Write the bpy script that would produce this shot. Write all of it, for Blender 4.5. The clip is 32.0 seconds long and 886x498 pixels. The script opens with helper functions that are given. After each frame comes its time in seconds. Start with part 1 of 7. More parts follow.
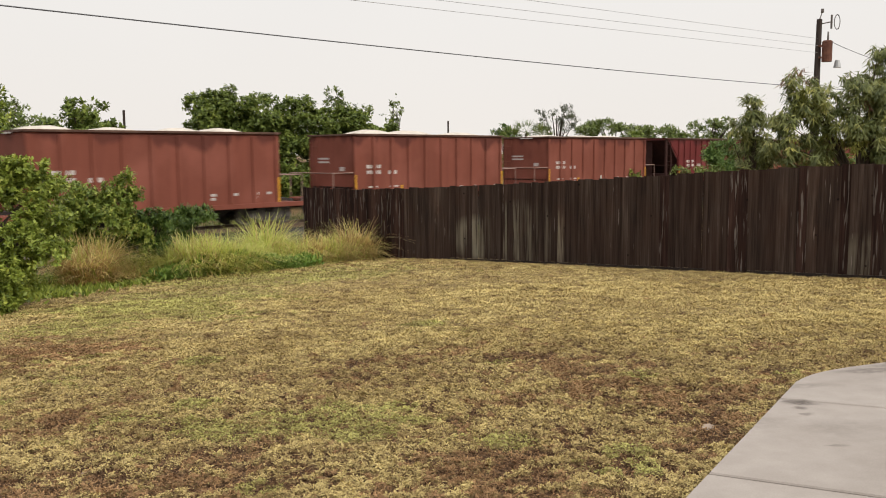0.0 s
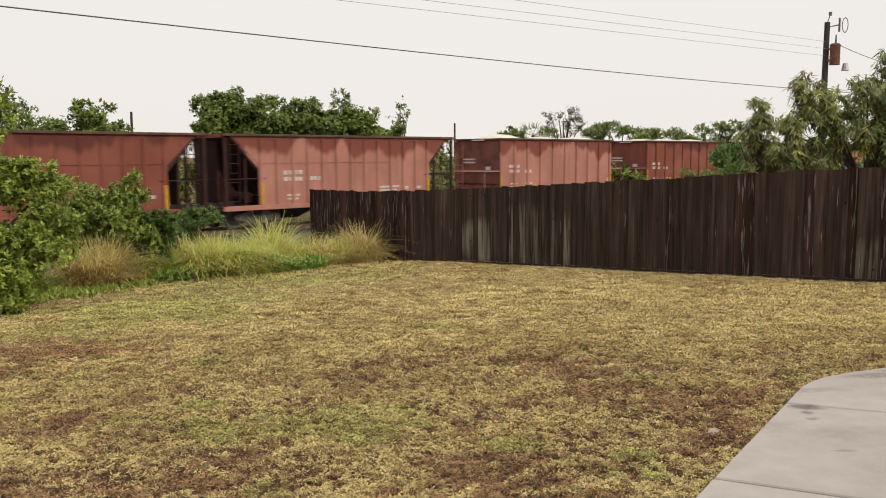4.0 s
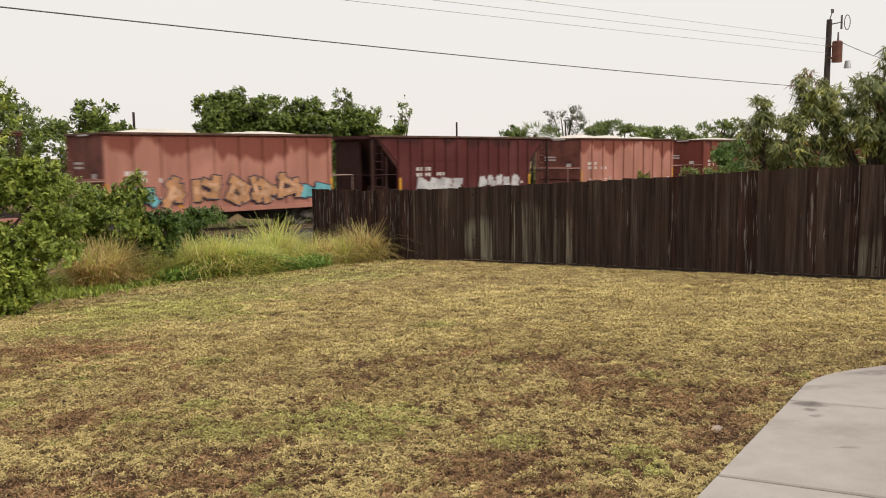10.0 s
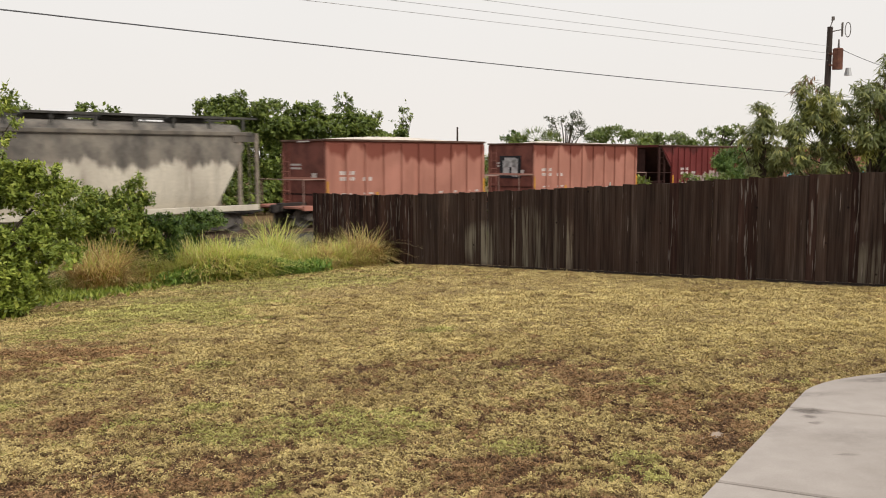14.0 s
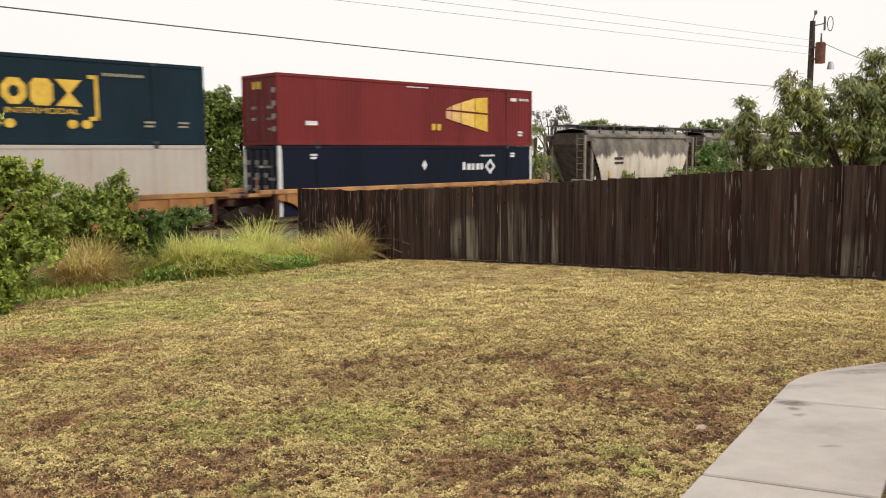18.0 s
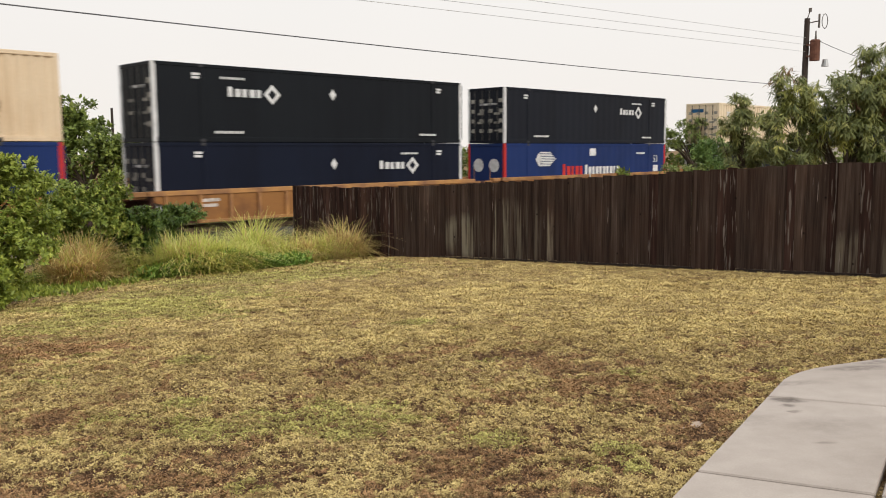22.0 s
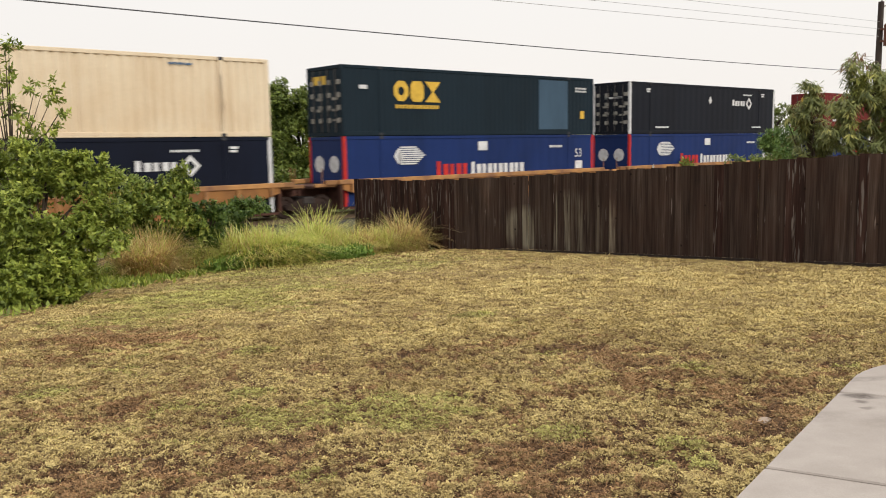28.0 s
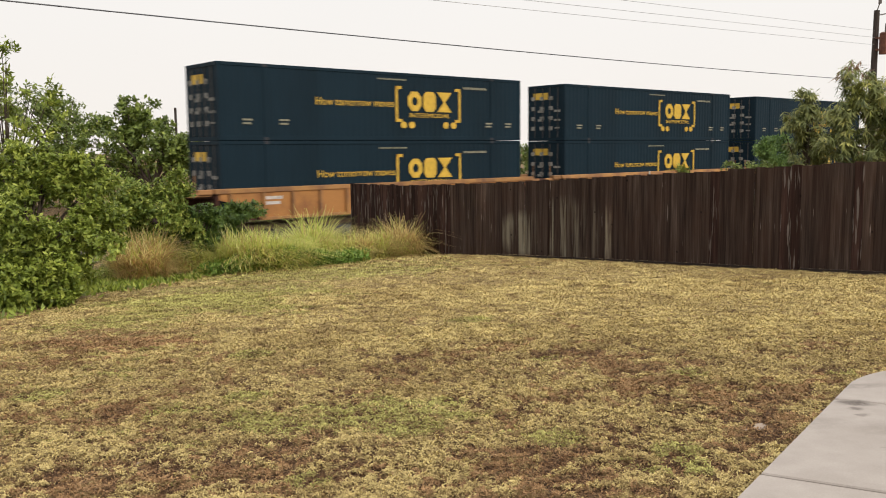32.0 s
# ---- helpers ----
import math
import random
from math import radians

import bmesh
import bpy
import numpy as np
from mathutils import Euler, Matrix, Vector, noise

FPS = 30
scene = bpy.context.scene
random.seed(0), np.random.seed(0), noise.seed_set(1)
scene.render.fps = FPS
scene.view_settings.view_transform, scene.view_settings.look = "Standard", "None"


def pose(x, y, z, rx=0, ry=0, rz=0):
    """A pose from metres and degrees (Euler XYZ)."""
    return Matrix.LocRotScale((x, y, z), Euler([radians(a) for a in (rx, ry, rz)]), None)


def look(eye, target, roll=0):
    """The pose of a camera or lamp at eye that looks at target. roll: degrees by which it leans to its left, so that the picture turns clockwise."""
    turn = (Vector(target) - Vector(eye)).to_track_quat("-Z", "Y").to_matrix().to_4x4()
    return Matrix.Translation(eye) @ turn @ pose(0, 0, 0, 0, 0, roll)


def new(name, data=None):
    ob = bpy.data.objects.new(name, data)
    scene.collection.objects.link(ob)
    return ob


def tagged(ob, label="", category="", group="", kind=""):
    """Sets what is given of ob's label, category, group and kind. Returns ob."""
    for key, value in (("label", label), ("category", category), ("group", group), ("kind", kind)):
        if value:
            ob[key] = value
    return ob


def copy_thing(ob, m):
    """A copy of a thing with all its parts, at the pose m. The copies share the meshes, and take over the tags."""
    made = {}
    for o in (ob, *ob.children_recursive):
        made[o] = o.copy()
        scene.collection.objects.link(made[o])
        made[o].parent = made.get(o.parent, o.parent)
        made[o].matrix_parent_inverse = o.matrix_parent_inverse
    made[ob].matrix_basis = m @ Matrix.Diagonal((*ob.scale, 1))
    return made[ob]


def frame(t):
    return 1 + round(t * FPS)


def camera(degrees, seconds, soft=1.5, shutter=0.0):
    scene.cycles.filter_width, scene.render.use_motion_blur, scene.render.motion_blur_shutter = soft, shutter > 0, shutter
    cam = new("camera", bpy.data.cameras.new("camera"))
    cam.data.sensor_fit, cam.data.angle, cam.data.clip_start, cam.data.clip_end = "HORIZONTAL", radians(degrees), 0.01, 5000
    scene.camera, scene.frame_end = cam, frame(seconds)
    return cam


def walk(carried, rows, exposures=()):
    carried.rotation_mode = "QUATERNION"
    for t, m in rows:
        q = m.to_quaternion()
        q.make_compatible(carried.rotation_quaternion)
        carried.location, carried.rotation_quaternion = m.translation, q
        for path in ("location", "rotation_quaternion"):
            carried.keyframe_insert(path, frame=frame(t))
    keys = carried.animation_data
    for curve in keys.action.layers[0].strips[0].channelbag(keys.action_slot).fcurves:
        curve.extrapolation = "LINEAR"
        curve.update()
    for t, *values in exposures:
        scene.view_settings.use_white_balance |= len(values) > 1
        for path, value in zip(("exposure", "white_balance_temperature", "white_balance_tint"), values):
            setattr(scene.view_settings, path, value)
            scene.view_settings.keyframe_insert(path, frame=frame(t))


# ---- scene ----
# exposure in stops and the strength of the cloud cover
EXPO, SKY = 0.18, 1.02

# camera
cam = camera(54.62, 32.0, 1.0, 0.25)
PATH = [
    (0.0, pose(0.012, 0.004, 1.605, 83.628, 0.407, -3.056)),
    (0.5, pose(0.014, -0.010, 1.610, 83.737, 0.386, -3.135)),
    (1.0, pose(0.015, -0.012, 1.608, 83.803, 0.371, -3.205)),
    (1.5, pose(0.018, -0.016, 1.608, 83.817, 0.369, -3.185)),
    (2.0, pose(0.024, -0.001, 1.607, 83.666, 0.394, -3.072)),
    (2.5, pose(0.026, 0.003, 1.606, 83.588, 0.541, -2.750)),
    (3.0, pose(0.019, 0.009, 1.607, 83.524, 0.415, -2.514)),
    (3.5, pose(0.017, 0.012, 1.607, 83.648, 0.294, -2.568)),
    (5.5, pose(0.015, 0.002, 1.607, 83.994, 0.321, -2.762)),
    (6.0, pose(0.014, 0.002, 1.609, 84.046, 0.355, -2.775)),
    (6.5, pose(0.013, 0.003, 1.605, 83.987, 0.380, -2.751)),
    (7.0, pose(0.014, 0.009, 1.605, 83.727, 0.397, -2.791)),
    (7.5, pose(0.017, 0.004, 1.608, 83.713, 0.384, -2.745)),
    (8.0, pose(0.020, 0.009, 1.606, 83.741, 0.461, -2.645)),
    (8.5, pose(0.018, 0.005, 1.607, 83.804, 0.550, -2.620)),
    (9.0, pose(0.014, 0.000, 1.607, 83.823, 0.494, -2.540)),
    (9.5, pose(0.013, -0.003, 1.607, 83.768, 0.480, -2.474)),
    (10.0, pose(0.012, -0.002, 1.605, 83.724, 0.481, -2.489)),
    (10.5, pose(0.016, -0.014, 1.609, 83.869, 0.256, -2.589)),
    (11.0, pose(0.020, -0.015, 1.611, 84.066, 0.149, -2.724)),
    (11.5, pose(0.021, -0.024, 1.610, 84.131, 0.281, -2.612)),
    (12.0, pose(0.019, -0.025, 1.609, 83.868, 0.483, -2.462)),
    (12.5, pose(0.018, -0.015, 1.606, 83.643, 0.502, -2.309)),
    (13.0, pose(0.013, -0.009, 1.608, 83.649, 0.336, -2.198)),
    (13.5, pose(0.006, -0.013, 1.609, 83.806, 0.221, -2.198)),
    (14.0, pose(0.003, -0.019, 1.611, 84.032, 0.160, -2.457)),
    (14.5, pose(0.006, -0.021, 1.610, 83.950, 0.225, -2.940)),
    (16.5, pose(0.013, -0.023, 1.608, 84.150, 0.134, -3.264)),
    (17.0, pose(0.013, -0.015, 1.609, 84.094, 0.193, -3.276)),
    (17.5, pose(0.016, -0.002, 1.610, 83.840, 0.331, -3.355)),
    (18.0, pose(0.014, 0.000, 1.608, 83.693, 0.380, -3.419)),
    (18.5, pose(0.017, 0.008, 1.606, 83.648, 0.545, -3.567)),
    (19.0, pose(0.015, 0.008, 1.609, 83.664, 0.459, -3.767)),
    (19.5, pose(0.013, 0.005, 1.606, 83.781, 0.282, -3.957)),
    (20.0, pose(0.007, -0.001, 1.611, 83.743, 0.201, -3.971)),
    (20.5, pose(0.009, 0.005, 1.608, 83.728, 0.345, -3.898)),
    (21.0, pose(0.010, 0.002, 1.610, 83.643, 0.323, -3.828)),
    (21.5, pose(0.007, 0.008, 1.608, 83.520, 0.300, -3.839)),
    (22.0, pose(0.012, 0.004, 1.607, 83.507, 0.367, -3.743)),
    (22.5, pose(0.008, -0.000, 1.606, 83.530, 0.420, -3.647)),
    (23.0, pose(0.010, -0.001, 1.609, 83.489, 0.434, -3.395)),
    (23.5, pose(0.006, -0.008, 1.609, 83.495, 0.575, -2.726)),
    (24.0, pose(0.010, -0.011, 1.609, 83.469, 0.845, -1.817)),
    (24.5, pose(0.011, -0.008, 1.609, 83.446, 0.988, -1.272)),
    (25.0, pose(0.008, -0.015, 1.609, 83.435, 1.013, -0.660)),
    (25.5, pose(0.008, -0.013, 1.610, 83.464, 1.156, -0.048)),
    (27.5, pose(-0.001, -0.008, 1.603, 83.133, 0.893, 0.221)),
    (28.0, pose(0.003, -0.001, 1.609, 83.043, 0.940, 0.231)),
    (28.5, pose(0.006, -0.001, 1.607, 83.089, 0.950, 0.167)),
    (29.0, pose(0.006, -0.004, 1.607, 83.215, 0.949, 0.117)),
    (29.5, pose(-0.004, -0.006, 1.607, 83.321, 0.651, 0.057)),
    (30.0, pose(0.003, -0.005, 1.608, 83.381, 0.675, 0.016)),
    (30.5, pose(0.001, -0.003, 1.608, 83.422, 0.613, -0.089)),
    (31.0, pose(-0.003, -0.001, 1.603, 83.426, 0.580, -0.084)),
    (31.5, pose(-0.000, -0.004, 1.606, 83.391, 0.574, -0.043)),
    (32.0, pose(-0.002, -0.005, 1.606, 83.390, 0.568, -0.001)),
]
walk(cam, PATH, [(t, EXPO + more, kelvin, 10) for t, more, kelvin in ((0.0, 0.0, 6500), (16.6, 0.0, 6500), (18.0, 0.20, 6500), (19.0, 0.09, 6500), (20.0, 0.06, 6500), (20.4, 0.06, 6500), (21.0, 0.07, 6000), (21.7, 0.07, 6500), (25.0, 0.11, 6500), (32.0, 0.10, 6500))])

# overcast sky: an even bright cloud cover, a little warmer low down
world = bpy.data.worlds.new("overcast_sky")
scene.world = world
world.use_nodes = True
wn, wl = world.node_tree.nodes, world.node_tree.links
wn.clear()
w_out = wn.new("ShaderNodeOutputWorld")
w_bg = wn.new("ShaderNodeBackground")
w_tc = wn.new("ShaderNodeTexCoord")
w_sep = wn.new("ShaderNodeSeparateXYZ")
w_ramp = wn.new("ShaderNodeValToRGB")
w_noise = wn.new("ShaderNodeTexNoise")
w_mix = wn.new("ShaderNodeMixRGB")
w_ramp.color_ramp.elements[0].position = 0.0
w_ramp.color_ramp.elements[0].color = (0.795, 0.752, 0.705, 1)
w_ramp.color_ramp.elements[1].position = 0.35
w_ramp.color_ramp.elements[1].color = (0.79, 0.79, 0.785, 1)
w_noise.inputs["Scale"].default_value = 1.6
w_noise.inputs["Detail"].default_value = 3
w_mix.blend_type = "MULTIPLY"
w_mix.inputs[0].default_value = 0.10
wl.new(w_tc.outputs["Generated"], w_sep.inputs[0])
wl.new(w_tc.outputs["Generated"], w_noise.inputs["Vector"])
wl.new(w_sep.outputs["Z"], w_ramp.inputs[0])
wl.new(w_ramp.outputs[0], w_mix.inputs[1])
wl.new(w_noise.outputs["Fac"], w_mix.inputs[2])
wl.new(w_mix.outputs[0], w_bg.inputs["Color"])
# a cloud cover is up to three times brighter overhead than along the horizon
w_high = wn.new("ShaderNodeMapRange")
w_high.interpolation_type = "SMOOTHSTEP"
for key, value in (("From Min", 0.22), ("From Max", 1.0), ("To Min", SKY), ("To Max", SKY * 1.9)):
    w_high.inputs[key].default_value = value
wl.new(w_sep.outputs["Z"], w_high.inputs["Value"])
wl.new(w_high.outputs[0], w_bg.inputs["Strength"])
wl.new(w_bg.outputs[0], w_out.inputs["Surface"])

sun_data = bpy.data.lights.new("veiled_sun", "SUN")
sun_data.energy, sun_data.angle, sun_data.color = 1.5, radians(20), (1.0, 0.95, 0.87)
sun = new("veiled_sun", sun_data)
sun.matrix_world = look((24, -24, 21), (0, 0, 0))

# ---- materials ----
MATS = {}


def nodes_of(name):
    m = bpy.data.materials.new(name)
    m.use_nodes = True
    nt = m.node_tree
    b = nt.nodes["Principled BSDF"]
    return m, nt.nodes, nt.links, b


def noise_node(n, l, coord, scale, detail=4.0, rough=0.55, stretch=None):
    t = n.new("ShaderNodeTexNoise")
    t.inputs["Scale"].default_value, t.inputs["Detail"].default_value, t.inputs["Roughness"].default_value = scale, detail, rough
    if stretch:
        mp = n.new("ShaderNodeMapping")
        mp.inputs["Scale"].default_value = stretch
        l.new(coord, mp.inputs["Vector"])
        coord = mp.outputs[0]
    l.new(coord, t.inputs["Vector"])
    return t.outputs["Fac"]


def ramp_node(n, l, fac, *stops):
    r = n.new("ShaderNodeValToRGB")
    e = r.color_ramp.elements
    while len(e) < len(stops):
        e.new(0.5)
    for k, (p, c) in zip(e, stops):
        k.position = p
        k.color = (*c, 1) if len(c) == 3 else c
    l.new(fac, r.inputs[0])
    return r.outputs[0]


def mix_node(n, l, fac, a, b, kind="MIX"):
    m = n.new("ShaderNodeMixRGB")
    m.blend_type = kind
    for s, v in ((0, fac), (1, a), (2, b)):
        if isinstance(v, (int, float)):
            m.inputs[s].default_value = v
        elif isinstance(v, tuple):
            m.inputs[s].default_value = (*v, 1)
        else:
            l.new(v, m.inputs[s])
    return m.outputs[0]


def bump_node(n, l, height, b, strength=0.3, dist=0.01):
    k = n.new("ShaderNodeBump")
    k.inputs["Strength"].default_value, k.inputs["Distance"].default_value = strength, dist
    l.new(height, k.inputs["Height"])
    l.new(k.outputs[0], b.inputs["Normal"])


def surface(name, base, rough=0.7, metal=0.0, var=0.25, scale=3.0, fine=40.0, bump=0.2, dark=None, stretch=None, rand=0.0, amount=0.5, spec=0.22):
    """A worn plain surface: broad stains towards a second colour, fine grain, relief, and a spread between like pieces."""
    if name in MATS:
        return MATS[name]
    m, n, l, b = nodes_of(name)
    co = n.new("ShaderNodeTexCoord").outputs["Object"]
    big = noise_node(n, l, co, scale, 5, 0.6, stretch)
    small = noise_node(n, l, co, fine, 3, 0.6, stretch)
    dark = dark or tuple(c * (1 - var * 1.6) for c in base)
    col = mix_node(n, l, ramp_node(n, l, big, (0.62 - amount * 0.45, (0, 0, 0)), (0.85 - amount * 0.2, (1, 1, 1))), base, dark)
    col = mix_node(n, l, 0.35 * min(1, var * 3), col, ramp_node(n, l, small, (0.25, (0.45, 0.45, 0.45)), (0.75, (1.0, 1.0, 1.0))), "MULTIPLY")
    if rand:
        oi = n.new("ShaderNodeObjectInfo").outputs["Random"]
        col = mix_node(n, l, 1.0, col, ramp_node(n, l, oi, (0, (1 - rand,) * 3), (1, (1 + rand * 0.4,) * 3)), "MULTIPLY")
    l.new(col, b.inputs["Base Color"])
    l.new(ramp_node(n, l, small, (0.2, (rough * 0.85,) * 3), (0.8, (min(1, rough * 1.15),) * 3)), b.inputs["Roughness"])
    b.inputs["Metallic"].default_value = metal
    b.inputs["Specular IOR Level"].default_value = spec
    if bump:
        bump_node(n, l, small, b, bump, 0.004)
    MATS[name] = m
    return m


def car_paint(name, base, rust, drip, seed, scorch=0.5):
    """Faded railway-car paint: chalky streaks running down, rust-brown tongues below the top edge, grime at the sills."""
    if name in MATS:
        return MATS[name]
    m, n, l, b = nodes_of(name)
    co = n.new("ShaderNodeTexCoord").outputs["Object"]
    mp = n.new("ShaderNodeMapping")
    mp.inputs["Location"].default_value = (seed * 7.3, seed * 3.1, 0)
    l.new(co, mp.inputs["Vector"])
    v = mp.outputs[0]
    sep = n.new("ShaderNodeSeparateXYZ")
    l.new(co, sep.inputs[0])
    streak = noise_node(n, l, v, 1.0, 4, 0.6, (2.2, 2.2, 0.25))
    broad = noise_node(n, l, v, 0.55, 3, 0.5)
    fine = noise_node(n, l, v, 22, 3, 0.6)
    col = mix_node(n, l, ramp_node(n, l, streak, (0.35, (0, 0, 0)), (0.75, (1, 1, 1))), base, tuple(c * 0.74 for c in base))
    col = mix_node(n, l, ramp_node(n, l, broad, (0.45, (0, 0, 0)), (0.72, (0.7, 0.7, 0.7))), col, tuple(min(1, c * 1.22 + 0.015) for c in base))
    # tongues of darker old paint hang from the top rim
    wob = noise_node(n, l, v, 1.0, 2, 0.5, (1.15, 1.15, 0.12))
    add = n.new("ShaderNodeMath")
    add.operation = "MULTIPLY_ADD"
    l.new(wob, add.inputs[0])
    add.inputs[1].default_value = 2.6
    l.new(sep.outputs["Z"], add.inputs[2])
    col = mix_node(n, l, step_node(n, l, add.outputs[0], drip), col, rust)
    col = mix_node(n, l, 0.3, col, ramp_node(n, l, fine, (0.25, (0.55, 0.52, 0.5)), (0.7, (1, 1, 1))), "MULTIPLY")
    l.new(col, b.inputs["Base Color"])
    b.inputs["Roughness"].default_value = 0.78
    b.inputs["Specular IOR Level"].default_value = 0.2
    bump_node(n, l, fine, b, 0.15, 0.004)
    MATS[name] = m
    return m


def step_node(n, l, value, edge, soft=0.12):
    k = n.new("ShaderNodeMapRange")
    k.inputs["From Min"].default_value, k.inputs["From Max"].default_value = edge - soft, edge + soft
    l.new(value, k.inputs["Value"])
    return k.outputs[0]


def leaf_mat(name, c1, c2, c3, rough=0.5, trans=0.3):
    """Leaves: three greens spread leaf by leaf, sprig by sprig and in broad drifts, some light let through."""
    m, n, l, b = nodes_of(name)
    geo = n.new("ShaderNodeNewGeometry")
    co = n.new("ShaderNodeTexCoord").outputs["Object"]
    at = n.new("ShaderNodeAttribute")
    at.attribute_name = "sprig_tone"
    drift = noise_node(n, l, co, 0.9, 3, 0.6)
    both = n.new("ShaderNodeMath")
    both.operation = "MULTIPLY_ADD"
    l.new(geo.outputs["Random Per Island"], both.inputs[0])
    both.inputs[1].default_value = 0.4
    l.new(at.outputs["Fac"], both.inputs[2])
    col = ramp_node(n, l, both.outputs[0], (0.08, c1), (0.55, c2), (0.98, c3))
    col = mix_node(n, l, 0.6, col, ramp_node(n, l, drift, (0.3, (0.62, 0.68, 0.6)), (0.7, (1.25, 1.2, 1.0))), "MULTIPLY")
    l.new(col, b.inputs["Base Color"])
    b.inputs["Roughness"].default_value = rough
    b.inputs["Specular IOR Level"].default_value = 0.3
    tr = n.new("ShaderNodeBsdfTranslucent")
    l.new(col, tr.inputs["Color"])
    mx = n.new("ShaderNodeMixShader")
    mx.inputs[0].default_value = trans
    l.new(b.outputs[0], mx.inputs[1])
    l.new(tr.outputs[0], mx.inputs[2])
    l.new(mx.outputs[0], n["Material Output"].inputs["Surface"])
    return m


# ---- mesh helpers ----
class Shape:
    """Vertices and faces gathered for one mesh."""

    def __init__(self):
        self.v, self.f = [], []

    def add(self, verts, faces):
        k = len(self.v)
        self.v += [tuple(p) for p in verts]
        self.f += [tuple(i + k for i in q) for q in faces]
        return self

    def box(self, x0, x1, y0, y1, z0, z1, c=0.0):
        if c <= 0:
            vs = [(x, y, z) for z in (z0, z1) for y in (y0, y1) for x in (x0, x1)]
            return self.add(vs, [(0, 2, 3, 1), (4, 5, 7, 6), (0, 1, 5, 4), (1, 3, 7, 5), (3, 2, 6, 7), (2, 0, 4, 6)])
        # upright edges cut, top and bottom rims cut
        def ring(i, z):
            return [(x0 + i + c, y0 + i, z), (x1 - i - c, y0 + i, z), (x1 - i, y0 + i + c, z), (x1 - i, y1 - i - c, z), (x1 - i - c, y1 - i, z), (x0 + i + c, y1 - i, z), (x0 + i, y1 - i - c, z), (x0 + i, y0 + i + c, z)]
        rings = ring(c * 0.6, z0) + ring(0, z0 + c) + ring(0, z1 - c) + ring(c * 0.6, z1)
        faces = [tuple(range(7, -1, -1)), tuple(range(24, 32))]
        for r in range(3):
            for i in range(8):
                j = (i + 1) % 8
                faces.append((r * 8 + i, r * 8 + j, r * 8 + 8 + j, r * 8 + 8 + i))
        return self.add(rings, faces)

    def rod(self, p, q, r, seg=8, r2=None):
        p, q = Vector(p), Vector(q)
        r2 = r if r2 is None else r2
        ax = (q - p).normalized()
        u = ax.orthogonal().normalized()
        w = ax.cross(u)
        vs = []
        for c, rr in ((p, r), (q, r2)):
            for i in range(seg):
                a = 2 * math.pi * i / seg
                vs.append(c + u * (math.cos(a) * rr) + w * (math.sin(a) * rr))
        fs = [(i, (i + 1) % seg, seg + (i + 1) % seg, seg + i) for i in range(seg)]
        fs += [tuple(range(seg - 1, -1, -1)), tuple(range(seg, 2 * seg))]
        return self.add(vs, fs)

    def prism(self, outline, y0, y1):
        """An outline in (x, z), thickened from y0 to y1 (y0 is the nearer face)."""
        k = len(outline)
        vs = [(x, y0, z) for x, z in outline] + [(x, y1, z) for x, z in outline]
        fs = [tuple(range(k)), tuple(range(2 * k - 1, k - 1, -1))]
        fs += [(i, k + i, k + (i + 1) % k, (i + 1) % k) for i in range(k)]
        return self.add(vs, fs)

    def slab(self, outline, z0, z1):
        """An outline in (x, y), thickened from z0 to z1."""
        k = len(outline)
        vs = [(x, y, z0) for x, y in outline] + [(x, y, z1) for x, y in outline]
        fs = [tuple(range(k - 1, -1, -1)), tuple(range(k, 2 * k))]
        fs += [(i, (i + 1) % k, k + (i + 1) % k, k + i) for i in range(k)]
        return self.add(vs, fs)

    def mesh(self, name, material, smooth=False):
        me = bpy.data.meshes.new(name)
        me.from_pydata(self.v, [], self.f)
        if material:
            me.materials.append(material)
        if smooth:
            me.shade_smooth()
        me.update()
        return me


def part(name, shape, material, parent, label="", smooth=False):
    me = shape if isinstance(shape, bpy.types.Mesh) else shape.mesh(name, material, smooth)
    ob = new(name, me)
    ob.parent = parent
    if label:
        tagged(ob, label)
    return ob


def thing(name, label, category, group="", kind="", m=None):
    ob = new(name)
    if m is not None:
        ob.matrix_basis = m
    return tagged(ob, label, category, group, kind)


def quad_mesh(name, corners, material, sprig=1):
    """A mesh of loose four-cornered faces from an array (count, 4, 3); every run of sprig faces shares one tone."""
    q = len(corners)
    me = bpy.data.meshes.new(name)
    me.vertices.add(q * 4)
    me.vertices.foreach_set("co", corners.astype(np.float32).ravel())
    me.loops.add(q * 4)
    me.loops.foreach_set("vertex_index", np.arange(q * 4, dtype=np.int32))
    me.polygons.add(q)
    me.polygons.foreach_set("loop_start", np.arange(0, q * 4, 4, dtype=np.int32))
    me.polygons.foreach_set("loop_total", np.full(q, 4, dtype=np.int32))
    tones = np.repeat(RNG.beta(1.6, 1.6, q // sprig + 1), sprig)[:q] * 0.62
    me.attributes.new("sprig_tone", "FLOAT", "FACE").data.foreach_set("value", tones.astype(np.float32))
    me.materials.append(material)
    me.update()
    return me


RNG = np.random.default_rng(7)


def unit(a):
    return a / np.maximum(np.linalg.norm(a, axis=-1, keepdims=True), 1e-9)


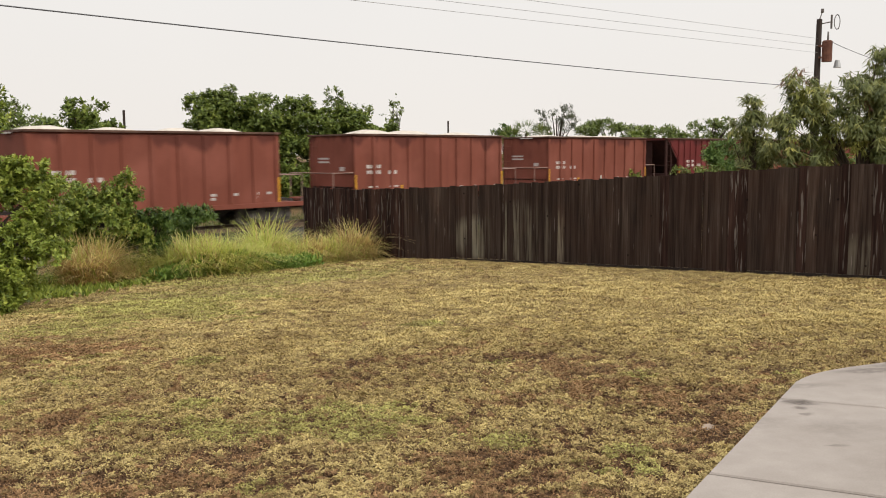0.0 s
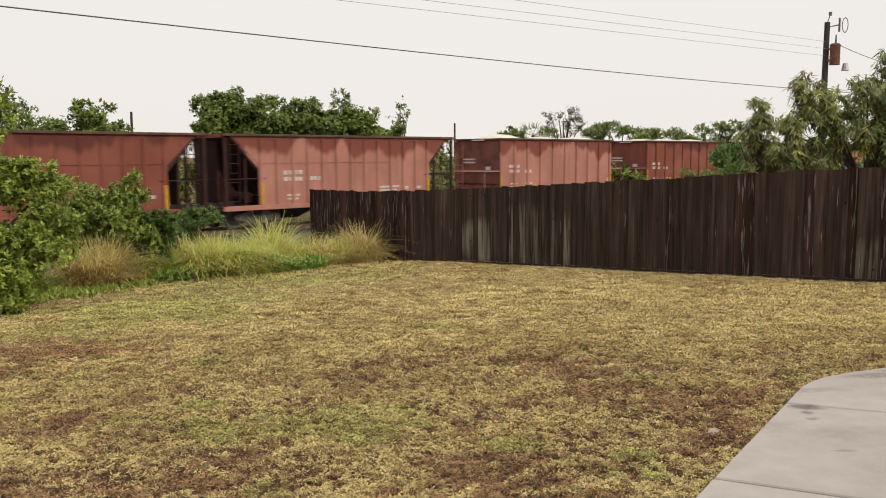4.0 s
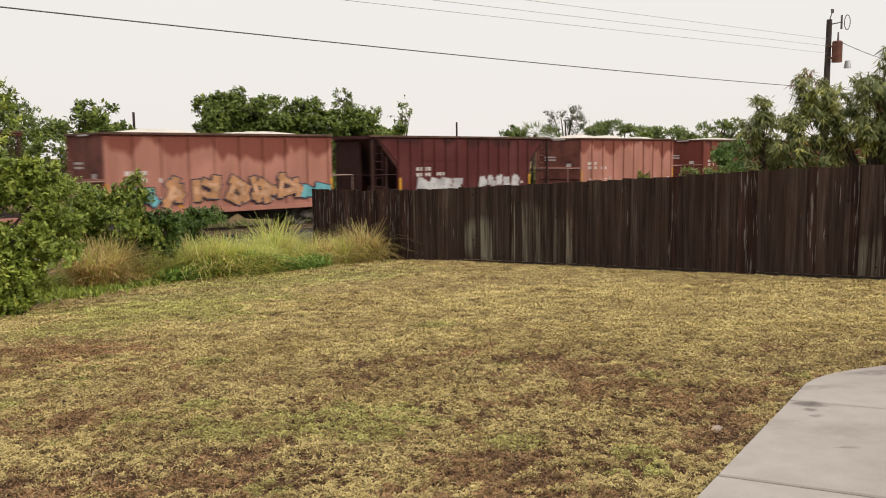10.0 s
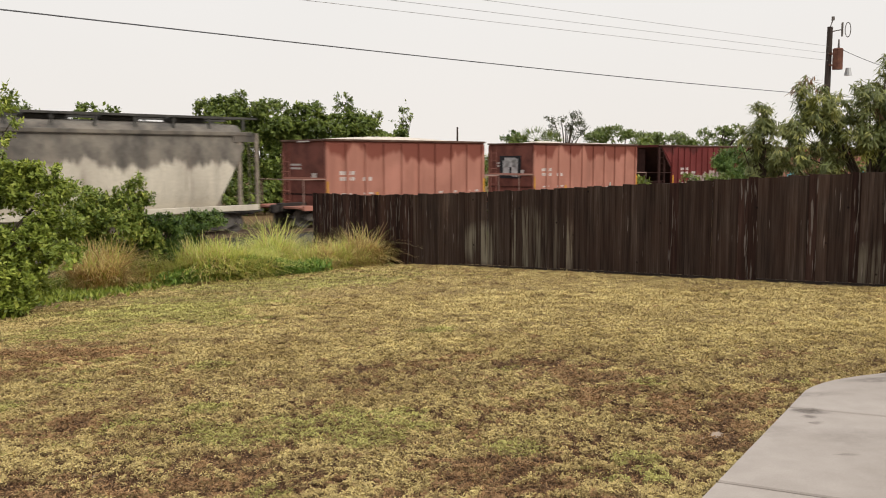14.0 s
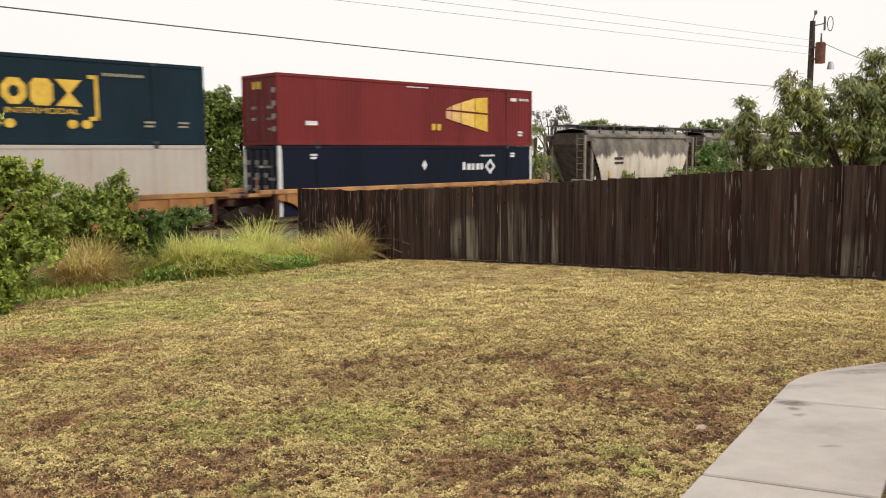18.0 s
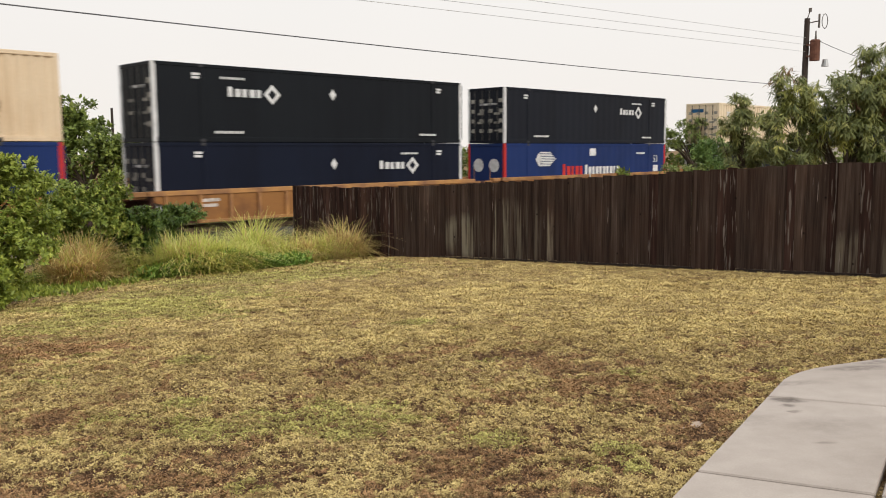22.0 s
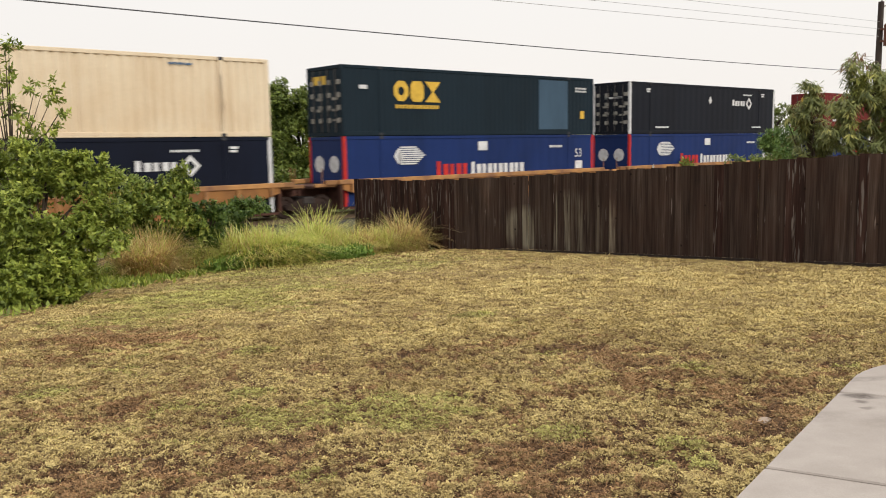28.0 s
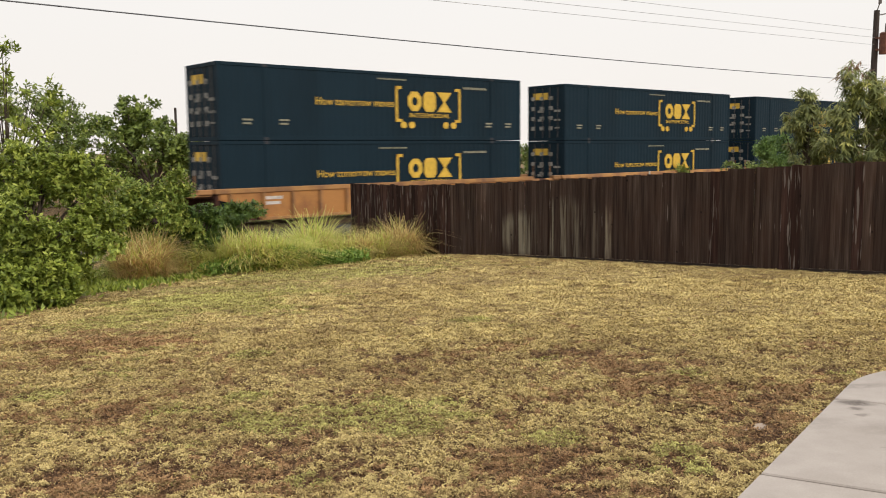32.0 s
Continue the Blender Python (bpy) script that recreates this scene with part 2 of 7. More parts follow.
def leaf_quads(pos, out, length, width, droop=0.0, spread=1.0, flat=0.9):
    """Leaves as pointed four-cornered blades at pos, growing roughly along out, their faces turned to the light by flat."""
    k = len(pos)
    ax = unit(out + RNG.normal(0, spread * 0.6, (k, 3)) + np.array([0, 0, -droop]))
    face = RNG.normal(0, 0.5, (k, 3)) + out * 0.4 + np.array([0, 0, flat])
    side = unit(np.cross(ax, face))
    ln = length * RNG.uniform(0.65, 1.3, (k, 1))
    wd = width * RNG.uniform(0.7, 1.25, (k, 1))
    mid = pos + ax * ln * 0.45
    return np.stack([pos, mid + side * wd * 0.5, pos + ax * ln, mid - side * wd * 0.5], axis=1)


def crown(blobs, count, clump, length, width, droop=0.0, hollow=0.45, spread=1.0, knots=13):
    """Leaves in rosettes on knots of growth spread over blobs (x, y, z, rx, ry, rz): uneven outline, dark gaps between the knots."""
    blobs = np.array(blobs, float)
    home = np.repeat(np.arange(len(blobs)), knots)
    kd = unit(RNG.normal(0, 1, (len(home), 3)))
    kc = blobs[home, :3] + kd * RNG.uniform(0.35, 0.88, (len(home), 1)) * blobs[home, 3:]
    kr = blobs[home, 3:] * RNG.uniform(0.28, 0.50, (len(home), 1))
    area = kr[:, 0] * kr[:, 1] + kr[:, 0] * kr[:, 2] + kr[:, 1] * kr[:, 2]
    sprigs = max(4, count // clump)
    which = RNG.choice(len(home), sprigs, p=area / area.sum())
    dirs = unit(RNG.normal(0, 1, (sprigs, 3)) + kd[which] * 0.7 + np.array([0, 0, 0.25]))
    centre = kc[which] + dirs * RNG.uniform(hollow, 1.1, (sprigs, 1)) * kr[which]
    out = unit(dirs + np.array([0, 0, 0.5]))
    o = np.repeat(out, clump, axis=0)
    pos = np.repeat(centre, clump, axis=0) + o * RNG.uniform(-0.7, 0.4, (len(o), 1)) * length
    around = unit(np.cross(o, RNG.normal(0, 1, o.shape)))
    grow = unit(o * RNG.uniform(0.1, 0.9, (len(o), 1)) + around * 0.9)
    ax = unit(grow + RNG.normal(0, 0.22 * spread, o.shape) - np.array([0, 0, droop]))
    face = o * 0.8 + RNG.normal(0, 0.3, o.shape) + np.array([0, 0, 0.7])
    side = unit(np.cross(ax, face))
    ln = length * RNG.uniform(0.6, 1.25, (len(o), 1))
    wd = width * RNG.uniform(0.7, 1.25, (len(o), 1))
    mid = pos + ax * ln * 0.5
    return np.stack([pos, mid + side * wd * 0.5, pos + ax * ln, mid - side * wd * 0.5], axis=1), centre


def blades(roots, height, width, bend, lean=0.35, seg=3):
    """Arching grass blades: strips of seg quads from each root."""
    k = len(roots)
    az = RNG.uniform(0, 2 * np.pi, k)
    h = height * RNG.uniform(0.40, 1.15, k)
    ln = np.abs(RNG.normal(0, lean, k)) + 0.05
    bd = bend * RNG.uniform(0.1, 1.9, k)
    dx, dy = np.cos(az), np.sin(az)
    sx, sy = -dy, dx
    quads = []
    prev = None
    for i in range(seg + 1):
        f = i / seg
        r = h * (ln * f + bd * f * f)
        z = h * (f - 0.48 * bd * f ** 3)
        c = roots + np.stack([dx * r, dy * r, z], 1)
        w = (width * (1 - f * 0.85) * 0.5)
        a = c + np.stack([sx * w, sy * w, 0 * sx], 1)
        b = c - np.stack([sx * w, sy * w, 0 * sx], 1)
        if prev is not None:
            quads.append(np.stack([prev[0], prev[1], b, a], axis=1))
        prev = (a, b)
    return np.concatenate(quads)

# ---- plan ----
HEAD = 41.65                      # heading of the railway from the x axis, degrees
TD = Vector((math.cos(radians(HEAD)), math.sin(radians(HEAD)), 0))
TN = Vector((-math.sin(radians(HEAD)), math.cos(radians(HEAD)), 0))
RAIL_Z, RAIL_N = -1.26, 30.62     # rail top, and the track's centre line across


def lawn_z(x, y):
    """Height of the ground: the lawn falls towards the railway, then runs level under it."""
    x, y = np.asarray(x, float), np.asarray(y, float)
    plane = 0.17 + 0.027 * np.clip(x, -15, 20) - 0.0574 * np.clip(y, -2, 34)
    plane = plane - 0.13 * np.clip((x - 1.5) / 6.5, 0, 1.3) * np.clip((y - 8) / 6, 0, 1)
    across = x * TN.x + y * TN.y
    k = np.clip((across - 20.5) / 6.5, 0, 1)
    k = k * k * (3 - 2 * k)
    return plane * (1 - k) - 1.78 * k


def on_track(s, across, z=0.0, turn=0.0):
    p = TD * s + TN * across
    return pose(p.x, p.y, z, 0, 0, HEAD + turn)


# ground: one sheet to the horizon, finely divided in the yard
def zone(x, y, spots):
    """Sum of soft patches (x, y, rx, ry, amount) at a place."""
    return sum(a * np.exp(-((x - cx) / rx) ** 2 - ((y - cy) / ry) ** 2) for cx, cy, rx, ry, a in spots)


# patches of the lawn: bare soil, thick straw, olive green, withered brown
SOIL = ((1.75, 6.3, 0.85, 1.5, 0.30), (1.5, 7.4, 1.1, 0.9, 0.22), (1.9, 5.1, 0.28, 0.5, 0.5), (0.85, 4.2, 0.5, 0.45, 0.30), (-0.6, 4.6, 1.2, 0.45, 0.28), (-1.8, 4.6, 0.9, 0.5, 0.34), (-0.3, 7.6, 1.6, 0.7, 0.16), (0.3, 3.6, 1.6, 0.4, 0.25), (-2.6, 6.2, 0.7, 0.35, 0.26))
THICK = ((2.6, 10.2, 3.2, 2.0, 0.38), (5.5, 10.5, 2.5, 2.4, 0.34), (0.3, 14.5, 5.0, 4.0, 0.30), (-3.5, 14.0, 2.6, 4.0, 0.34), (4.5, 14.5, 3.0, 3.0, 0.30), (-3.4, 10.5, 1.5, 1.5, 0.2))
OLIVE = ((-3.6, 13.0, 1.9, 3.4, 0.60), (-2.6, 17.5, 2.4, 1.8, 0.60), (0.2, 18.0, 2.2, 1.6, 0.22), (-0.5, 21.0, 2.0, 1.5, 0.35), (-1.7, 5.6, 1.5, 0.7, 0.28), (-0.4, 5.4, 0.9, 0.5, 0.30), (1.25, 4.4, 0.35, 0.4, 0.35), (-3.0, 7.6, 0.8, 0.8, 0.2))
BROWN = ((-3.7, 9.4, 0.9, 0.7, 0.5), (-2.9, 8.9, 0.7, 0.5, 0.25), (-3.6, 8.2, 0.6, 0.4, 0.2))


def ground_material():
    m, n, l, b = nodes_of("dry_lawn_soil")
    co = n.new("ShaderNodeTexCoord").outputs["Object"]
    fine = noise_node(n, l, co, 60, 4, 0.7)
    clod = noise_node(n, l, co, 15, 4, 0.65)
    soil = ramp_node(n, l, fine, (0.34, (0.050, 0.027, 0.015)), (0.5, (0.105, 0.059, 0.031)), (0.66, (0.24, 0.145, 0.082)))
    thatch = ramp_node(n, l, fine, (0.34, (0.13, 0.084, 0.038)), (0.5, (0.25, 0.175, 0.080)), (0.66, (0.40, 0.295, 0.14)))
    at = n.new("ShaderNodeAttribute")
    at.attribute_name = "turf_cover"
    wob = n.new("ShaderNodeMath")
    wob.operation = "MULTIPLY_ADD"
    l.new(clod, wob.inputs[0])
    wob.inputs[1].default_value = 0.9
    l.new(at.outputs["Fac"], wob.inputs[2])
    col = mix_node(n, l, step_node(n, l, wob.outputs[0], 0.55, 0.16), soil, thatch)
    # clod mottling, its dark end painted in for the shade under clumps
    col = mix_node(n, l, 0.7, col, ramp_node(n, l, clod, (0.34, (0.62, 0.60, 0.57)), (0.62, (1.2, 1.18, 1.12))), "MULTIPLY")
    l.new(col, b.inputs["Base Color"])
    b.inputs["Roughness"].default_value = 0.95
    b.inputs["Specular IOR Level"].default_value = 0.15
    both = mix_node(n, l, 0.6, fine, clod)
    bump_node(n, l, both, b, 1.0, 0.06)
    return m


LATTICE = np.random.default_rng(21).uniform(0, 2 * np.pi, (256, 256))


def ripple(x, y, scale, dx=0.0, dy=0.0):
    """Smooth gradient noise over the plan, about -0.7 to 0.7."""
    x, y = np.asarray(x) * scale + dx + 400.0, np.asarray(y) * scale + dy + 400.0
    i, j = np.floor(x).astype(int), np.floor(y).astype(int)
    u, v = x - i, y - j

    def corner(a, b):
        g = LATTICE[(i + a) % 256, (j + b) % 256]
        return np.cos(g) * (u - a) + np.sin(g) * (v - b)

    fu, fv = u * u * u * (u * (6 * u - 15) + 10), v * v * v * (v * (6 * v - 15) + 10)
    low = corner(0, 0) * (1 - fu) + corner(1, 0) * fu
    return low * (1 - fv) + (corner(0, 1) * (1 - fu) + corner(1, 1) * fu) * fv


def turf_cover(x, y):
    """How thickly turf covers the soil at a place: below nought it is bare."""
    mat = np.interp(y, (6.0, 12.0), (0.0, 1.0))     # a closer, evener mat away from the house
    return 0.10 * ripple(x, y, 0.5) + 0.28 * ripple(x, y, 1.9, 7, 3) + 0.42 * ripple(x, y, 6.3, 3, 9) + (0.56 - 0.26 * mat) * ripple(x, y, 13.0, 5, 1) + (0.44 - 0.34 * mat) * ripple(x, y, 27.0) + 0.13 + 0.07 * mat - 0.30 * zone(x, y, SOIL) + 0.12 * zone(x, y, THICK)


def rough_of(x, y, cover):
    """Height of the clods and cushions over the smooth lawn."""
    return 0.022 * ripple(x, y, 0.9) + 0.014 * ripple(x, y, 3.1) + 0.024 * np.clip(cover * 2.6, -1, 1) - 0.016


def graded(cuts):
    """Grid lines at steps (from, to, step) one after another."""
    return [v for lo, hi, step in cuts for v in np.arange(lo, hi - step * 0.5, step)]


gx = np.concatenate([[-3000, -1600, -700, -300, -130, -70, -40, -25, -17, -13, -10.5, -9.06], graded(((-9, -5.5, 0.08), (-5.5, 5.5, 0.032), (5.5, 11, 0.07))), [11.0, 13, 17, 25, 40, 70, 130, 300, 700, 1600, 3000]])
gy = np.concatenate([[-3000, -1500, -600, -250, -100, -45, -20, -10, -5, -2, 0, 1.5, 1.97], graded(((2.0, 10, 0.028), (10, 15, 0.045), (15, 26, 0.09))), [26.0, 27, 28.5, 31, 35, 41, 50, 65, 90, 140, 250, 500, 1000, 2000, 3000]])
GX, GY = np.meshgrid(gx, gy)
yard = (GX > -9.03) & (GX < 11) & (GY > 1.99) & (GY < 26)
turf = np.where(yard, turf_cover(GX, GY), 0.05)
rough = np.where(yard, rough_of(GX, GY, turf), 0.0)
GZ = lawn_z(GX, GY) + rough
gnx = len(gx)
corner_no = (np.arange(len(gy) - 1)[:, None] * gnx + np.arange(gnx - 1)[None]).ravel()
g_faces = np.stack([corner_no, corner_no + 1, corner_no + gnx + 1, corner_no + gnx], 1)
g_mesh = bpy.data.meshes.new("ground")
g_mesh.from_pydata(np.stack([GX.ravel(), GY.ravel(), GZ.ravel()], 1).tolist(), [], g_faces.tolist())
g_mesh.materials.append(ground_material())
g_mesh.attributes.new("turf_cover", "FLOAT", "POINT").data.foreach_set("value", turf.ravel().astype(np.float32))
g_mesh.shade_smooth()
ground = tagged(new("ground", g_mesh), "patchy dry lawn of straw-coloured grass and brown soil sloping to the railway", "lawn", kind="structure")


def relief(x, y):
    """Height of the rough turf over the smooth lawn."""
    return rough_of(x, y, turf_cover(x, y))


# concrete patio in three panels, a thin joint between them
def concrete_material():
    m, n, l, b = nodes_of("patio_concrete")
    pos = n.new("ShaderNodeNewGeometry").outputs["Position"]
    broad = noise_node(n, l, pos, 0.9, 4, 0.6)
    mid = noise_node(n, l, pos, 5.0, 4, 0.6)
    fine = noise_node(n, l, pos, 120, 3, 0.6)
    col = ramp_node(n, l, broad, (0.3, (0.30, 0.255, 0.22)), (0.7, (0.385, 0.335, 0.295)))
    col = mix_node(n, l, 0.5, col, ramp_node(n, l, mid, (0.3, (0.8, 0.79, 0.78)), (0.65, (1.05, 1.05, 1.05))), "MULTIPLY")
    col = mix_node(n, l, 0.35, col, ramp_node(n, l, fine, (0.3, (0.75, 0.75, 0.75)), (0.7, (1.1, 1.1, 1.1))), "MULTIPLY")
    smear = noise_node(n, l, pos, 14, 4, 0.7)
    # old damp stains
    for x, y, rx, ry, deep in ((2.66, 5.36, 0.13, 0.10, 0.95), (2.60, 5.22, 0.06, 0.05, 0.7), (2.58, 5.08, 0.05, 0.04, 0.6), (3.62, 6.20, 0.34, 0.12, 0.6), (3.9, 6.36, 0.25, 0.1, 0.8), (2.42, 4.42, 0.09, 0.03, 0.5), (2.95, 5.82, 0.24, 0.10, 0.4), (2.25, 4.95, 0.2, 0.16, 0.22), (2.62, 4.75, 0.3, 0.2, 0.18)):
        mp = n.new("ShaderNodeMapping")
        mp.inputs["Location"].default_value = (-x / rx, -y / ry, 0)
        mp.inputs["Scale"].default_value = (1 / rx, 1 / ry, 0)
        l.new(mix_node(n, l, 0.12, pos, noise_vec(n, l, pos, 7.0), "ADD"), mp.inputs["Vector"])
        g = n.new("ShaderNodeTexGradient")
        g.gradient_type = "SPHERICAL"
        l.new(mp.outputs[0], g.inputs[0])
        ragged = mix_node(n, l, 1.0, ramp_node(n, l, g.outputs["Fac"], (0.0, (0, 0, 0)), (0.55, (deep,) * 3)), ramp_node(n, l, smear, (0.35, (0.25, 0.25, 0.25)), (0.6, (1, 1, 1))), "MULTIPLY")
        col = mix_node(n, l, ragged, col, (0.085, 0.066, 0.055))
    l.new(col, b.inputs["Base Color"])
    b.inputs["Roughness"].default_value = 0.8
    b.inputs["Specular IOR Level"].default_value = 0.25
    bump_node(n, l, fine, b, 0.2, 0.003)
    return m


def noise_vec(n, l, pos, scale):
    t = n.new("ShaderNodeTexNoise")
    t.inputs["Scale"].default_value = scale
    l.new(pos, t.inputs["Vector"])
    return t.outputs["Color"]


concrete = concrete_material()


def patio_panel(outline, parent):
    sh = Shape()
    k = len(outline)
    top = [(x, y, float(lawn_z(x, y)) + 0.035) for x, y in outline]
    cx, cy = sum(p[0] for p in outline) / k, sum(p[1] for p in outline) / k
    inner = [(x + (cx - x) * 0.008, y + (cy - y) * 0.008, z + 0.008) for x, y, z in top]
    low = [(x, y, z - 0.13) for x, y, z in top]
    sh.add(low + top + inner, [tuple(range(2 * k, 3 * k))] + [(i + a * k, (i + 1) % k + a * k, (i + 1) % k + (a + 1) * k, i + (a + 1) * k) for i in range(k) for a in (0, 1)])
    return part("concrete_panel", sh, concrete, parent)


def clipped(outline, p, d):
    """The part of an outline to the left of the line through p along d."""
    out = []
    side = [d[0] * (y - p[1]) - d[1] * (x - p[0]) for x, y in outline]
    for i, (a, sa) in enumerate(zip(outline, side)):
        b, sb = outline[(i + 1) % len(outline)], side[(i + 1) % len(outline)]
        if sa >= 0:
            out.append(a)
        if (sa >= 0) != (sb >= 0):
            f = sa / (sa - sb)
            out.append((a[0] + (b[0] - a[0]) * f, a[1] + (b[1] - a[1]) * f))
    return out


patio = thing("patio", "pale weathered concrete patio with a clipped corner and thin joints", "patio", kind="structure")
P_ALONG, P_OVER, P_EDGE = (0.579, 0.815), (0.815, -0.579), (1.533, 4.021)
P_OUT = [(-1.9, -0.812), (-1.2, -2.4), (9.0, -2.4), (9.0, 7.85), (5.4, 6.85), (3.832, 6.417), (3.458, 6.299), (3.25, 6.21), (3.103, 6.122), (2.97, 6.01), (2.857, 5.893)]
P_OUT = [(x, y) for x, y in P_OUT[::-1]]
rows_at, cols_at = (-6.9, -3.45, -1.726, 0.0, 1.726, 3.5, 9.0), (-0.2, 0.80, 2.5, 4.2, 6.0, 12.0)
for r0, r1 in zip(rows_at, rows_at[1:]):
    for c0, c1 in zip(cols_at, cols_at[1:]):
        def spot(r, c):
            return (P_EDGE[0] + P_ALONG[0] * r + P_OVER[0] * c, P_EDGE[1] + P_ALONG[1] * r + P_OVER[1] * c)
        cell = P_OUT[::-1]
        gap = 0.014
        cell = clipped(cell, spot(r0 + gap, 0), P_OVER)
        cell = clipped(cell, spot(r1 - gap, 0), (-P_OVER[0], -P_OVER[1]))
        cell = clipped(cell, spot(0, c0 + gap), (-P_ALONG[0], -P_ALONG[1]))
        cell = clipped(cell, spot(0, c1 - gap), P_ALONG)
        if len(cell) > 2:
            patio_panel(cell, patio)

# wooden fence: boards on rails, following the ground
F0, F1 = Vector((9.55, 12.10, 0)), Vector((-2.94, 25.23, 0))
FDIR = (F1 - F0).normalized()
FOUT = Vector((FDIR.y, -FDIR.x, 0))
if FOUT.y > 0:
    FOUT = -FOUT
F_LEN = (F1 - F0).length


def fence_top(u):
    """Height of the fence's top edge along it."""
    stops = ((0.0, 1.44), (2.9, 1.37), (7.0, 1.10), (9.6, 0.93), (11.0, 0.86), (13.6, 0.72), (15.2, 0.66), (18.2, 0.63))
    for (a, za), (b, zb) in zip(stops, stops[1:]):
        if u <= b:
            return za + (zb - za) * (u - a) / (b - a)
    return 0.63


def fence_wood(name, warm):
    m, n, l, b = nodes_of(name)
    co = n.new("ShaderNodeTexCoord").outputs["Object"]
    geo = n.new("ShaderNodeNewGeometry").outputs["Position"]
    oi = n.new("ShaderNodeObjectInfo").outputs["Random"]
    grain = noise_node(n, l, geo, 1.0, 5, 0.6, (42, 42, 1.2))
    streak = noise_node(n, l, geo, 1.0, 4, 0.6, (11, 11, 0.5))
    stain = noise_node(n, l, geo, 1.0, 4, 0.6, (2.0, 2.0, 1.1))
    col = ramp_node(n, l, streak, (0.30, (0.021, 0.0135, 0.0105)), (0.5, (0.046 * warm, 0.032, 0.025)), (0.75, (0.095 * warm, 0.070, 0.056)))
    col = mix_node(n, l, 0.75, col, ramp_node(n, l, grain, (0.3, (0.45, 0.42, 0.40)), (0.7, (1.35, 1.35, 1.35))), "MULTIPLY")
    col = mix_node(n, l, ramp_node(n, l, stain, (0.4, (0, 0, 0)), (0.75, (0.55, 0.55, 0.55))), col, (0.046, 0.024, 0.016))
    # runs of bleached, mossy boards
    for px, py, pz, rr, rz in ((2.85, 19.1, -0.25, 1.5, 0.85), (7.95, 13.8, -0.35, 0.8, 0.65), (1.9, 20.1, -0.4, 1.0, 0.6)):
        mp = n.new("ShaderNodeMapping")
        mp.inputs["Location"].default_value = (-px / rr, -py / rr, -pz / rz)
        mp.inputs["Scale"].default_value = (1 / rr, 1 / rr, 1 / rz)
        l.new(geo, mp.inputs["Vector"])
        g = n.new("ShaderNodeTexGradient")
        g.gradient_type = "SPHERICAL"
        l.new(mp.outputs[0], g.inputs[0])
        patch = mix_node(n, l, 1.0, ramp_node(n, l, g.outputs["Fac"], (0.0, (0, 0, 0)), (0.35, (1, 1, 1))), ramp_node(n, l, streak, (0.42, (0, 0, 0)), (0.6, (0.95, 0.95, 0.95))), "MULTIPLY")
        patch = mix_node(n, l, 1.0, patch, ramp_node(n, l, oi, (0.25, (0.05, 0.05, 0.05)), (0.55, (1, 1, 1))), "MULTIPLY")
        col = mix_node(n, l, patch, col, (0.17, 0.155, 0.115))
    scratch = noise_node(n, l, geo, 1.0, 2, 0.5, (24, 24, 1.6))
    col = mix_node(n, l, ramp_node(n, l, scratch, (0.71 - 0.12 * (warm > 1), (0, 0, 0)), (0.76 - 0.12 * (warm > 1), (0.9, 0.9, 0.9))), col, (0.22, 0.19, 0.165))
    knot = n.new("ShaderNodeTexVoronoi")
    knot.inputs["Scale"].default_value = 2.4
    l.new(geo, knot.inputs["Vector"])
    col = mix_node(n, l, ramp_node(n, l, knot.outputs["Distance"], (0.03, (0.9, 0.9, 0.9)), (0.07, (0, 0, 0))), col, (0.008, 0.006, 0.005))
    dim = 0.62 if warm > 1 else 1.0
    col = mix_node(n, l, 1.0, col, (dim, dim, dim), "MULTIPLY")
    col = mix_node(n, l, 1.0, col, ramp_node(n, l, oi, (0, (0.74, 0.68, 0.66)), (0.85, (1.12, 1.08, 1.06)), (1, (1.6, 1.52, 1.46))), "MULTIPLY")
    l.new(col, b.inputs["Base Color"])
    b.inputs["Roughness"].default_value = 0.9
    b.inputs["Specular IOR Level"].default_value = 0.12
    bump_node(n, l, grain, b, 0.6, 0.006)
    return m


FENCE_WOOD, RED_WOOD = fence_wood("weathered_fence_wood", 1.0), fence_wood("reddish_fence_wood", 1.3)
fence = thing("fence", "dark weathered wooden board fence stepping down towards the railway", "fence", kind="structure")


def board_mesh(w, t, clip, wood):
    sh = Shape()
    h = w / 2
    sh.slab([(-h, t / 2), (-h, -t / 2 + clip), (-h + clip, -t / 2), (h - clip, -t / 2), (h, -t / 2 + clip), (h, t / 2)], 0, 1)
    return sh.mesh("board", wood)


F_ANG = math.degrees(math.atan2(FDIR.y, FDIR.x))
board_forms = [board_mesh(w, 0.024, 0.017, wood) for wood in (FENCE_WOOD, RED_WOOD) for w in (0.190, 0.188, 0.193)]


def fence_wave(u):
    """Sideways wander of the old fence, and its kink near the far end."""
    return 0.014 * math.sin(u * 0.8) + 0.006 * math.sin(u * 2.3 + 1) + max(0, u - 15.4) * 0.12


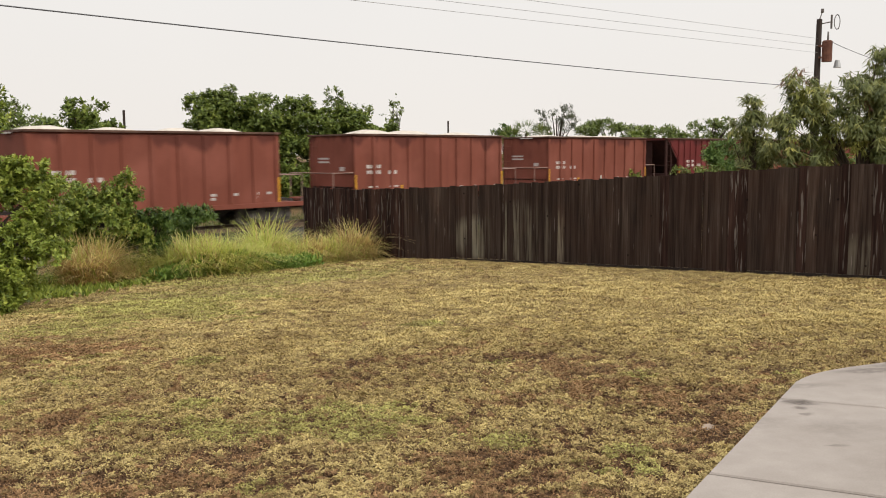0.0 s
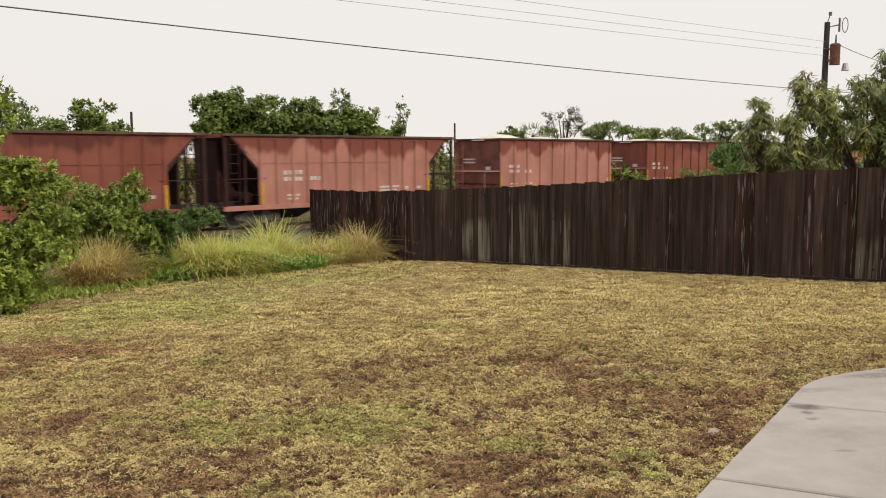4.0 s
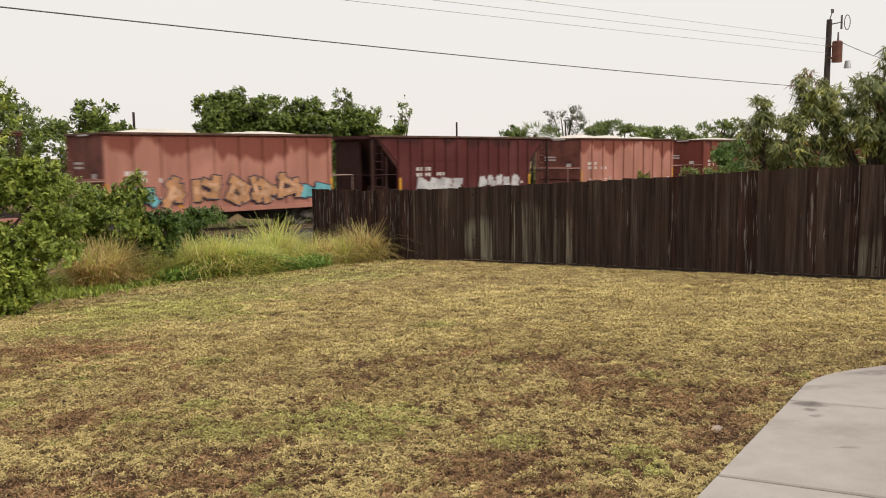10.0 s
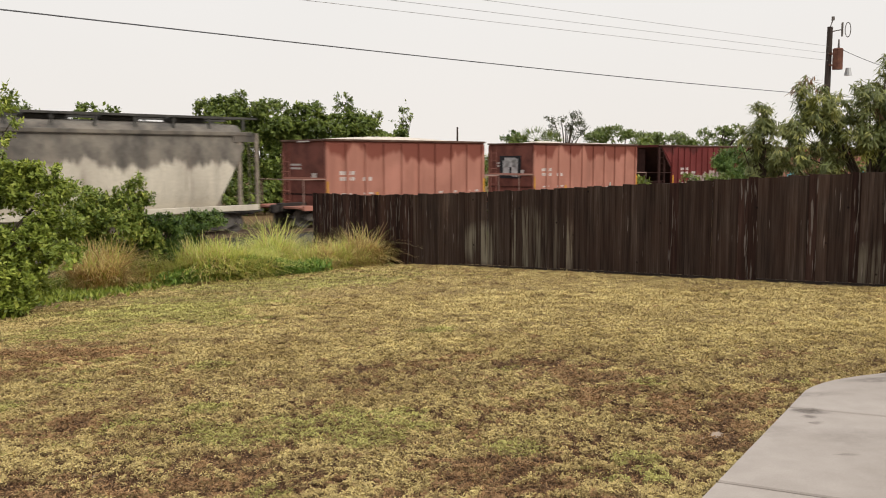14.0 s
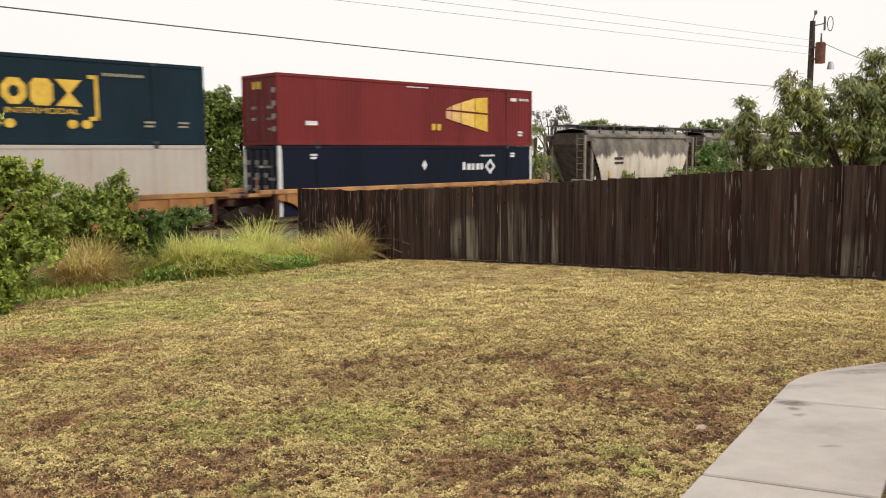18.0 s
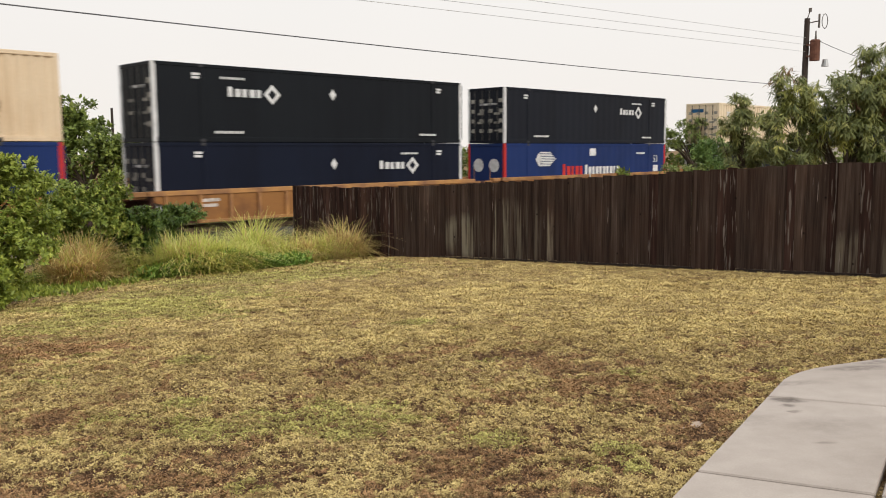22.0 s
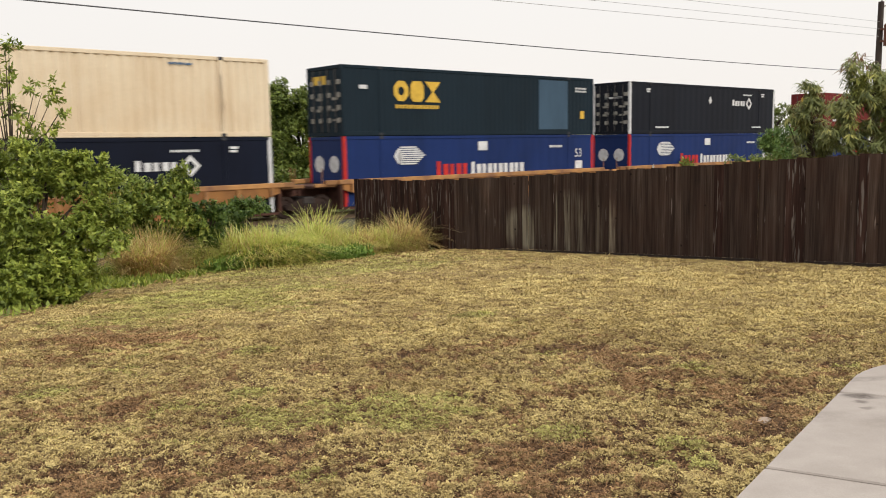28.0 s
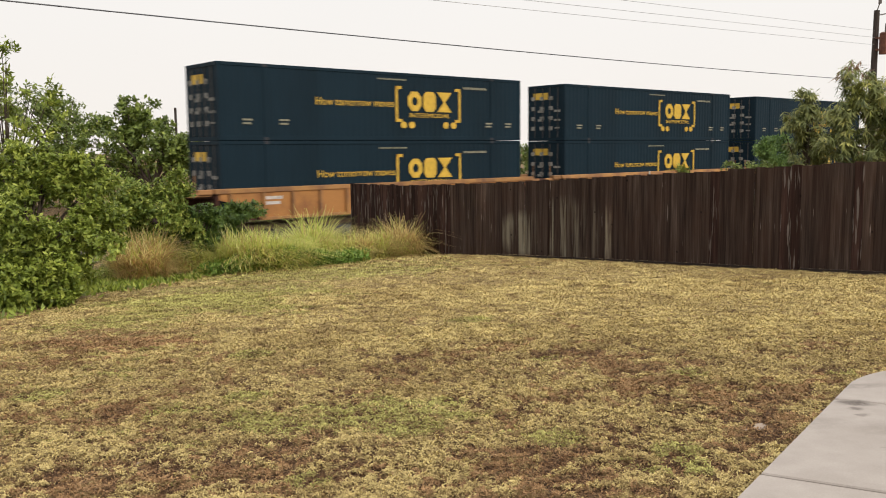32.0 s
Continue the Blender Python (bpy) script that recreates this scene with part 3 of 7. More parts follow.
rng_f = random.Random(3)
u, n_board = 0.0, 0
while u < F_LEN:
    p = F0 + FDIR * u - FOUT * fence_wave(u)
    top = fence_top(u) + rng_f.uniform(-0.018, 0.018)
    bottom = float(lawn_z(p.x, p.y)) + (0.0 if 4.5 < u < 5.35 or u > 12.0 else 0.055)
    ob = new("board", board_forms[n_board % 3 + (3 if u > 13.6 or 4.5 < u < 4.9 or rng_f.random() < 0.06 else 0)])
    ob.parent = fence
    back = 0.0 if n_board % 2 else -0.012
    p = p + FOUT * (rng_f.uniform(-0.009, 0.009) + back)
    ob.matrix_basis = pose(p.x, p.y, bottom, rng_f.uniform(-0.3, 0.3), rng_f.uniform(-0.10, 0.10), F_ANG + rng_f.uniform(-2, 2)) @ Matrix.Diagonal((1, 1, top - bottom, 1))
    u += 0.1775 + rng_f.uniform(-0.002, 0.002)
    n_board += 1
# posts and rails behind, and the dark kickboards along the ground
u = 0.0
while u < F_LEN:
    a, b2 = u, min(u + 2.44, F_LEN)
    pa, pb = F0 + FDIR * a - FOUT * (fence_wave(a) + 0.062), F0 + FDIR * b2 - FOUT * (fence_wave(b2) + 0.062)
    za, zb = float(lawn_z(pa.x, pa.y)), float(lawn_z(pb.x, pb.y))
    ta, tb = fence_top(a), fence_top(b2)
    for k in (0.12, 0.5, 0.9):
        sh = Shape()
        qa, qb = pa + Vector((0, 0, za + (ta - za) * k)), pb + Vector((0, 0, zb + (tb - zb) * k))
        o = -FOUT * 0.04
        up = Vector((0, 0, 0.045))
        sh.add([qa - up, qb - up, qb + up, qa + up, qa - up + o, qb - up + o, qb + up + o, qa + up + o], [(0, 1, 2, 3), (7, 6, 5, 4), (0, 4, 5, 1), (1, 5, 6, 2), (2, 6, 7, 3), (3, 7, 4, 0)])
        part("rail", sh, FENCE_WOOD, fence)
    sh = Shape()
    q = pa - FOUT * 0.09
    sh.box(q.x - 0.045, q.x + 0.045, q.y - 0.045, q.y + 0.045, za - 0.1, ta - 0.04, 0.006)
    part("post", sh, FENCE_WOOD, fence)
    o = FOUT * 0.02
    cuts = [(a, b2)]
    if a < 4.5 < b2:
        cuts = [(a, 4.5)]
    elif a < 5.35 < b2:
        cuts = [(5.35, b2)]
    sh = Shape()
    for ka, kb in cuts:
        if kb > 12.3:
            continue
        fa, fb = (F0 + FDIR * k - FOUT * (fence_wave(k) - 0.018) for k in (ka, kb))
        q = [Vector((v.x, v.y, float(lawn_z(v.x, v.y)) + dz)) for v in (fa, fb) for dz in (-0.12, 0.055)]
        sh.add([q[0], q[2], q[3], q[1]] + [v + o for v in (q[0], q[2], q[3], q[1])], [(3, 2, 1, 0), (4, 5, 6, 7), (0, 1, 5, 4), (1, 2, 6, 5), (2, 3, 7, 6), (3, 0, 4, 7)])
    if not sh.v:
        u += 2.44
        continue
    # dark brown board, the shadow at the fence foot included in its colour
    part("kickboard", sh, surface("shaded_kickboard", (0.034, 0.024, 0.019), 0.9, 0, 0.3), fence)
    u += 2.44

# a bare pale sliver of wood stands up behind one board
p = F0 + FDIR * 7.72 - FOUT * (fence_wave(7.72) + 0.02)
tip = part("splinter", Shape().prism([(-0.02, 0.0), (0.02, 0.0), (0.016, 0.62), (-0.012, 0.64)], -0.008, 0.008), surface("bare_pale_wood", (0.62, 0.58, 0.52), 0.8, 0, 0.2), fence, "pale bare splinter of wood")
tip.matrix_basis = pose(p.x, p.y, fence_top(7.72) - 0.56, 0, 0, F_ANG)

# ballast bed, sleepers near the gap, rails
ballast_mat = surface("ballast_stone", (0.11, 0.098, 0.09), 0.95, 0, 0.5, 0.8, 28, 1.0, amount=0.6)
sh = Shape()
sh.add([(x, y, z) for x in (-900, 900) for y, z in ((-3.6, -1.80), (-1.75, -1.44), (1.75, -1.44), (3.6, -1.80))], [(0, 4, 5, 1), (1, 5, 6, 2), (2, 6, 7, 3)])
ballast = new("ballast_bed", sh.mesh("ballast_bed", ballast_mat))
ballast.matrix_basis = on_track(0, RAIL_N)
tagged(ballast, "grey crushed-stone bed of the railway line", "ballast", kind="structure")
track = thing("railway_track", "pair of worn steel rails on wooden sleepers in crushed stone", "railway track", kind="structure", m=on_track(0, RAIL_N))
steel = surface("worn_rail_steel", (0.23, 0.16, 0.12), 0.5, 0.7, 0.3)
sleeper_wood = surface("creosoted_sleeper", (0.045, 0.035, 0.03), 0.9, 0, 0.4)
for side in (-0.75, 0.75):
    sh = Shape()
    sh.box(-900, 900, side - 0.036, side + 0.036, RAIL_Z - 0.04, RAIL_Z)
    sh.box(-900, 900, side - 0.01, side + 0.01, RAIL_Z - 0.14, RAIL_Z - 0.04)
    sh.box(-900, 900, side - 0.07, side + 0.07, RAIL_Z - 0.165, RAIL_Z - 0.14)
    part("rail", sh, steel, track)
sl = Shape().box(-0.115, 0.115, -1.3, 1.3, -1.56, RAIL_Z - 0.165, 0.01).mesh("sleeper", sleeper_wood)
for i in range(120):
    ob = new("sleeper", sl)
    ob.parent = track
    ob.matrix_basis = pose(-5 + i * 0.54, rng_f.uniform(-0.03, 0.03), 0)

# ---- the train ----
SPEED = 19.0


def run_of(s0):
    """Rows of a thing on the train whose centre stands at s0 along the track at the start: it speeds up a little half-way."""
    return [(t, on_track(s0 + SPEED * t + 0.15 * max(0.0, t - 16), RAIL_N, RAIL_Z)) for t in (0.0, 8.0, 15.0, 17.0, 24.0, 32.0)]


MOVING = []                       # (thing, place along the track at the start)

grime = surface("running_gear_grime", (0.06, 0.05, 0.045), 0.85, 0.1, 0.4, 4, 40, 0.3)
gear_grey = surface("dusty_truck_casting", (0.17, 0.15, 0.135), 0.8, 0.1, 0.4, 4, 40, 0.3)
tread = surface("bright_wheel_tread", (0.22, 0.20, 0.19), 0.4, 0.8, 0.2)
black_steel = surface("black_sooty_steel", (0.022, 0.018, 0.016), 0.85, 0, 0.4)
white_paint = surface("stencil_white", (0.62, 0.56, 0.52), 0.7, 0, 0.3, 6, 60, 0.0)
yellow_paint = surface("safety_yellow", (0.62, 0.30, 0.03), 0.65, 0, 0.25, 5, 50, 0.0)
rim_rust = surface("rusty_rim", (0.085, 0.045, 0.033), 0.85, 0, 0.35, 2, 30, 0.2, dark=(0.16, 0.095, 0.07))
stone_load = surface("crushed_limestone_load", (0.66, 0.58, 0.49), 0.95, 0, 0.2, 2, 30, 0.8)


def wheel_mesh():
    sh = Shape()
    seg = 20
    prof = ((0.0, -0.07), (0.10, -0.07), (0.13, -0.03), (0.30, -0.02), (0.34, -0.065), (0.42, -0.065), (0.43, 0.03), (0.455, 0.045), (0.455, 0.06), (0.0, 0.06))
    vs, fs = [], []
    for i in range(seg):
        a = 2 * math.pi * i / seg
        vs += [(r * math.cos(a), y, r * math.sin(a)) for r, y in prof]
    k = len(prof)
    for i in range(seg):
        j = (i + 1) % seg
        fs += [(i * k + q, i * k + q + 1, j * k + q + 1, j * k + q) for q in range(k - 1)]
    return sh.add(vs, fs)


WHEEL = wheel_mesh().mesh("wheel", gear_grey)
RUSTY_WHEEL = wheel_mesh().mesh("wheel", surface("rusty_truck_casting", (0.055, 0.034, 0.027), 0.88, 0.1, 0.4, 4, 40, 0.3))


def truck_meshes(gear_grey=gear_grey):
    side = Shape()
    side.prism([(-1.05, 0.50), (-0.95, 0.36), (-0.62, 0.34), (-0.36, 0.22), (0.36, 0.22), (0.62, 0.34), (0.95, 0.36), (1.05, 0.50), (0.98, 0.60), (0.60, 0.66), (0.34, 0.80), (-0.34, 0.80), (-0.60, 0.66), (-0.98, 0.60)], -1.12, -0.99)
    for q in (-0.16, 0.0, 0.16):
        side.rod((q, -1.15, 0.30), (q, -1.15, 0.56), 0.06, 8)
    for q in (-0.86, 0.86):
        side.rod((q, -1.17, 0.46), (q, -0.98, 0.46), 0.11, 10)
    far = Shape().prism([(-1.05, 0.50), (-0.95, 0.36), (-0.36, 0.22), (0.36, 0.22), (0.95, 0.36), (1.05, 0.50), (0.60, 0.66), (0.34, 0.80), (-0.34, 0.80), (-0.60, 0.66)], 0.99, 1.12)
    bolster = Shape().box(-0.2, 0.2, -1.2, 1.2, 0.58, 0.86, 0.03)
    for q in (-0.86, 0.86):
        bolster.rod((q, -0.8, 0.46), (q, 0.8, 0.46), 0.07, 8)
    return side.mesh("side_frame", gear_grey), far.mesh("side_frame", gear_grey), bolster.mesh("bolster", grime)


TRUCK = truck_meshes()


def truck(parent, x, form=None):
    """A two-axle truck under a car at x along it."""
    form = form or TRUCK
    t = part("truck", form[2], None, parent)
    t.matrix_basis = pose(x, 0, 0)
    part("side_frame", form[0], None, t)
    part("side_frame", form[1], None, t)
    for q in (-0.86, 0.86):
        for y, turn in ((-0.75, 0), (0.75, 180)):
            w = part("wheel", WHEEL if form is TRUCK else RUSTY_WHEEL, None, t)
            w.matrix_basis = pose(q, y, 0.455, 0, 0, turn)


def bars(parent, x, z, w, rows, y, mat=None, h=0.09, gap=0.05, name="stencil", split=False):
    """Writing too small to read: plain bars on the side."""
    sh = Shape()
    for r in range(rows):
        zz = z - r * (h + gap)
        if split:
            k = max(2, int(w / (h * 1.2)))
            for i in range(k):
                a = x + w * i / k
                sh.box(a, a + w / k * 0.72, y - 0.005, y + 0.004, zz - h, zz)
        else:
            sh.box(x, x + w * (1 - 0.12 * (r % 2)), y - 0.005, y + 0.004, zz - h, zz)
    return tagged(part(name, sh, mat or white_paint, parent), kind="stuff" if split or rows > 1 else "")


def spray(parent, x0, x1, z0, z1, y, fill, edge, seed, letters=6, back=None, slant=0.15, shine=None):
    """Sprayed graffiti that cannot be read: a row of crooked thick strokes with a rim, flat on the side."""
    r = random.Random(seed)
    if back:
        sh = Shape()
        k = 26
        out = []
        for i in range(k):
            a = 2 * math.pi * i / k
            out.append(((x0 + x1) / 2 + (x1 - x0) * 0.55 * math.copysign(abs(math.cos(a)) ** 0.5, math.cos(a)) * r.uniform(0.95, 1.05), (z0 + z1) / 2 + (z1 - z0) * 0.62 * math.copysign(abs(math.sin(a)) ** 0.5, math.sin(a)) * r.uniform(0.9, 1.08)))
        sh.prism(out, y - 0.003, y + 0.003)
        part("graffiti_cloud", sh, back, parent)
    w, tall = (x1 - x0) / letters, z1 - z0
    rim, body, tint = Shape(), Shape(), Shape()
    layer = 0
    for i in range(letters):
        lift, lean, grow = r.uniform(-0.07, 0.07) * tall, slant * r.uniform(0.2, 1.3), r.uniform(0.86, 1.08)
        bent = [(r.uniform(-0.1, 0.3), r.uniform(0.0, 0.3), r.uniform(-0.1, 0.5), r.uniform(0.7, 1.05)), (r.uniform(0.0, 0.4), r.uniform(0.7, 1.0), r.uniform(0.7, 1.2), r.uniform(0.4, 1.0)), (r.uniform(0.5, 1.0), r.uniform(0.5, 0.9), r.uniform(0.6, 1.1), r.uniform(0.0, 0.3)), (r.uniform(0.0, 0.3), r.uniform(0.1, 0.5), r.uniform(0.6, 1.1), r.uniform(0.0, 0.5))]
        for xa, za, xb, zb in bent:
            ends = []
            for fx, fz in ((xa, za), (xb, zb)):
                zz = z0 + lift + tall * (0.12 + 0.76 * fz) * grow
                ends.append((x0 + w * (i + 0.16 + 0.68 * fx) + lean * (zz - z0) + r.uniform(-0.05, 0.05), zz))
            (ax, az), (bx, bz) = ends
            long = max(0.05, math.hypot(bx - ax, bz - az))
            ux, uz = (bx - ax) / long, (bz - az) / long
            thick = min(0.14, 0.17 * w) * r.uniform(0.8, 1.25)
            layer += 1
            for shp, more, dy in ((rim, 0.04, 0.006), (body, 0.0, 0.012 + 0.0003 * layer), (tint, -0.55 * thick, 0.022 + 0.0003 * layer)):
                t, e = thick + more, thick * 0.8 + more
                if shp is tint:
                    e = -0.25 * long
                pts = [(ax - ux * e - uz * t, az - uz * e + ux * t), (ax - ux * e + uz * t, az - uz * e - ux * t), (bx + ux * e + uz * t * 1.15, bz + uz * e - ux * t * 1.15), (bx + ux * e - uz * t * 0.9, bz + uz * e + ux * t * 0.9)]
                shp.prism(pts, y - dy - (0.0003 * layer if shp is rim else 0), y + 0.003)
    tagged(part("graffiti_shade", tint, shine or fill, parent), kind="stuff")
    tagged(part("graffiti_outline", rim, edge, parent), kind="stuff")
    tagged(part("graffiti", body, fill, parent), kind="stuff")


def couplers(car, half, z=0.84):
    for sgn in (-1, 1):
        sh = Shape().box(min(sgn * (half - 0.3), sgn * (half + 0.33)), max(sgn * (half - 0.3), sgn * (half + 0.33)), -0.11, 0.11, z - 0.13, z + 0.13, 0.03)
        sh.box(min(sgn * (half + 0.2), sgn * (half + 0.46)), max(sgn * (half + 0.2), sgn * (half + 0.46)), -0.17, 0.15, z - 0.17, z + 0.17, 0.05)
        part("coupler", sh, grime, car)


def heap(car, x0, x1, z, seed, humps=3, height=0.34, width=1.35):
    """Heaped load showing over the rim in a row of humps."""
    r = random.Random(seed)
    nx, ny = 64, 12
    cs = [(x0 + (x1 - x0) * (i + 0.5) / humps + r.uniform(-0.4, 0.4), r.uniform(0.7, 1.1) * height, (x1 - x0) / humps * r.uniform(0.40, 0.52)) for i in range(humps)]
    sh = Shape()
    vs, fs = [], []
    for i in range(nx + 1):
        for j in range(ny + 1):
            x, y = x0 + (x1 - x0) * i / nx, -width + 2 * width * j / ny
            h = max(max(0.0, hh * (1 - ((x - c) / wd) ** 2)) for c, hh, wd in cs)
            e = max(0.0, 1 - (abs(y) / width) ** 2.5)
            vs.append((x, y, z - 0.12 + (h + 0.10) * e + 0.025 * noise.noise(Vector((x * 3 + seed, y * 3, 0)))))
    for i in range(nx):
        for j in range(ny):
            fs.append((i * (ny + 1) + j, (i + 1) * (ny + 1) + j, (i + 1) * (ny + 1) + j + 1, i * (ny + 1) + j + 1))
    part("stone_load", sh.add(vs, fs), stone_load, car, "heaped pale crushed stone", smooth=True)


RED = dict(
    red=((0.18, 0.048, 0.033), (0.085, 0.026, 0.020)),
    brown=((0.215, 0.066, 0.043), (0.12, 0.037, 0.026)),
    pink=((0.40, 0.175, 0.128), (0.20, 0.062, 0.043)),
    dark=((0.095, 0.022, 0.020), (0.05, 0.015, 0.013)),
    crimson=((0.150, 0.026, 0.024), (0.08, 0.018, 0.016)),
)


def paint_of(tone, seed):
    base, rust = RED[tone]
    drip = {"pink": 4.35}.get(tone, 4.75)
    return car_paint("%s_car_paint_%d" % (tone, seed % 3), base, rust, drip, seed % 3)


TOP, SILL = 3.70, 0.95            # rim and sill of the red cars over the rail


def box_hopper(front, tone, seed, load=3, label=None, low_marks=False):
    """Open hopper car with upright ends: ribbed sides, end platforms, handrails."""
    paint = paint_of(tone, seed)
    r = random.Random(seed)
    car = thing("hopper_car", label or "%s open hopper car with ribbed steel sides and worn paint" % {"red": "dull red", "brown": "brown-red", "pink": "faded pink-red", "dark": "dark maroon", "crimson": "deep red"}[tone], "freight car", "hopper cars of the train")
    half, wid = 4.80, 1.56
    end_paint = paint if tone != "pink" else surface("rusted_end_paint", (0.20, 0.070, 0.052), 0.8, 0, 0.35, 1.5, 25, 0.1)
    for sgn in (-1, 1):
        y = sgn * wid
        part("side", Shape().box(-half, half, min(y, y - sgn * 0.05), max(y, y - sgn * 0.05), SILL, TOP), paint, car)
        for i in range(10):
            x = -half + 0.10 + i * (2 * half - 0.2) / 9
            w = 0.09
            yo = y + sgn * 0.075
            sh = Shape()
            a, b = (yo, y) if sgn < 0 else (y, yo)
            sh.box(x - w, x + w, a, b, SILL + 0.02, TOP - 0.12, 0.02)
            part("rib", sh, paint, car)
        sh = Shape().box(-half - 0.03, half + 0.03, min(y + sgn * 0.11, y - sgn * 0.06), max(y + sgn * 0.11, y - sgn * 0.06), TOP - 0.055, TOP + 0.03, 0.012)
        part("top_rail", sh, rim_rust, car, "rust-brown rim")
        sh = Shape().box(-half - 1.15, half + 1.15, min(y + sgn * 0.09, y - sgn * 0.08), max(y + sgn * 0.09, y - sgn * 0.08), SILL - 0.17, SILL + 0.02, 0.015)
        part("side_sill", sh, paint, car)
    for sgn in (-1, 1):
        x = sgn * half
        part("end_wall", Shape().box(min(x, x - sgn * 0.05), max(x, x - sgn * 0.05), -wid + 0.002, wid - 0.002, SILL - 0.05, TOP), end_paint, car)
        part("end_rail", Shape().box(min(x + sgn * 0.09, x), max(x + sgn * 0.09, x), -wid, wid, TOP - 0.055, TOP + 0.02, 0.012), rim_rust, car)
        part("end_band", Shape().box(min(x + sgn * 0.05, x), max(x + sgn * 0.05, x), -wid + 0.05, wid - 0.05, 2.02, 2.12, 0.01), paint, car)
        part("end_platform", Shape().box(min(x, x + sgn * 1.2), max(x, x + sgn * 1.2), -wid, wid, SILL - 0.10, SILL - 0.02), paint, car)
        rail = Shape()
        xe = x + sgn * 1.1
        rail.rod((xe, -wid, 2.05), (xe, wid, 2.05), 0.022, 6)
        rail.rod((x, -wid, 2.05), (xe, -wid, 2.05), 0.022, 6)
        rail.rod((xe, -wid, SILL), (xe, -wid, 2.05), 0.022, 6)
        rail.rod((xe, wid, SILL), (xe, wid, 2.05), 0.022, 6)
        part("handrail", rail, surface("pale_handrail", (0.34, 0.22, 0.18), 0.7), car)
        lad = Shape()
        for q in range(6):
            lad.rod((x + sgn * 0.07, 0.95, 1.1 + q * 0.42), (x + sgn * 0.07, 1.35, 1.1 + q * 0.42), 0.014, 6)
        for yy in (0.95, 1.35):
            lad.rod((x + sgn * 0.07, yy, 1.0), (x + sgn * 0.07, yy, TOP - 0.1), 0.018, 6)
        part("ladder", lad, paint, car)
        truck(car, sgn * 4.55)
    part("floor", Shape().box(-half, half, -wid + 0.05, wid - 0.05, 1.35, 1.43), grime, car)
    part("centre_sill", Shape().box(-half - 1.3, half + 1.3, -0.22, 0.22, 0.72, 1.05), grime, car)
    for q in (-2.2, 0.0, 2.2):
        sh = Shape()
        sh.add([(q - 1.0, -1.3, 0.95), (q + 1.0, -1.3, 0.95), (q + 1.0, 1.3, 0.95), (q - 1.0, 1.3, 0.95), (q - 0.35, -0.5, 0.32), (q + 0.35, -0.5, 0.32), (q + 0.35, 0.5, 0.32), (q - 0.35, 0.5, 0.32)], [(0, 1, 5, 4), (1, 2, 6, 5), (2, 3, 7, 6), (3, 0, 4, 7), (4, 5, 6, 7)])
        part("hopper_chute", sh, grime, car)
    couplers(car, half + 1.2)
    if load:
        heap(car, -half + 0.3, half - 0.3, TOP, seed, load, 0.17 + 0.045 * (seed % 3))
    y = -wid - 0.006
    bars(car, -half + 0.75, 2.38, 0.85, 2, y, h=0.15, gap=0.10, split=True)
    bars(car, -half + 2.0, 2.12, 0.55, 1, y, h=0.16, split=True)
    bars(car, -half + 0.85, 1.45, 0.5, 2, y, h=0.07, gap=0.08)
    bars(car, -half + 2.05, 1.45, 0.5, 2, y, h=0.07, gap=0.08)
    for q in (1.75, 2.7, 3.6, 4.2):
        bars(car, q, 1.30 + 0.1 * (seed % 2), 0.22, 1 + int(q) % 2, y, h=0.10)
    if low_marks:
        for q in (-4.45, -2.15, -1.05, 0.05, 1.2):
            part("yellow_stripe", Shape().box(q, q + 0.55, -wid - 0.104, -wid - 0.092, SILL - 0.13, SILL + 0.0), yellow_paint, car)
            part("white_stripe", Shape().box(q + 0.05, q + 0.5, -wid - 0.012, -wid, SILL + 0.05, SILL + 0.16), white_paint, car)
    else:
        stripe = Shape().box(-half + 0.02, -half + 0.11, -wid - 0.090, -wid - 0.077, SILL + 0.03, SILL + 1.02)
        part("yellow_stripe", stripe, yellow_paint, car)
        part("yellow_stripe", Shape().box(-half + 2.72, -half + 2.86, -wid - 0.012, -wid, SILL + 0.05, SILL + 0.5), yellow_paint, car)
        part("yellow_stripe", Shape().box(half - 0.12, half - 0.02, -wid - 0.090, -wid - 0.077, SILL + 0.03, SILL + 1.0), yellow_paint, car)
    sh = Shape()
    for q in range(2):
        sh.box(-half - 0.006, -half - 0.001, 0.15, 0.95, 2.62 - q * 0.16, 2.70 - q * 0.16)
    sh.box(-half - 0.006, -half - 0.001, -0.95, -0.6, 2.05, 2.3)
    tagged(part("end_stencil", sh, white_paint, car), kind="stuff")
    if r.random() < 0.7:
        bars(car, 0, 0, 0.9, 1, 0, h=0.06).matrix_basis = pose(-half - 0.092, -0.6, TOP - 0.03, 0, 0, 90)
    MOVING.append((car, front - half))
    return car


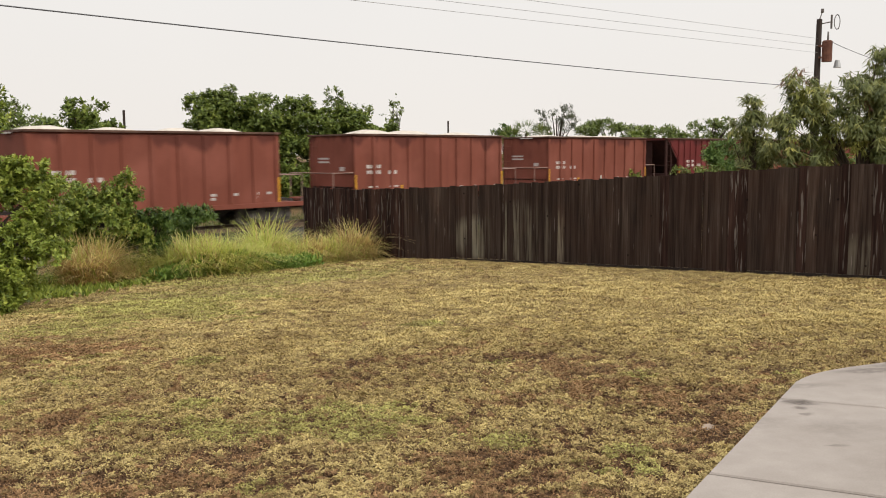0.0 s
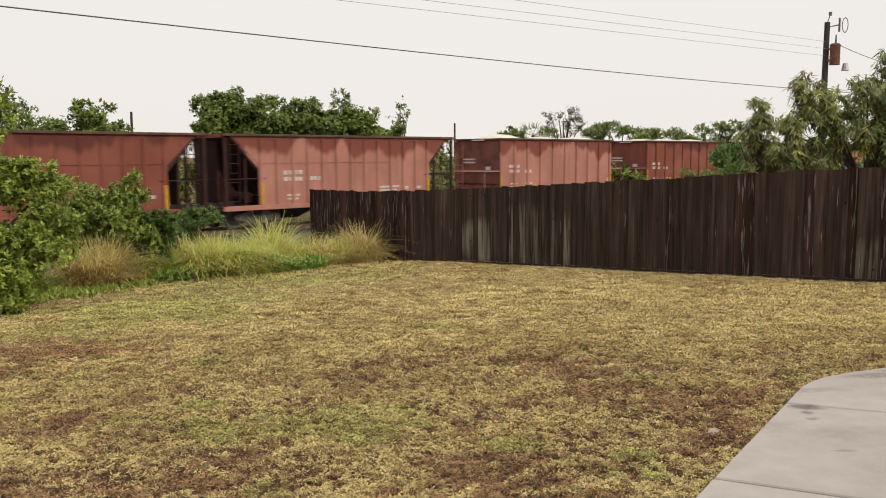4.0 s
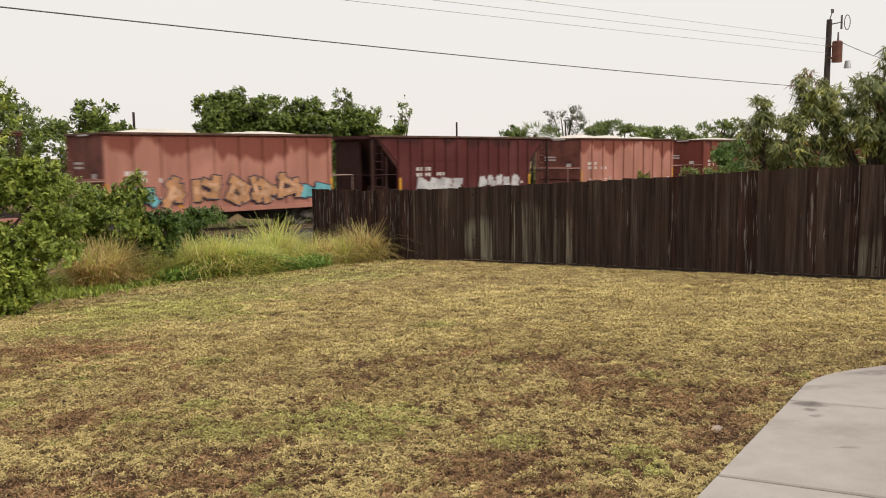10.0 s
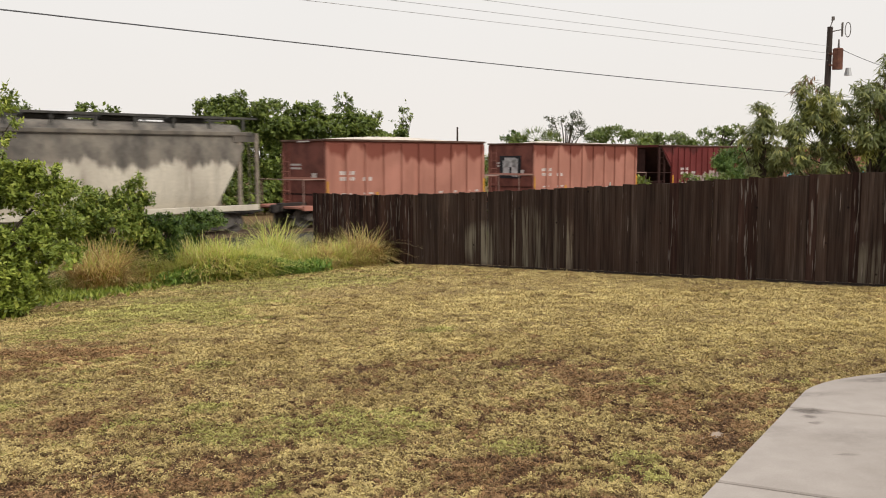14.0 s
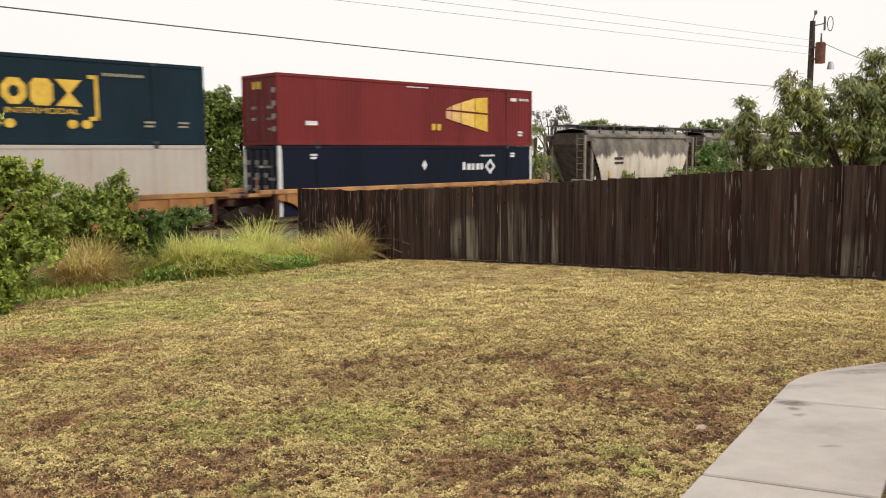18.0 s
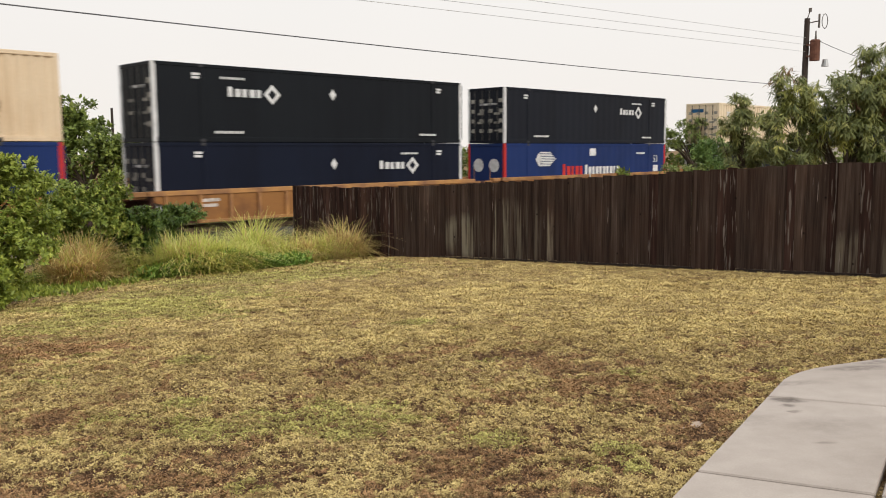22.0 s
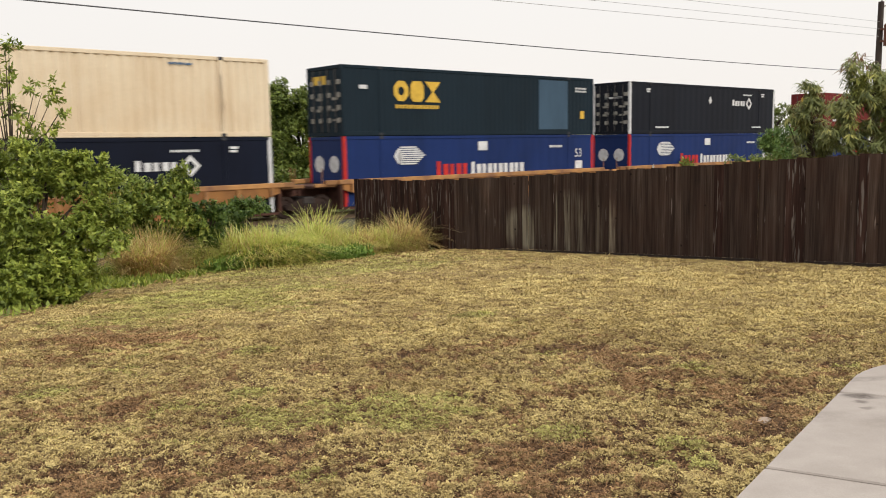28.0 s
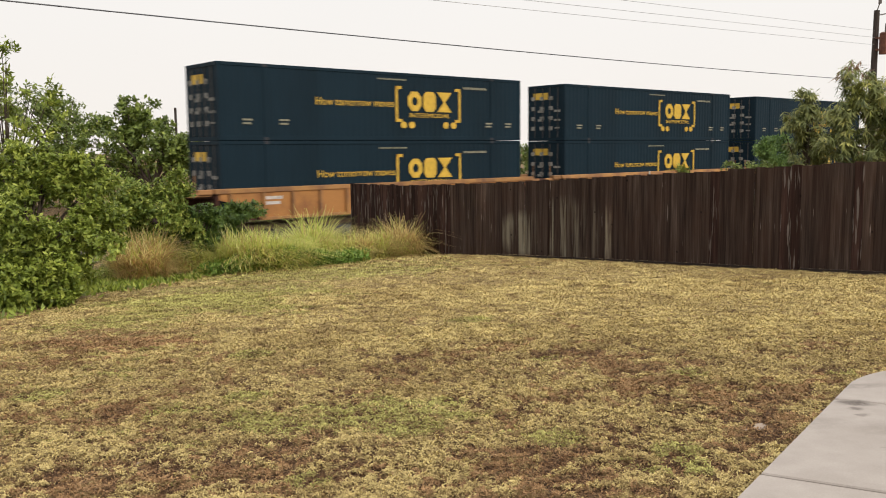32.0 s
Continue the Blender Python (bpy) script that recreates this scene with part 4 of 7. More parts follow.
def slope_hopper(front, tone, seed, load=0, ribs=13):
    """Open hopper car whose ends slope in under the rim: dark triangular bays with ladders at both ends."""
    paint = paint_of(tone, seed)
    car = thing("hopper_car", "%s open hopper car with sloping ends and ladder bays" % {"red": "dull red", "brown": "brown-red", "pink": "faded pink-red, rust-streaked", "dark": "dark maroon", "crimson": "deep red"}[tone], "freight car", "hopper cars of the train")
    half, wid = 6.15, 1.56
    side = [(-half + 1.6, SILL), (half - 1.6, SILL), (half - 1.6, 2.55), (half - 0.4, TOP), (-half + 0.4, TOP), (-half + 1.6, 2.55)]
    for sgn in (-1, 1):
        y = sgn * wid
        part("side", Shape().prism(side, min(y, y - sgn * 0.05), max(y, y - sgn * 0.05)), paint, car)
        for i in range(ribs):
            x = -half + 1.7 + i * (2 * half - 3.4) / (ribs - 1)
            sh = Shape().box(x - 0.075, x + 0.075, min(y, y + sgn * 0.07), max(y, y + sgn * 0.07), SILL + 0.02, TOP - 0.14, 0.02)
            part("rib", sh, paint, car)
        part("top_rail", Shape().box(-half, half, min(y + sgn * 0.10, y - sgn * 0.06), max(y + sgn * 0.10, y - sgn * 0.06), TOP - 0.06, TOP + 0.03, 0.012), rim_rust, car, "rust-brown rim")
        part("seam", Shape().box(-half + 1.62, half - 1.62, min(y + sgn * 0.025, y), max(y + sgn * 0.025, y), 2.60, 2.64), paint, car)
        part("side_sill", Shape().box(-half, half, min(y + sgn * 0.08, y - sgn * 0.08), max(y + sgn * 0.08, y - sgn * 0.08), SILL - 0.17, SILL + 0.02, 0.015), paint, car)
        for e in (-1, 1):
            post = Shape().box(e * (half - 0.14) - 0.06, e * (half - 0.14) + 0.06, y - 0.05, y + 0.05, SILL, TOP - 0.13)
            post.box(e * (half - 1.1) - 0.04, e * (half - 1.1) + 0.04, y - sgn * 0.2 - 0.04, y - sgn * 0.2 + 0.04, SILL, TOP - 0.9)
            part("end_post", post, surface("shaded_end_steel", (0.050, 0.021, 0.017), 0.9), car)
    # brown-red end steel, darkened in colour for the shade inside the bays
    dark = surface("shaded_end_steel", (0.050, 0.021, 0.017), 0.9)
    for e in (-1, 1):
        sh = Shape()
        a, b = (e * (half - 0.3), TOP), (e * (half - 2.5), 1.30)
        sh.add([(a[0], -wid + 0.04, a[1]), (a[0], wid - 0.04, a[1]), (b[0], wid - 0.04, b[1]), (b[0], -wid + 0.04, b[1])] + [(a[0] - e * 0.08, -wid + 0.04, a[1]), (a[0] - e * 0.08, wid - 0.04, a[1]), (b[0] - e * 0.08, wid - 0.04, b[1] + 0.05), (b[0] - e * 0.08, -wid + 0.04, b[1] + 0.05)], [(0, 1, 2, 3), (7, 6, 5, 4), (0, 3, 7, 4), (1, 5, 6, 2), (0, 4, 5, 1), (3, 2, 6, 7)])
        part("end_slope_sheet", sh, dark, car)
        # added dark sheet standing in for the shade deep in the bay
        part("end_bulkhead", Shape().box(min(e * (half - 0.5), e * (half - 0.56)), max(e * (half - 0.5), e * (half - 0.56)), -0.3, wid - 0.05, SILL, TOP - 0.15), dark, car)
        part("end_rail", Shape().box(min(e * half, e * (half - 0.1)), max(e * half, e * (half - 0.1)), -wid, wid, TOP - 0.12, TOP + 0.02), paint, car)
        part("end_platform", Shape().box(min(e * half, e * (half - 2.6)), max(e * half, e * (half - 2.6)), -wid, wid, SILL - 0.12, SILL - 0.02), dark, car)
        lad = Shape()
        for q in (-0.2, 0.2):
            lad.rod((e * (half - 0.55) + q, -wid + 0.03, SILL), (e * (half - 0.55) + q, -wid + 0.03, TOP - 0.12), 0.022, 6)
        for q in range(7):
            lad.rod((e * (half - 0.55) - 0.2, -wid + 0.03, 1.15 + q * 0.36), (e * (half - 0.55) + 0.2, -wid + 0.03, 1.15 + q * 0.36), 0.014, 6)
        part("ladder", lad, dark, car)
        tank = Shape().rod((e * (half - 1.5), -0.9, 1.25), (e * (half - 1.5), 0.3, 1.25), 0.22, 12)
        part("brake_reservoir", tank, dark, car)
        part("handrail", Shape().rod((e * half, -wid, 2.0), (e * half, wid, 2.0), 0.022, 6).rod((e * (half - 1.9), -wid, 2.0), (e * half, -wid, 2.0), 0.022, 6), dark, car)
        truck(car, e * 4.4)
    part("floor", Shape().box(-half + 2.3, half - 2.3, -wid + 0.05, wid - 0.05, 1.2, 1.28), grime, car)
    part("centre_sill", Shape().box(-half, half, -0.22, 0.22, 0.72, 1.05), grime, car)
    for q in (-2.4, 0.0, 2.4):
        sh = Shape()
        sh.add([(q - 1.1, -1.4, 0.95), (q + 1.1, -1.4, 0.95), (q + 1.1, 1.4, 0.95), (q - 1.1, 1.4, 0.95), (q - 0.35, -0.5, 0.32), (q + 0.35, -0.5, 0.32), (q + 0.35, 0.5, 0.32), (q - 0.35, 0.5, 0.32)], [(0, 1, 5, 4), (1, 2, 6, 5), (2, 3, 7, 6), (3, 0, 4, 7), (4, 5, 6, 7)])
        part("hopper_chute", sh, grime, car)
    couplers(car, half)
    if load:
        heap(car, -half + 0.8, half - 0.8, TOP, seed, load, 0.2)
    y = -wid - 0.006
    bars(car, -half + 2.75, 2.30, 0.95, 2, y, h=0.16, gap=0.10, split=True)
    bars(car, -half + 4.0, 2.05, 0.6, 1, y, h=0.15, split=True)
    bars(car, -half + 2.9, 1.35, 0.6, 2, y, h=0.07, gap=0.08)
    bars(car, 1.6, 1.55, 1.1, 2, y, h=0.08, gap=0.07)
    for q in (3.0, 3.8):
        bars(car, q, 1.5, 0.25, 1, y, h=0.12)
    part("yellow_stripe", Shape().box(-half + 1.64, -half + 1.76, -wid - 0.090, -wid - 0.072, SILL + 0.03, SILL + 0.9), yellow_paint, car)
    part("yellow_stripe", Shape().box(half - 1.76, half - 1.64, -wid - 0.090, -wid - 0.072, SILL + 0.03, SILL + 0.9), yellow_paint, car)
    MOVING.append((car, front - half))
    return car


def grey_hopper(front, seed):
    """Covered grain hopper: bellied grey sides, roof walkway, sloping ends behind corner posts."""
    m = MATS.get("streaked_grey_paint")
    if not m:
        m, n, l, b = nodes_of("streaked_grey_paint")
        co = n.new("ShaderNodeTexCoord").outputs["Object"]
        sep = n.new("ShaderNodeSeparateXYZ")
        l.new(co, sep.inputs[0])
        streak = noise_node(n, l, co, 1.0, 4, 0.6, (1.3, 1.3, 0.22))
        fine = noise_node(n, l, co, 14, 4, 0.6)
        col = ramp_node(n, l, streak, (0.3, (0.40, 0.35, 0.285)), (0.6, (0.60, 0.54, 0.44)))
        wob = n.new("ShaderNodeMath")
        wob.operation = "MULTIPLY_ADD"
        l.new(noise_node(n, l, co, 1.0, 5, 0.7, (1.5, 1.5, 0.10)), wob.inputs[0])
        wob.inputs[1].default_value = 2.0
        l.new(sep.outputs["Z"], wob.inputs[2])
        col = mix_node(n, l, step_node(n, l, wob.outputs[0], 3.70, 0.10), col, mix_node(n, l, ramp_node(n, l, noise_node(n, l, co, 1.0, 5, 0.7, (0.9, 0.9, 0.5)), (0.38, (0, 0, 0)), (0.62, (1, 1, 1))), (0.06, 0.052, 0.044), (0.21, 0.18, 0.145)))
        col = mix_node(n, l, ramp_node(n, l, noise_node(n, l, co, 1.0, 4, 0.7, (5, 5, 0.2)), (0.56, (0, 0, 0)), (0.68, (0.65, 0.65, 0.65))), col, (0.17, 0.13, 0.10))
        col = mix_node(n, l, 0.4, col, ramp_node(n, l, fine, (0.3, (0.55, 0.53, 0.5)), (0.7, (1, 1, 1))), "MULTIPLY")
        l.new(col, b.inputs["Base Color"])
        b.inputs["Roughness"].default_value = 0.75
        bump_node(n, l, fine, b, 0.15, 0.004)
        MATS["streaked_grey_paint"] = m
    dk = surface("sooty_roof_grey", (0.085, 0.08, 0.072), 0.85, 0, 0.35)
    car = thing("covered_hopper_car", "pale grey covered hopper car with soot-streaked bellied sides", "freight car", "covered hoppers of the train")
    half = 6.35
    bay = surface("rusty_bay_steel", (0.32, 0.265, 0.21), 0.85, 0, 0.35)
    prof = [(1.30, 0.98), (1.42, 1.15), (1.52, 1.60), (1.555, 2.10), (1.55, 2.70), (1.50, 3.30), (1.40, 3.75), (1.22, 4.02), (0.95, 4.20), (0.0, 4.30)]
    # the sides draw in towards the ends along the slope
    for sgn in (-1, 1):
        sh = Shape()
        vs, fs = [], []
        xs = [-1.0, -0.985, -0.6, -0.2, 0.2, 0.6, 0.985, 1.0]
        for q in xs:
            for yy, z in prof:
                reach = (half - 0.75) - max(0.0, 3.35 - z) * 0.56
                vs.append((q * reach, sgn * yy, z))
        k = len(prof)
        for i in range(len(xs) - 1):
            for j in range(k - 1):
                f = (i * k + j, (i + 1) * k + j, (i + 1) * k + j + 1, i * k + j + 1)
                fs.append(f if sgn < 0 else f[::-1])
        part("side", sh.add(vs, fs), m, car, smooth=True)
        part("eave_rail", Shape().box(-half + 0.35, half - 0.35, sgn * 1.47 - 0.05, sgn * 1.47 + 0.05, 3.78, 3.93, 0.02), m, car)
        part("side_sill", Shape().box(-half + 0.2, half - 0.2, sgn * 1.50 - 0.07, sgn * 1.50 + 0.07, 0.92, 1.14, 0.02), m, car)
    for e in (-1, 1):
        sh = Shape()
        top, low = (e * (half - 0.75), 4.2), (e * (half - 2.15), 1.0)
        sh.add([(top[0], -1.3, 3.4), (top[0], 1.3, 3.4), (low[0], 1.4, low[1]), (low[0], -1.4, low[1]), (top[0], -1.2, 4.05), (top[0], 1.2, 4.05)], [(0, 1, 2, 3), (4, 5, 1, 0)])
        part("end_slope_sheet", sh, surface("rusty_slope_sheet", (0.13, 0.098, 0.077), 0.9, 0, 0.4), car)
        for sgn in (-1, 1):
            post = Shape().box(e * (half - 0.2) - 0.06, e * (half - 0.2) + 0.06, sgn * 1.45 - 0.05, sgn * 1.45 + 0.05, 0.95, 3.9)
            part("corner_post", post, bay, car)
            part("end_brace", Shape().box(e * (half - 0.95) - 0.07, e * (half - 0.95) + 0.07, sgn * 1.42 - 0.05, sgn * 1.42 + 0.05, 0.95, 3.8), bay, car)
            part("corner_gusset", Shape().box(min(e * (half - 1.2), e * (half - 0.1)), max(e * (half - 1.2), e * (half - 0.1)), sgn * 1.46 - 0.03, sgn * 1.46 + 0.03, 3.55, 3.80), m, car)
        part("end_platform", Shape().box(min(e * half, e * (half - 2.4)), max(e * half, e * (half - 2.4)), -1.5, 1.5, 0.86, 0.95), dk, car)
        lad = Shape()
        for q in range(8):
            lad.rod((e * (half - 0.2), -1.4, 1.2 + q * 0.36), (e * (half - 0.2), -0.9, 1.2 + q * 0.36), 0.015, 6)
        lad.rod((e * (half - 0.2), -0.9, 1.0), (e * (half - 0.2), -0.9, 4.0), 0.02, 6)
        part("ladder", lad, bay, car)
        part("brake_reservoir", Shape().rod((e * (half - 1.6), -0.8, 1.15), (e * (half - 1.6), 0.4, 1.15), 0.2, 12), bay, car)
        truck(car, e * 4.6)
    walkway = Shape()
    for q in (-0.42, 0.42):
        walkway.box(-half, half, q - 0.30, q + 0.30, 4.47, 4.52)
    part("roof_walkway", walkway, dk, car)
    for sgn in (-1, 1):
        rl = Shape().box(-half, half, sgn * 1.18 - 0.06, sgn * 1.18 + 0.06, 4.42, 4.50)
        for i in range(9):
            x = -half + 0.6 + i * (2 * half - 1.2) / 8
            rl.box(x - 0.04, x + 0.04, sgn * 1.18 - 0.04, sgn * 1.18 + 0.04, 4.0, 4.44)
        part("running_board", rl, dk, car)
    for i in range(4):
        part("roof_hatch", Shape().box(-4.6 + i * 2.6, -3.2 + i * 2.6, -0.35, 0.35, 4.28, 4.46, 0.04), dk, car)
    part("centre_sill", Shape().box(-half, half, -0.25, 0.25, 0.66, 1.0), grime, car)
    for q in (-3.0, -1.0, 1.0, 3.0):
        sh = Shape()
        sh.add([(q - 0.95, -1.25, 1.0), (q + 0.95, -1.25, 1.0), (q + 0.95, 1.25, 1.0), (q - 0.95, 1.25, 1.0), (q - 0.3, -0.5, 0.3), (q + 0.3, -0.5, 0.3), (q + 0.3, 0.5, 0.3), (q - 0.3, 0.5, 0.3)], [(0, 1, 5, 4), (1, 2, 6, 5), (2, 3, 7, 6), (3, 0, 4, 7), (4, 5, 6, 7)])
        part("hopper_chute", sh, m, car)
    couplers(car, half)
    plate = surface("black_stencil", (0.03, 0.03, 0.03), 0.7, 0, 0.2)
    if seed % 2:
        part("number_board", Shape().box(-3.4, -2.2, -1.575, -1.555, 2.2, 2.75), white_paint, car)
    bars(car, -3.3, 2.62, 1.0, 2, -1.585, plate, 0.15, 0.12, split=True)
    part("yellow_stripe", Shape().box(-3.85, -3.75, -1.56, -1.50, 1.25, 1.8), yellow_paint, car)
    MOVING.append((car, front - half))
    return car

# ---- containers and well cars ----
CL, CH, CW = 16.154, 2.896, 2.59
CONT = {}


def cpaint(name, base, rough=0.55, dark=None, amount=0.35):
    return surface(name, base, rough, 0, 0.2, 0.5, 20, 0.08, dark=dark, stretch=(1, 1, 0.35), amount=amount, spec=0.1)


cast = surface("corner_casting_steel", (0.05, 0.05, 0.055), 0.7, 0.2, 0.3)


def stained_paint(name, base):
    """Pale container paint with thin rust runs from the top rail and brown grime towards the floor."""
    if name in MATS:
        return MATS[name]
    m, n, l, b = nodes_of(name)
    co = n.new("ShaderNodeTexCoord").outputs["Object"]
    broad = noise_node(n, l, co, 0.5, 4, 0.6)
    runs = noise_node(n, l, co, 1.0, 4, 0.65, (4.5, 4.5, 0.12))
    thin = noise_node(n, l, co, 1.0, 3, 0.6, (13, 13, 0.3))
    fine = noise_node(n, l, co, 20, 3, 0.6)
    col = mix_node(n, l, ramp_node(n, l, broad, (0.35, (0, 0, 0)), (0.7, (1, 1, 1))), base, tuple(c * k for c, k in zip(base, (0.90, 0.84, 0.78))))
    col = mix_node(n, l, ramp_node(n, l, runs, (0.50, (0, 0, 0)), (0.74, (0.34, 0.34, 0.34))), col, (0.42, 0.28, 0.15))
    col = mix_node(n, l, ramp_node(n, l, thin, (0.62, (0, 0, 0)), (0.72, (0.55, 0.55, 0.55))), col, (0.25, 0.12, 0.06))
    col = mix_node(n, l, 0.2, col, ramp_node(n, l, fine, (0.3, (0.6, 0.58, 0.55)), (0.7, (1, 1, 1))), "MULTIPLY")
    l.new(col, b.inputs["Base Color"])
    b.inputs["Roughness"].default_value = 0.65
    b.inputs["Specular IOR Level"].default_value = 0.15
    MATS[name] = m
    return m


def corrugated(half, y, sgn, z0, z1, pitch, depth):
    """A side sheet pressed into upright waves."""
    sh = Shape()
    prof, x = [], -half
    while x < half - pitch * 0.5:
        prof += [(x, 0), (x + pitch * 0.32, 0), (x + pitch * 0.5, depth), (x + pitch * 0.82, depth)]
        x += pitch
    prof.append((half, 0))
    k = len(prof)
    vs = [(px, y - sgn * d, z) for z in (z0, z1) for px, d in prof]
    fs = [(i, i + 1, k + i + 1, k + i) if sgn < 0 else (i + 1, i, k + i, k + i + 1) for i in range(k - 1)]
    return sh.add(vs, fs)


def glyphs(parent, text, x, z, size, y, material, name="lettering", squash=1.0):
    cu = bpy.data.curves.new(name, "FONT")
    cu.body, cu.size, cu.extrude = text, size, 0.003
    cu.materials.append(material)
    ob = new(name, cu)
    ob.parent = parent
    ob.matrix_basis = pose(x, y, z, 90, 0, 0) @ Matrix.Diagonal((squash, 1, 1, 1))
    return ob


def emblem_blocks(parent, x, z, w, h, y, material, name="company_emblem"):
    """A company mark as three plain heavy shapes: a ring, a block, a pair of wedges."""
    sh = Shape()
    k = w / 3
    ya, yb = y - 0.006, y + 0.004
    cx, cz = x + k * 0.47, z + h / 2
    ring = [(math.cos(math.radians(d)), math.sin(math.radians(d))) for d in range(22, 383, 45)]
    for (c0, s0), (c1, s1) in zip(ring, ring[1:]):
        sh.prism([(cx + c0 * k * 0.20, cz + s0 * h * 0.22), (cx + c0 * k * 0.48, cz + s0 * h * 0.52), (cx + c1 * k * 0.48, cz + s1 * h * 0.52), (cx + c1 * k * 0.20, cz + s1 * h * 0.22)], ya, yb)
    sh.prism([(x + k * 1.05, z + h * 0.2), (x + k * 1.22, z), (x + k * 1.72, z), (x + k * 1.88, z + h * 0.2), (x + k * 1.88, z + h * 0.8), (x + k * 1.72, z + h), (x + k * 1.22, z + h), (x + k * 1.05, z + h * 0.8)], ya, yb)
    a = x + k * 1.98
    sh.prism([(a, z), (a + k * 1.0, z), (a + k * 0.5, z + h * 0.56)], ya, yb)
    sh.prism([(a, z + h), (a + k * 0.5, z + h * 0.44), (a + k * 1.0, z + h)], ya - 0.001, yb)
    return part(name, sh, material, parent)


def word_bars(parent, x, z, w, h, count, y, material):
    """A company word as plain bars of its size, the first taller."""
    sh = Shape()
    k = w / count
    for i in range(count):
        a, hh = x + i * k, h * (1.12 if i == 0 else 0.9)
        ya, yb = y - 0.006, y + 0.004
        sh.box(a, a + k * (0.74 if i % 2 else 0.60), ya, yb, z, z + hh)
    return tagged(part("company_lettering", sh, material, parent), kind="stuff")


def diamond(parent, x, z, r, y, material, name="diamond_mark", hollow=False):
    sh = Shape()
    if hollow:
        k = r * 0.5
        sh.add([(x + a, yy, z + b) for yy in (y - 0.006,) for a, b in ((0, -r), (r, 0), (0, r), (-r, 0), (0, -k), (k, 0), (0, k), (-k, 0))], [(i, (i + 1) % 4, 4 + (i + 1) % 4, 4 + i) for i in range(4)])
    else:
        sh.prism([(x, z - r), (x + r * 0.72, z), (x, z + r), (x - r * 0.72, z)], y - 0.006, y + 0.004)
    return part(name, sh, material, parent)


gold = surface("emblem_gold", (0.66, 0.42, 0.06), 0.6, 0, 0.2, 3, 40, 0)
bluemark = surface("emblem_blue", (0.02, 0.10, 0.22), 0.6, 0, 0.2, 3, 40, 0)
navymark = surface("emblem_navy", (0.03, 0.03, 0.05), 0.6, 0, 0.2, 3, 40, 0)
redmark = surface("emblem_red", (0.50, 0.03, 0.025), 0.6, 0, 0.2, 3, 40, 0)
palemark = surface("emblem_white", (0.66, 0.66, 0.66), 0.6, 0, 0.2, 3, 40, 0)

KINDS = dict(
    teal=((0.0085, 0.0215, 0.032), (0.006, 0.0145, 0.021), "dark teal-blue steel shipping container with gold lettering"),
    slate=((0.011, 0.021, 0.030), (0.008, 0.015, 0.021), "near-black blue shipping container with a faded panel and gold emblem"),
    cream=((0.70, 0.59, 0.43), (0.50, 0.39, 0.27), "cream corrugated shipping container with a blue emblem and rust stains"),
    sand=((0.66, 0.53, 0.375), (0.48, 0.35, 0.235), "cream corrugated shipping container with a dark navy emblem"),
    ink=((0.0085, 0.0105, 0.0135), (0.006, 0.007, 0.0095), "navy-black smooth shipping container with white end posts"),
    navy=((0.0065, 0.0095, 0.021), (0.0045, 0.006, 0.013), "navy-black smooth shipping container with white end posts"),
    black=((0.010, 0.012, 0.018), (0.007, 0.008, 0.012), "black smooth shipping container with white end posts"),
    blue=((0.013, 0.030, 0.118), (0.010, 0.021, 0.075), "royal blue smooth shipping container with red end posts"),
    red=((0.165, 0.026, 0.026), (0.11, 0.019, 0.019), "brick red shipping container with a yellow winged emblem"),
    grey=((0.40, 0.37, 0.335), (0.31, 0.28, 0.25), "plain pale grey shipping container with a worn surface"),
)


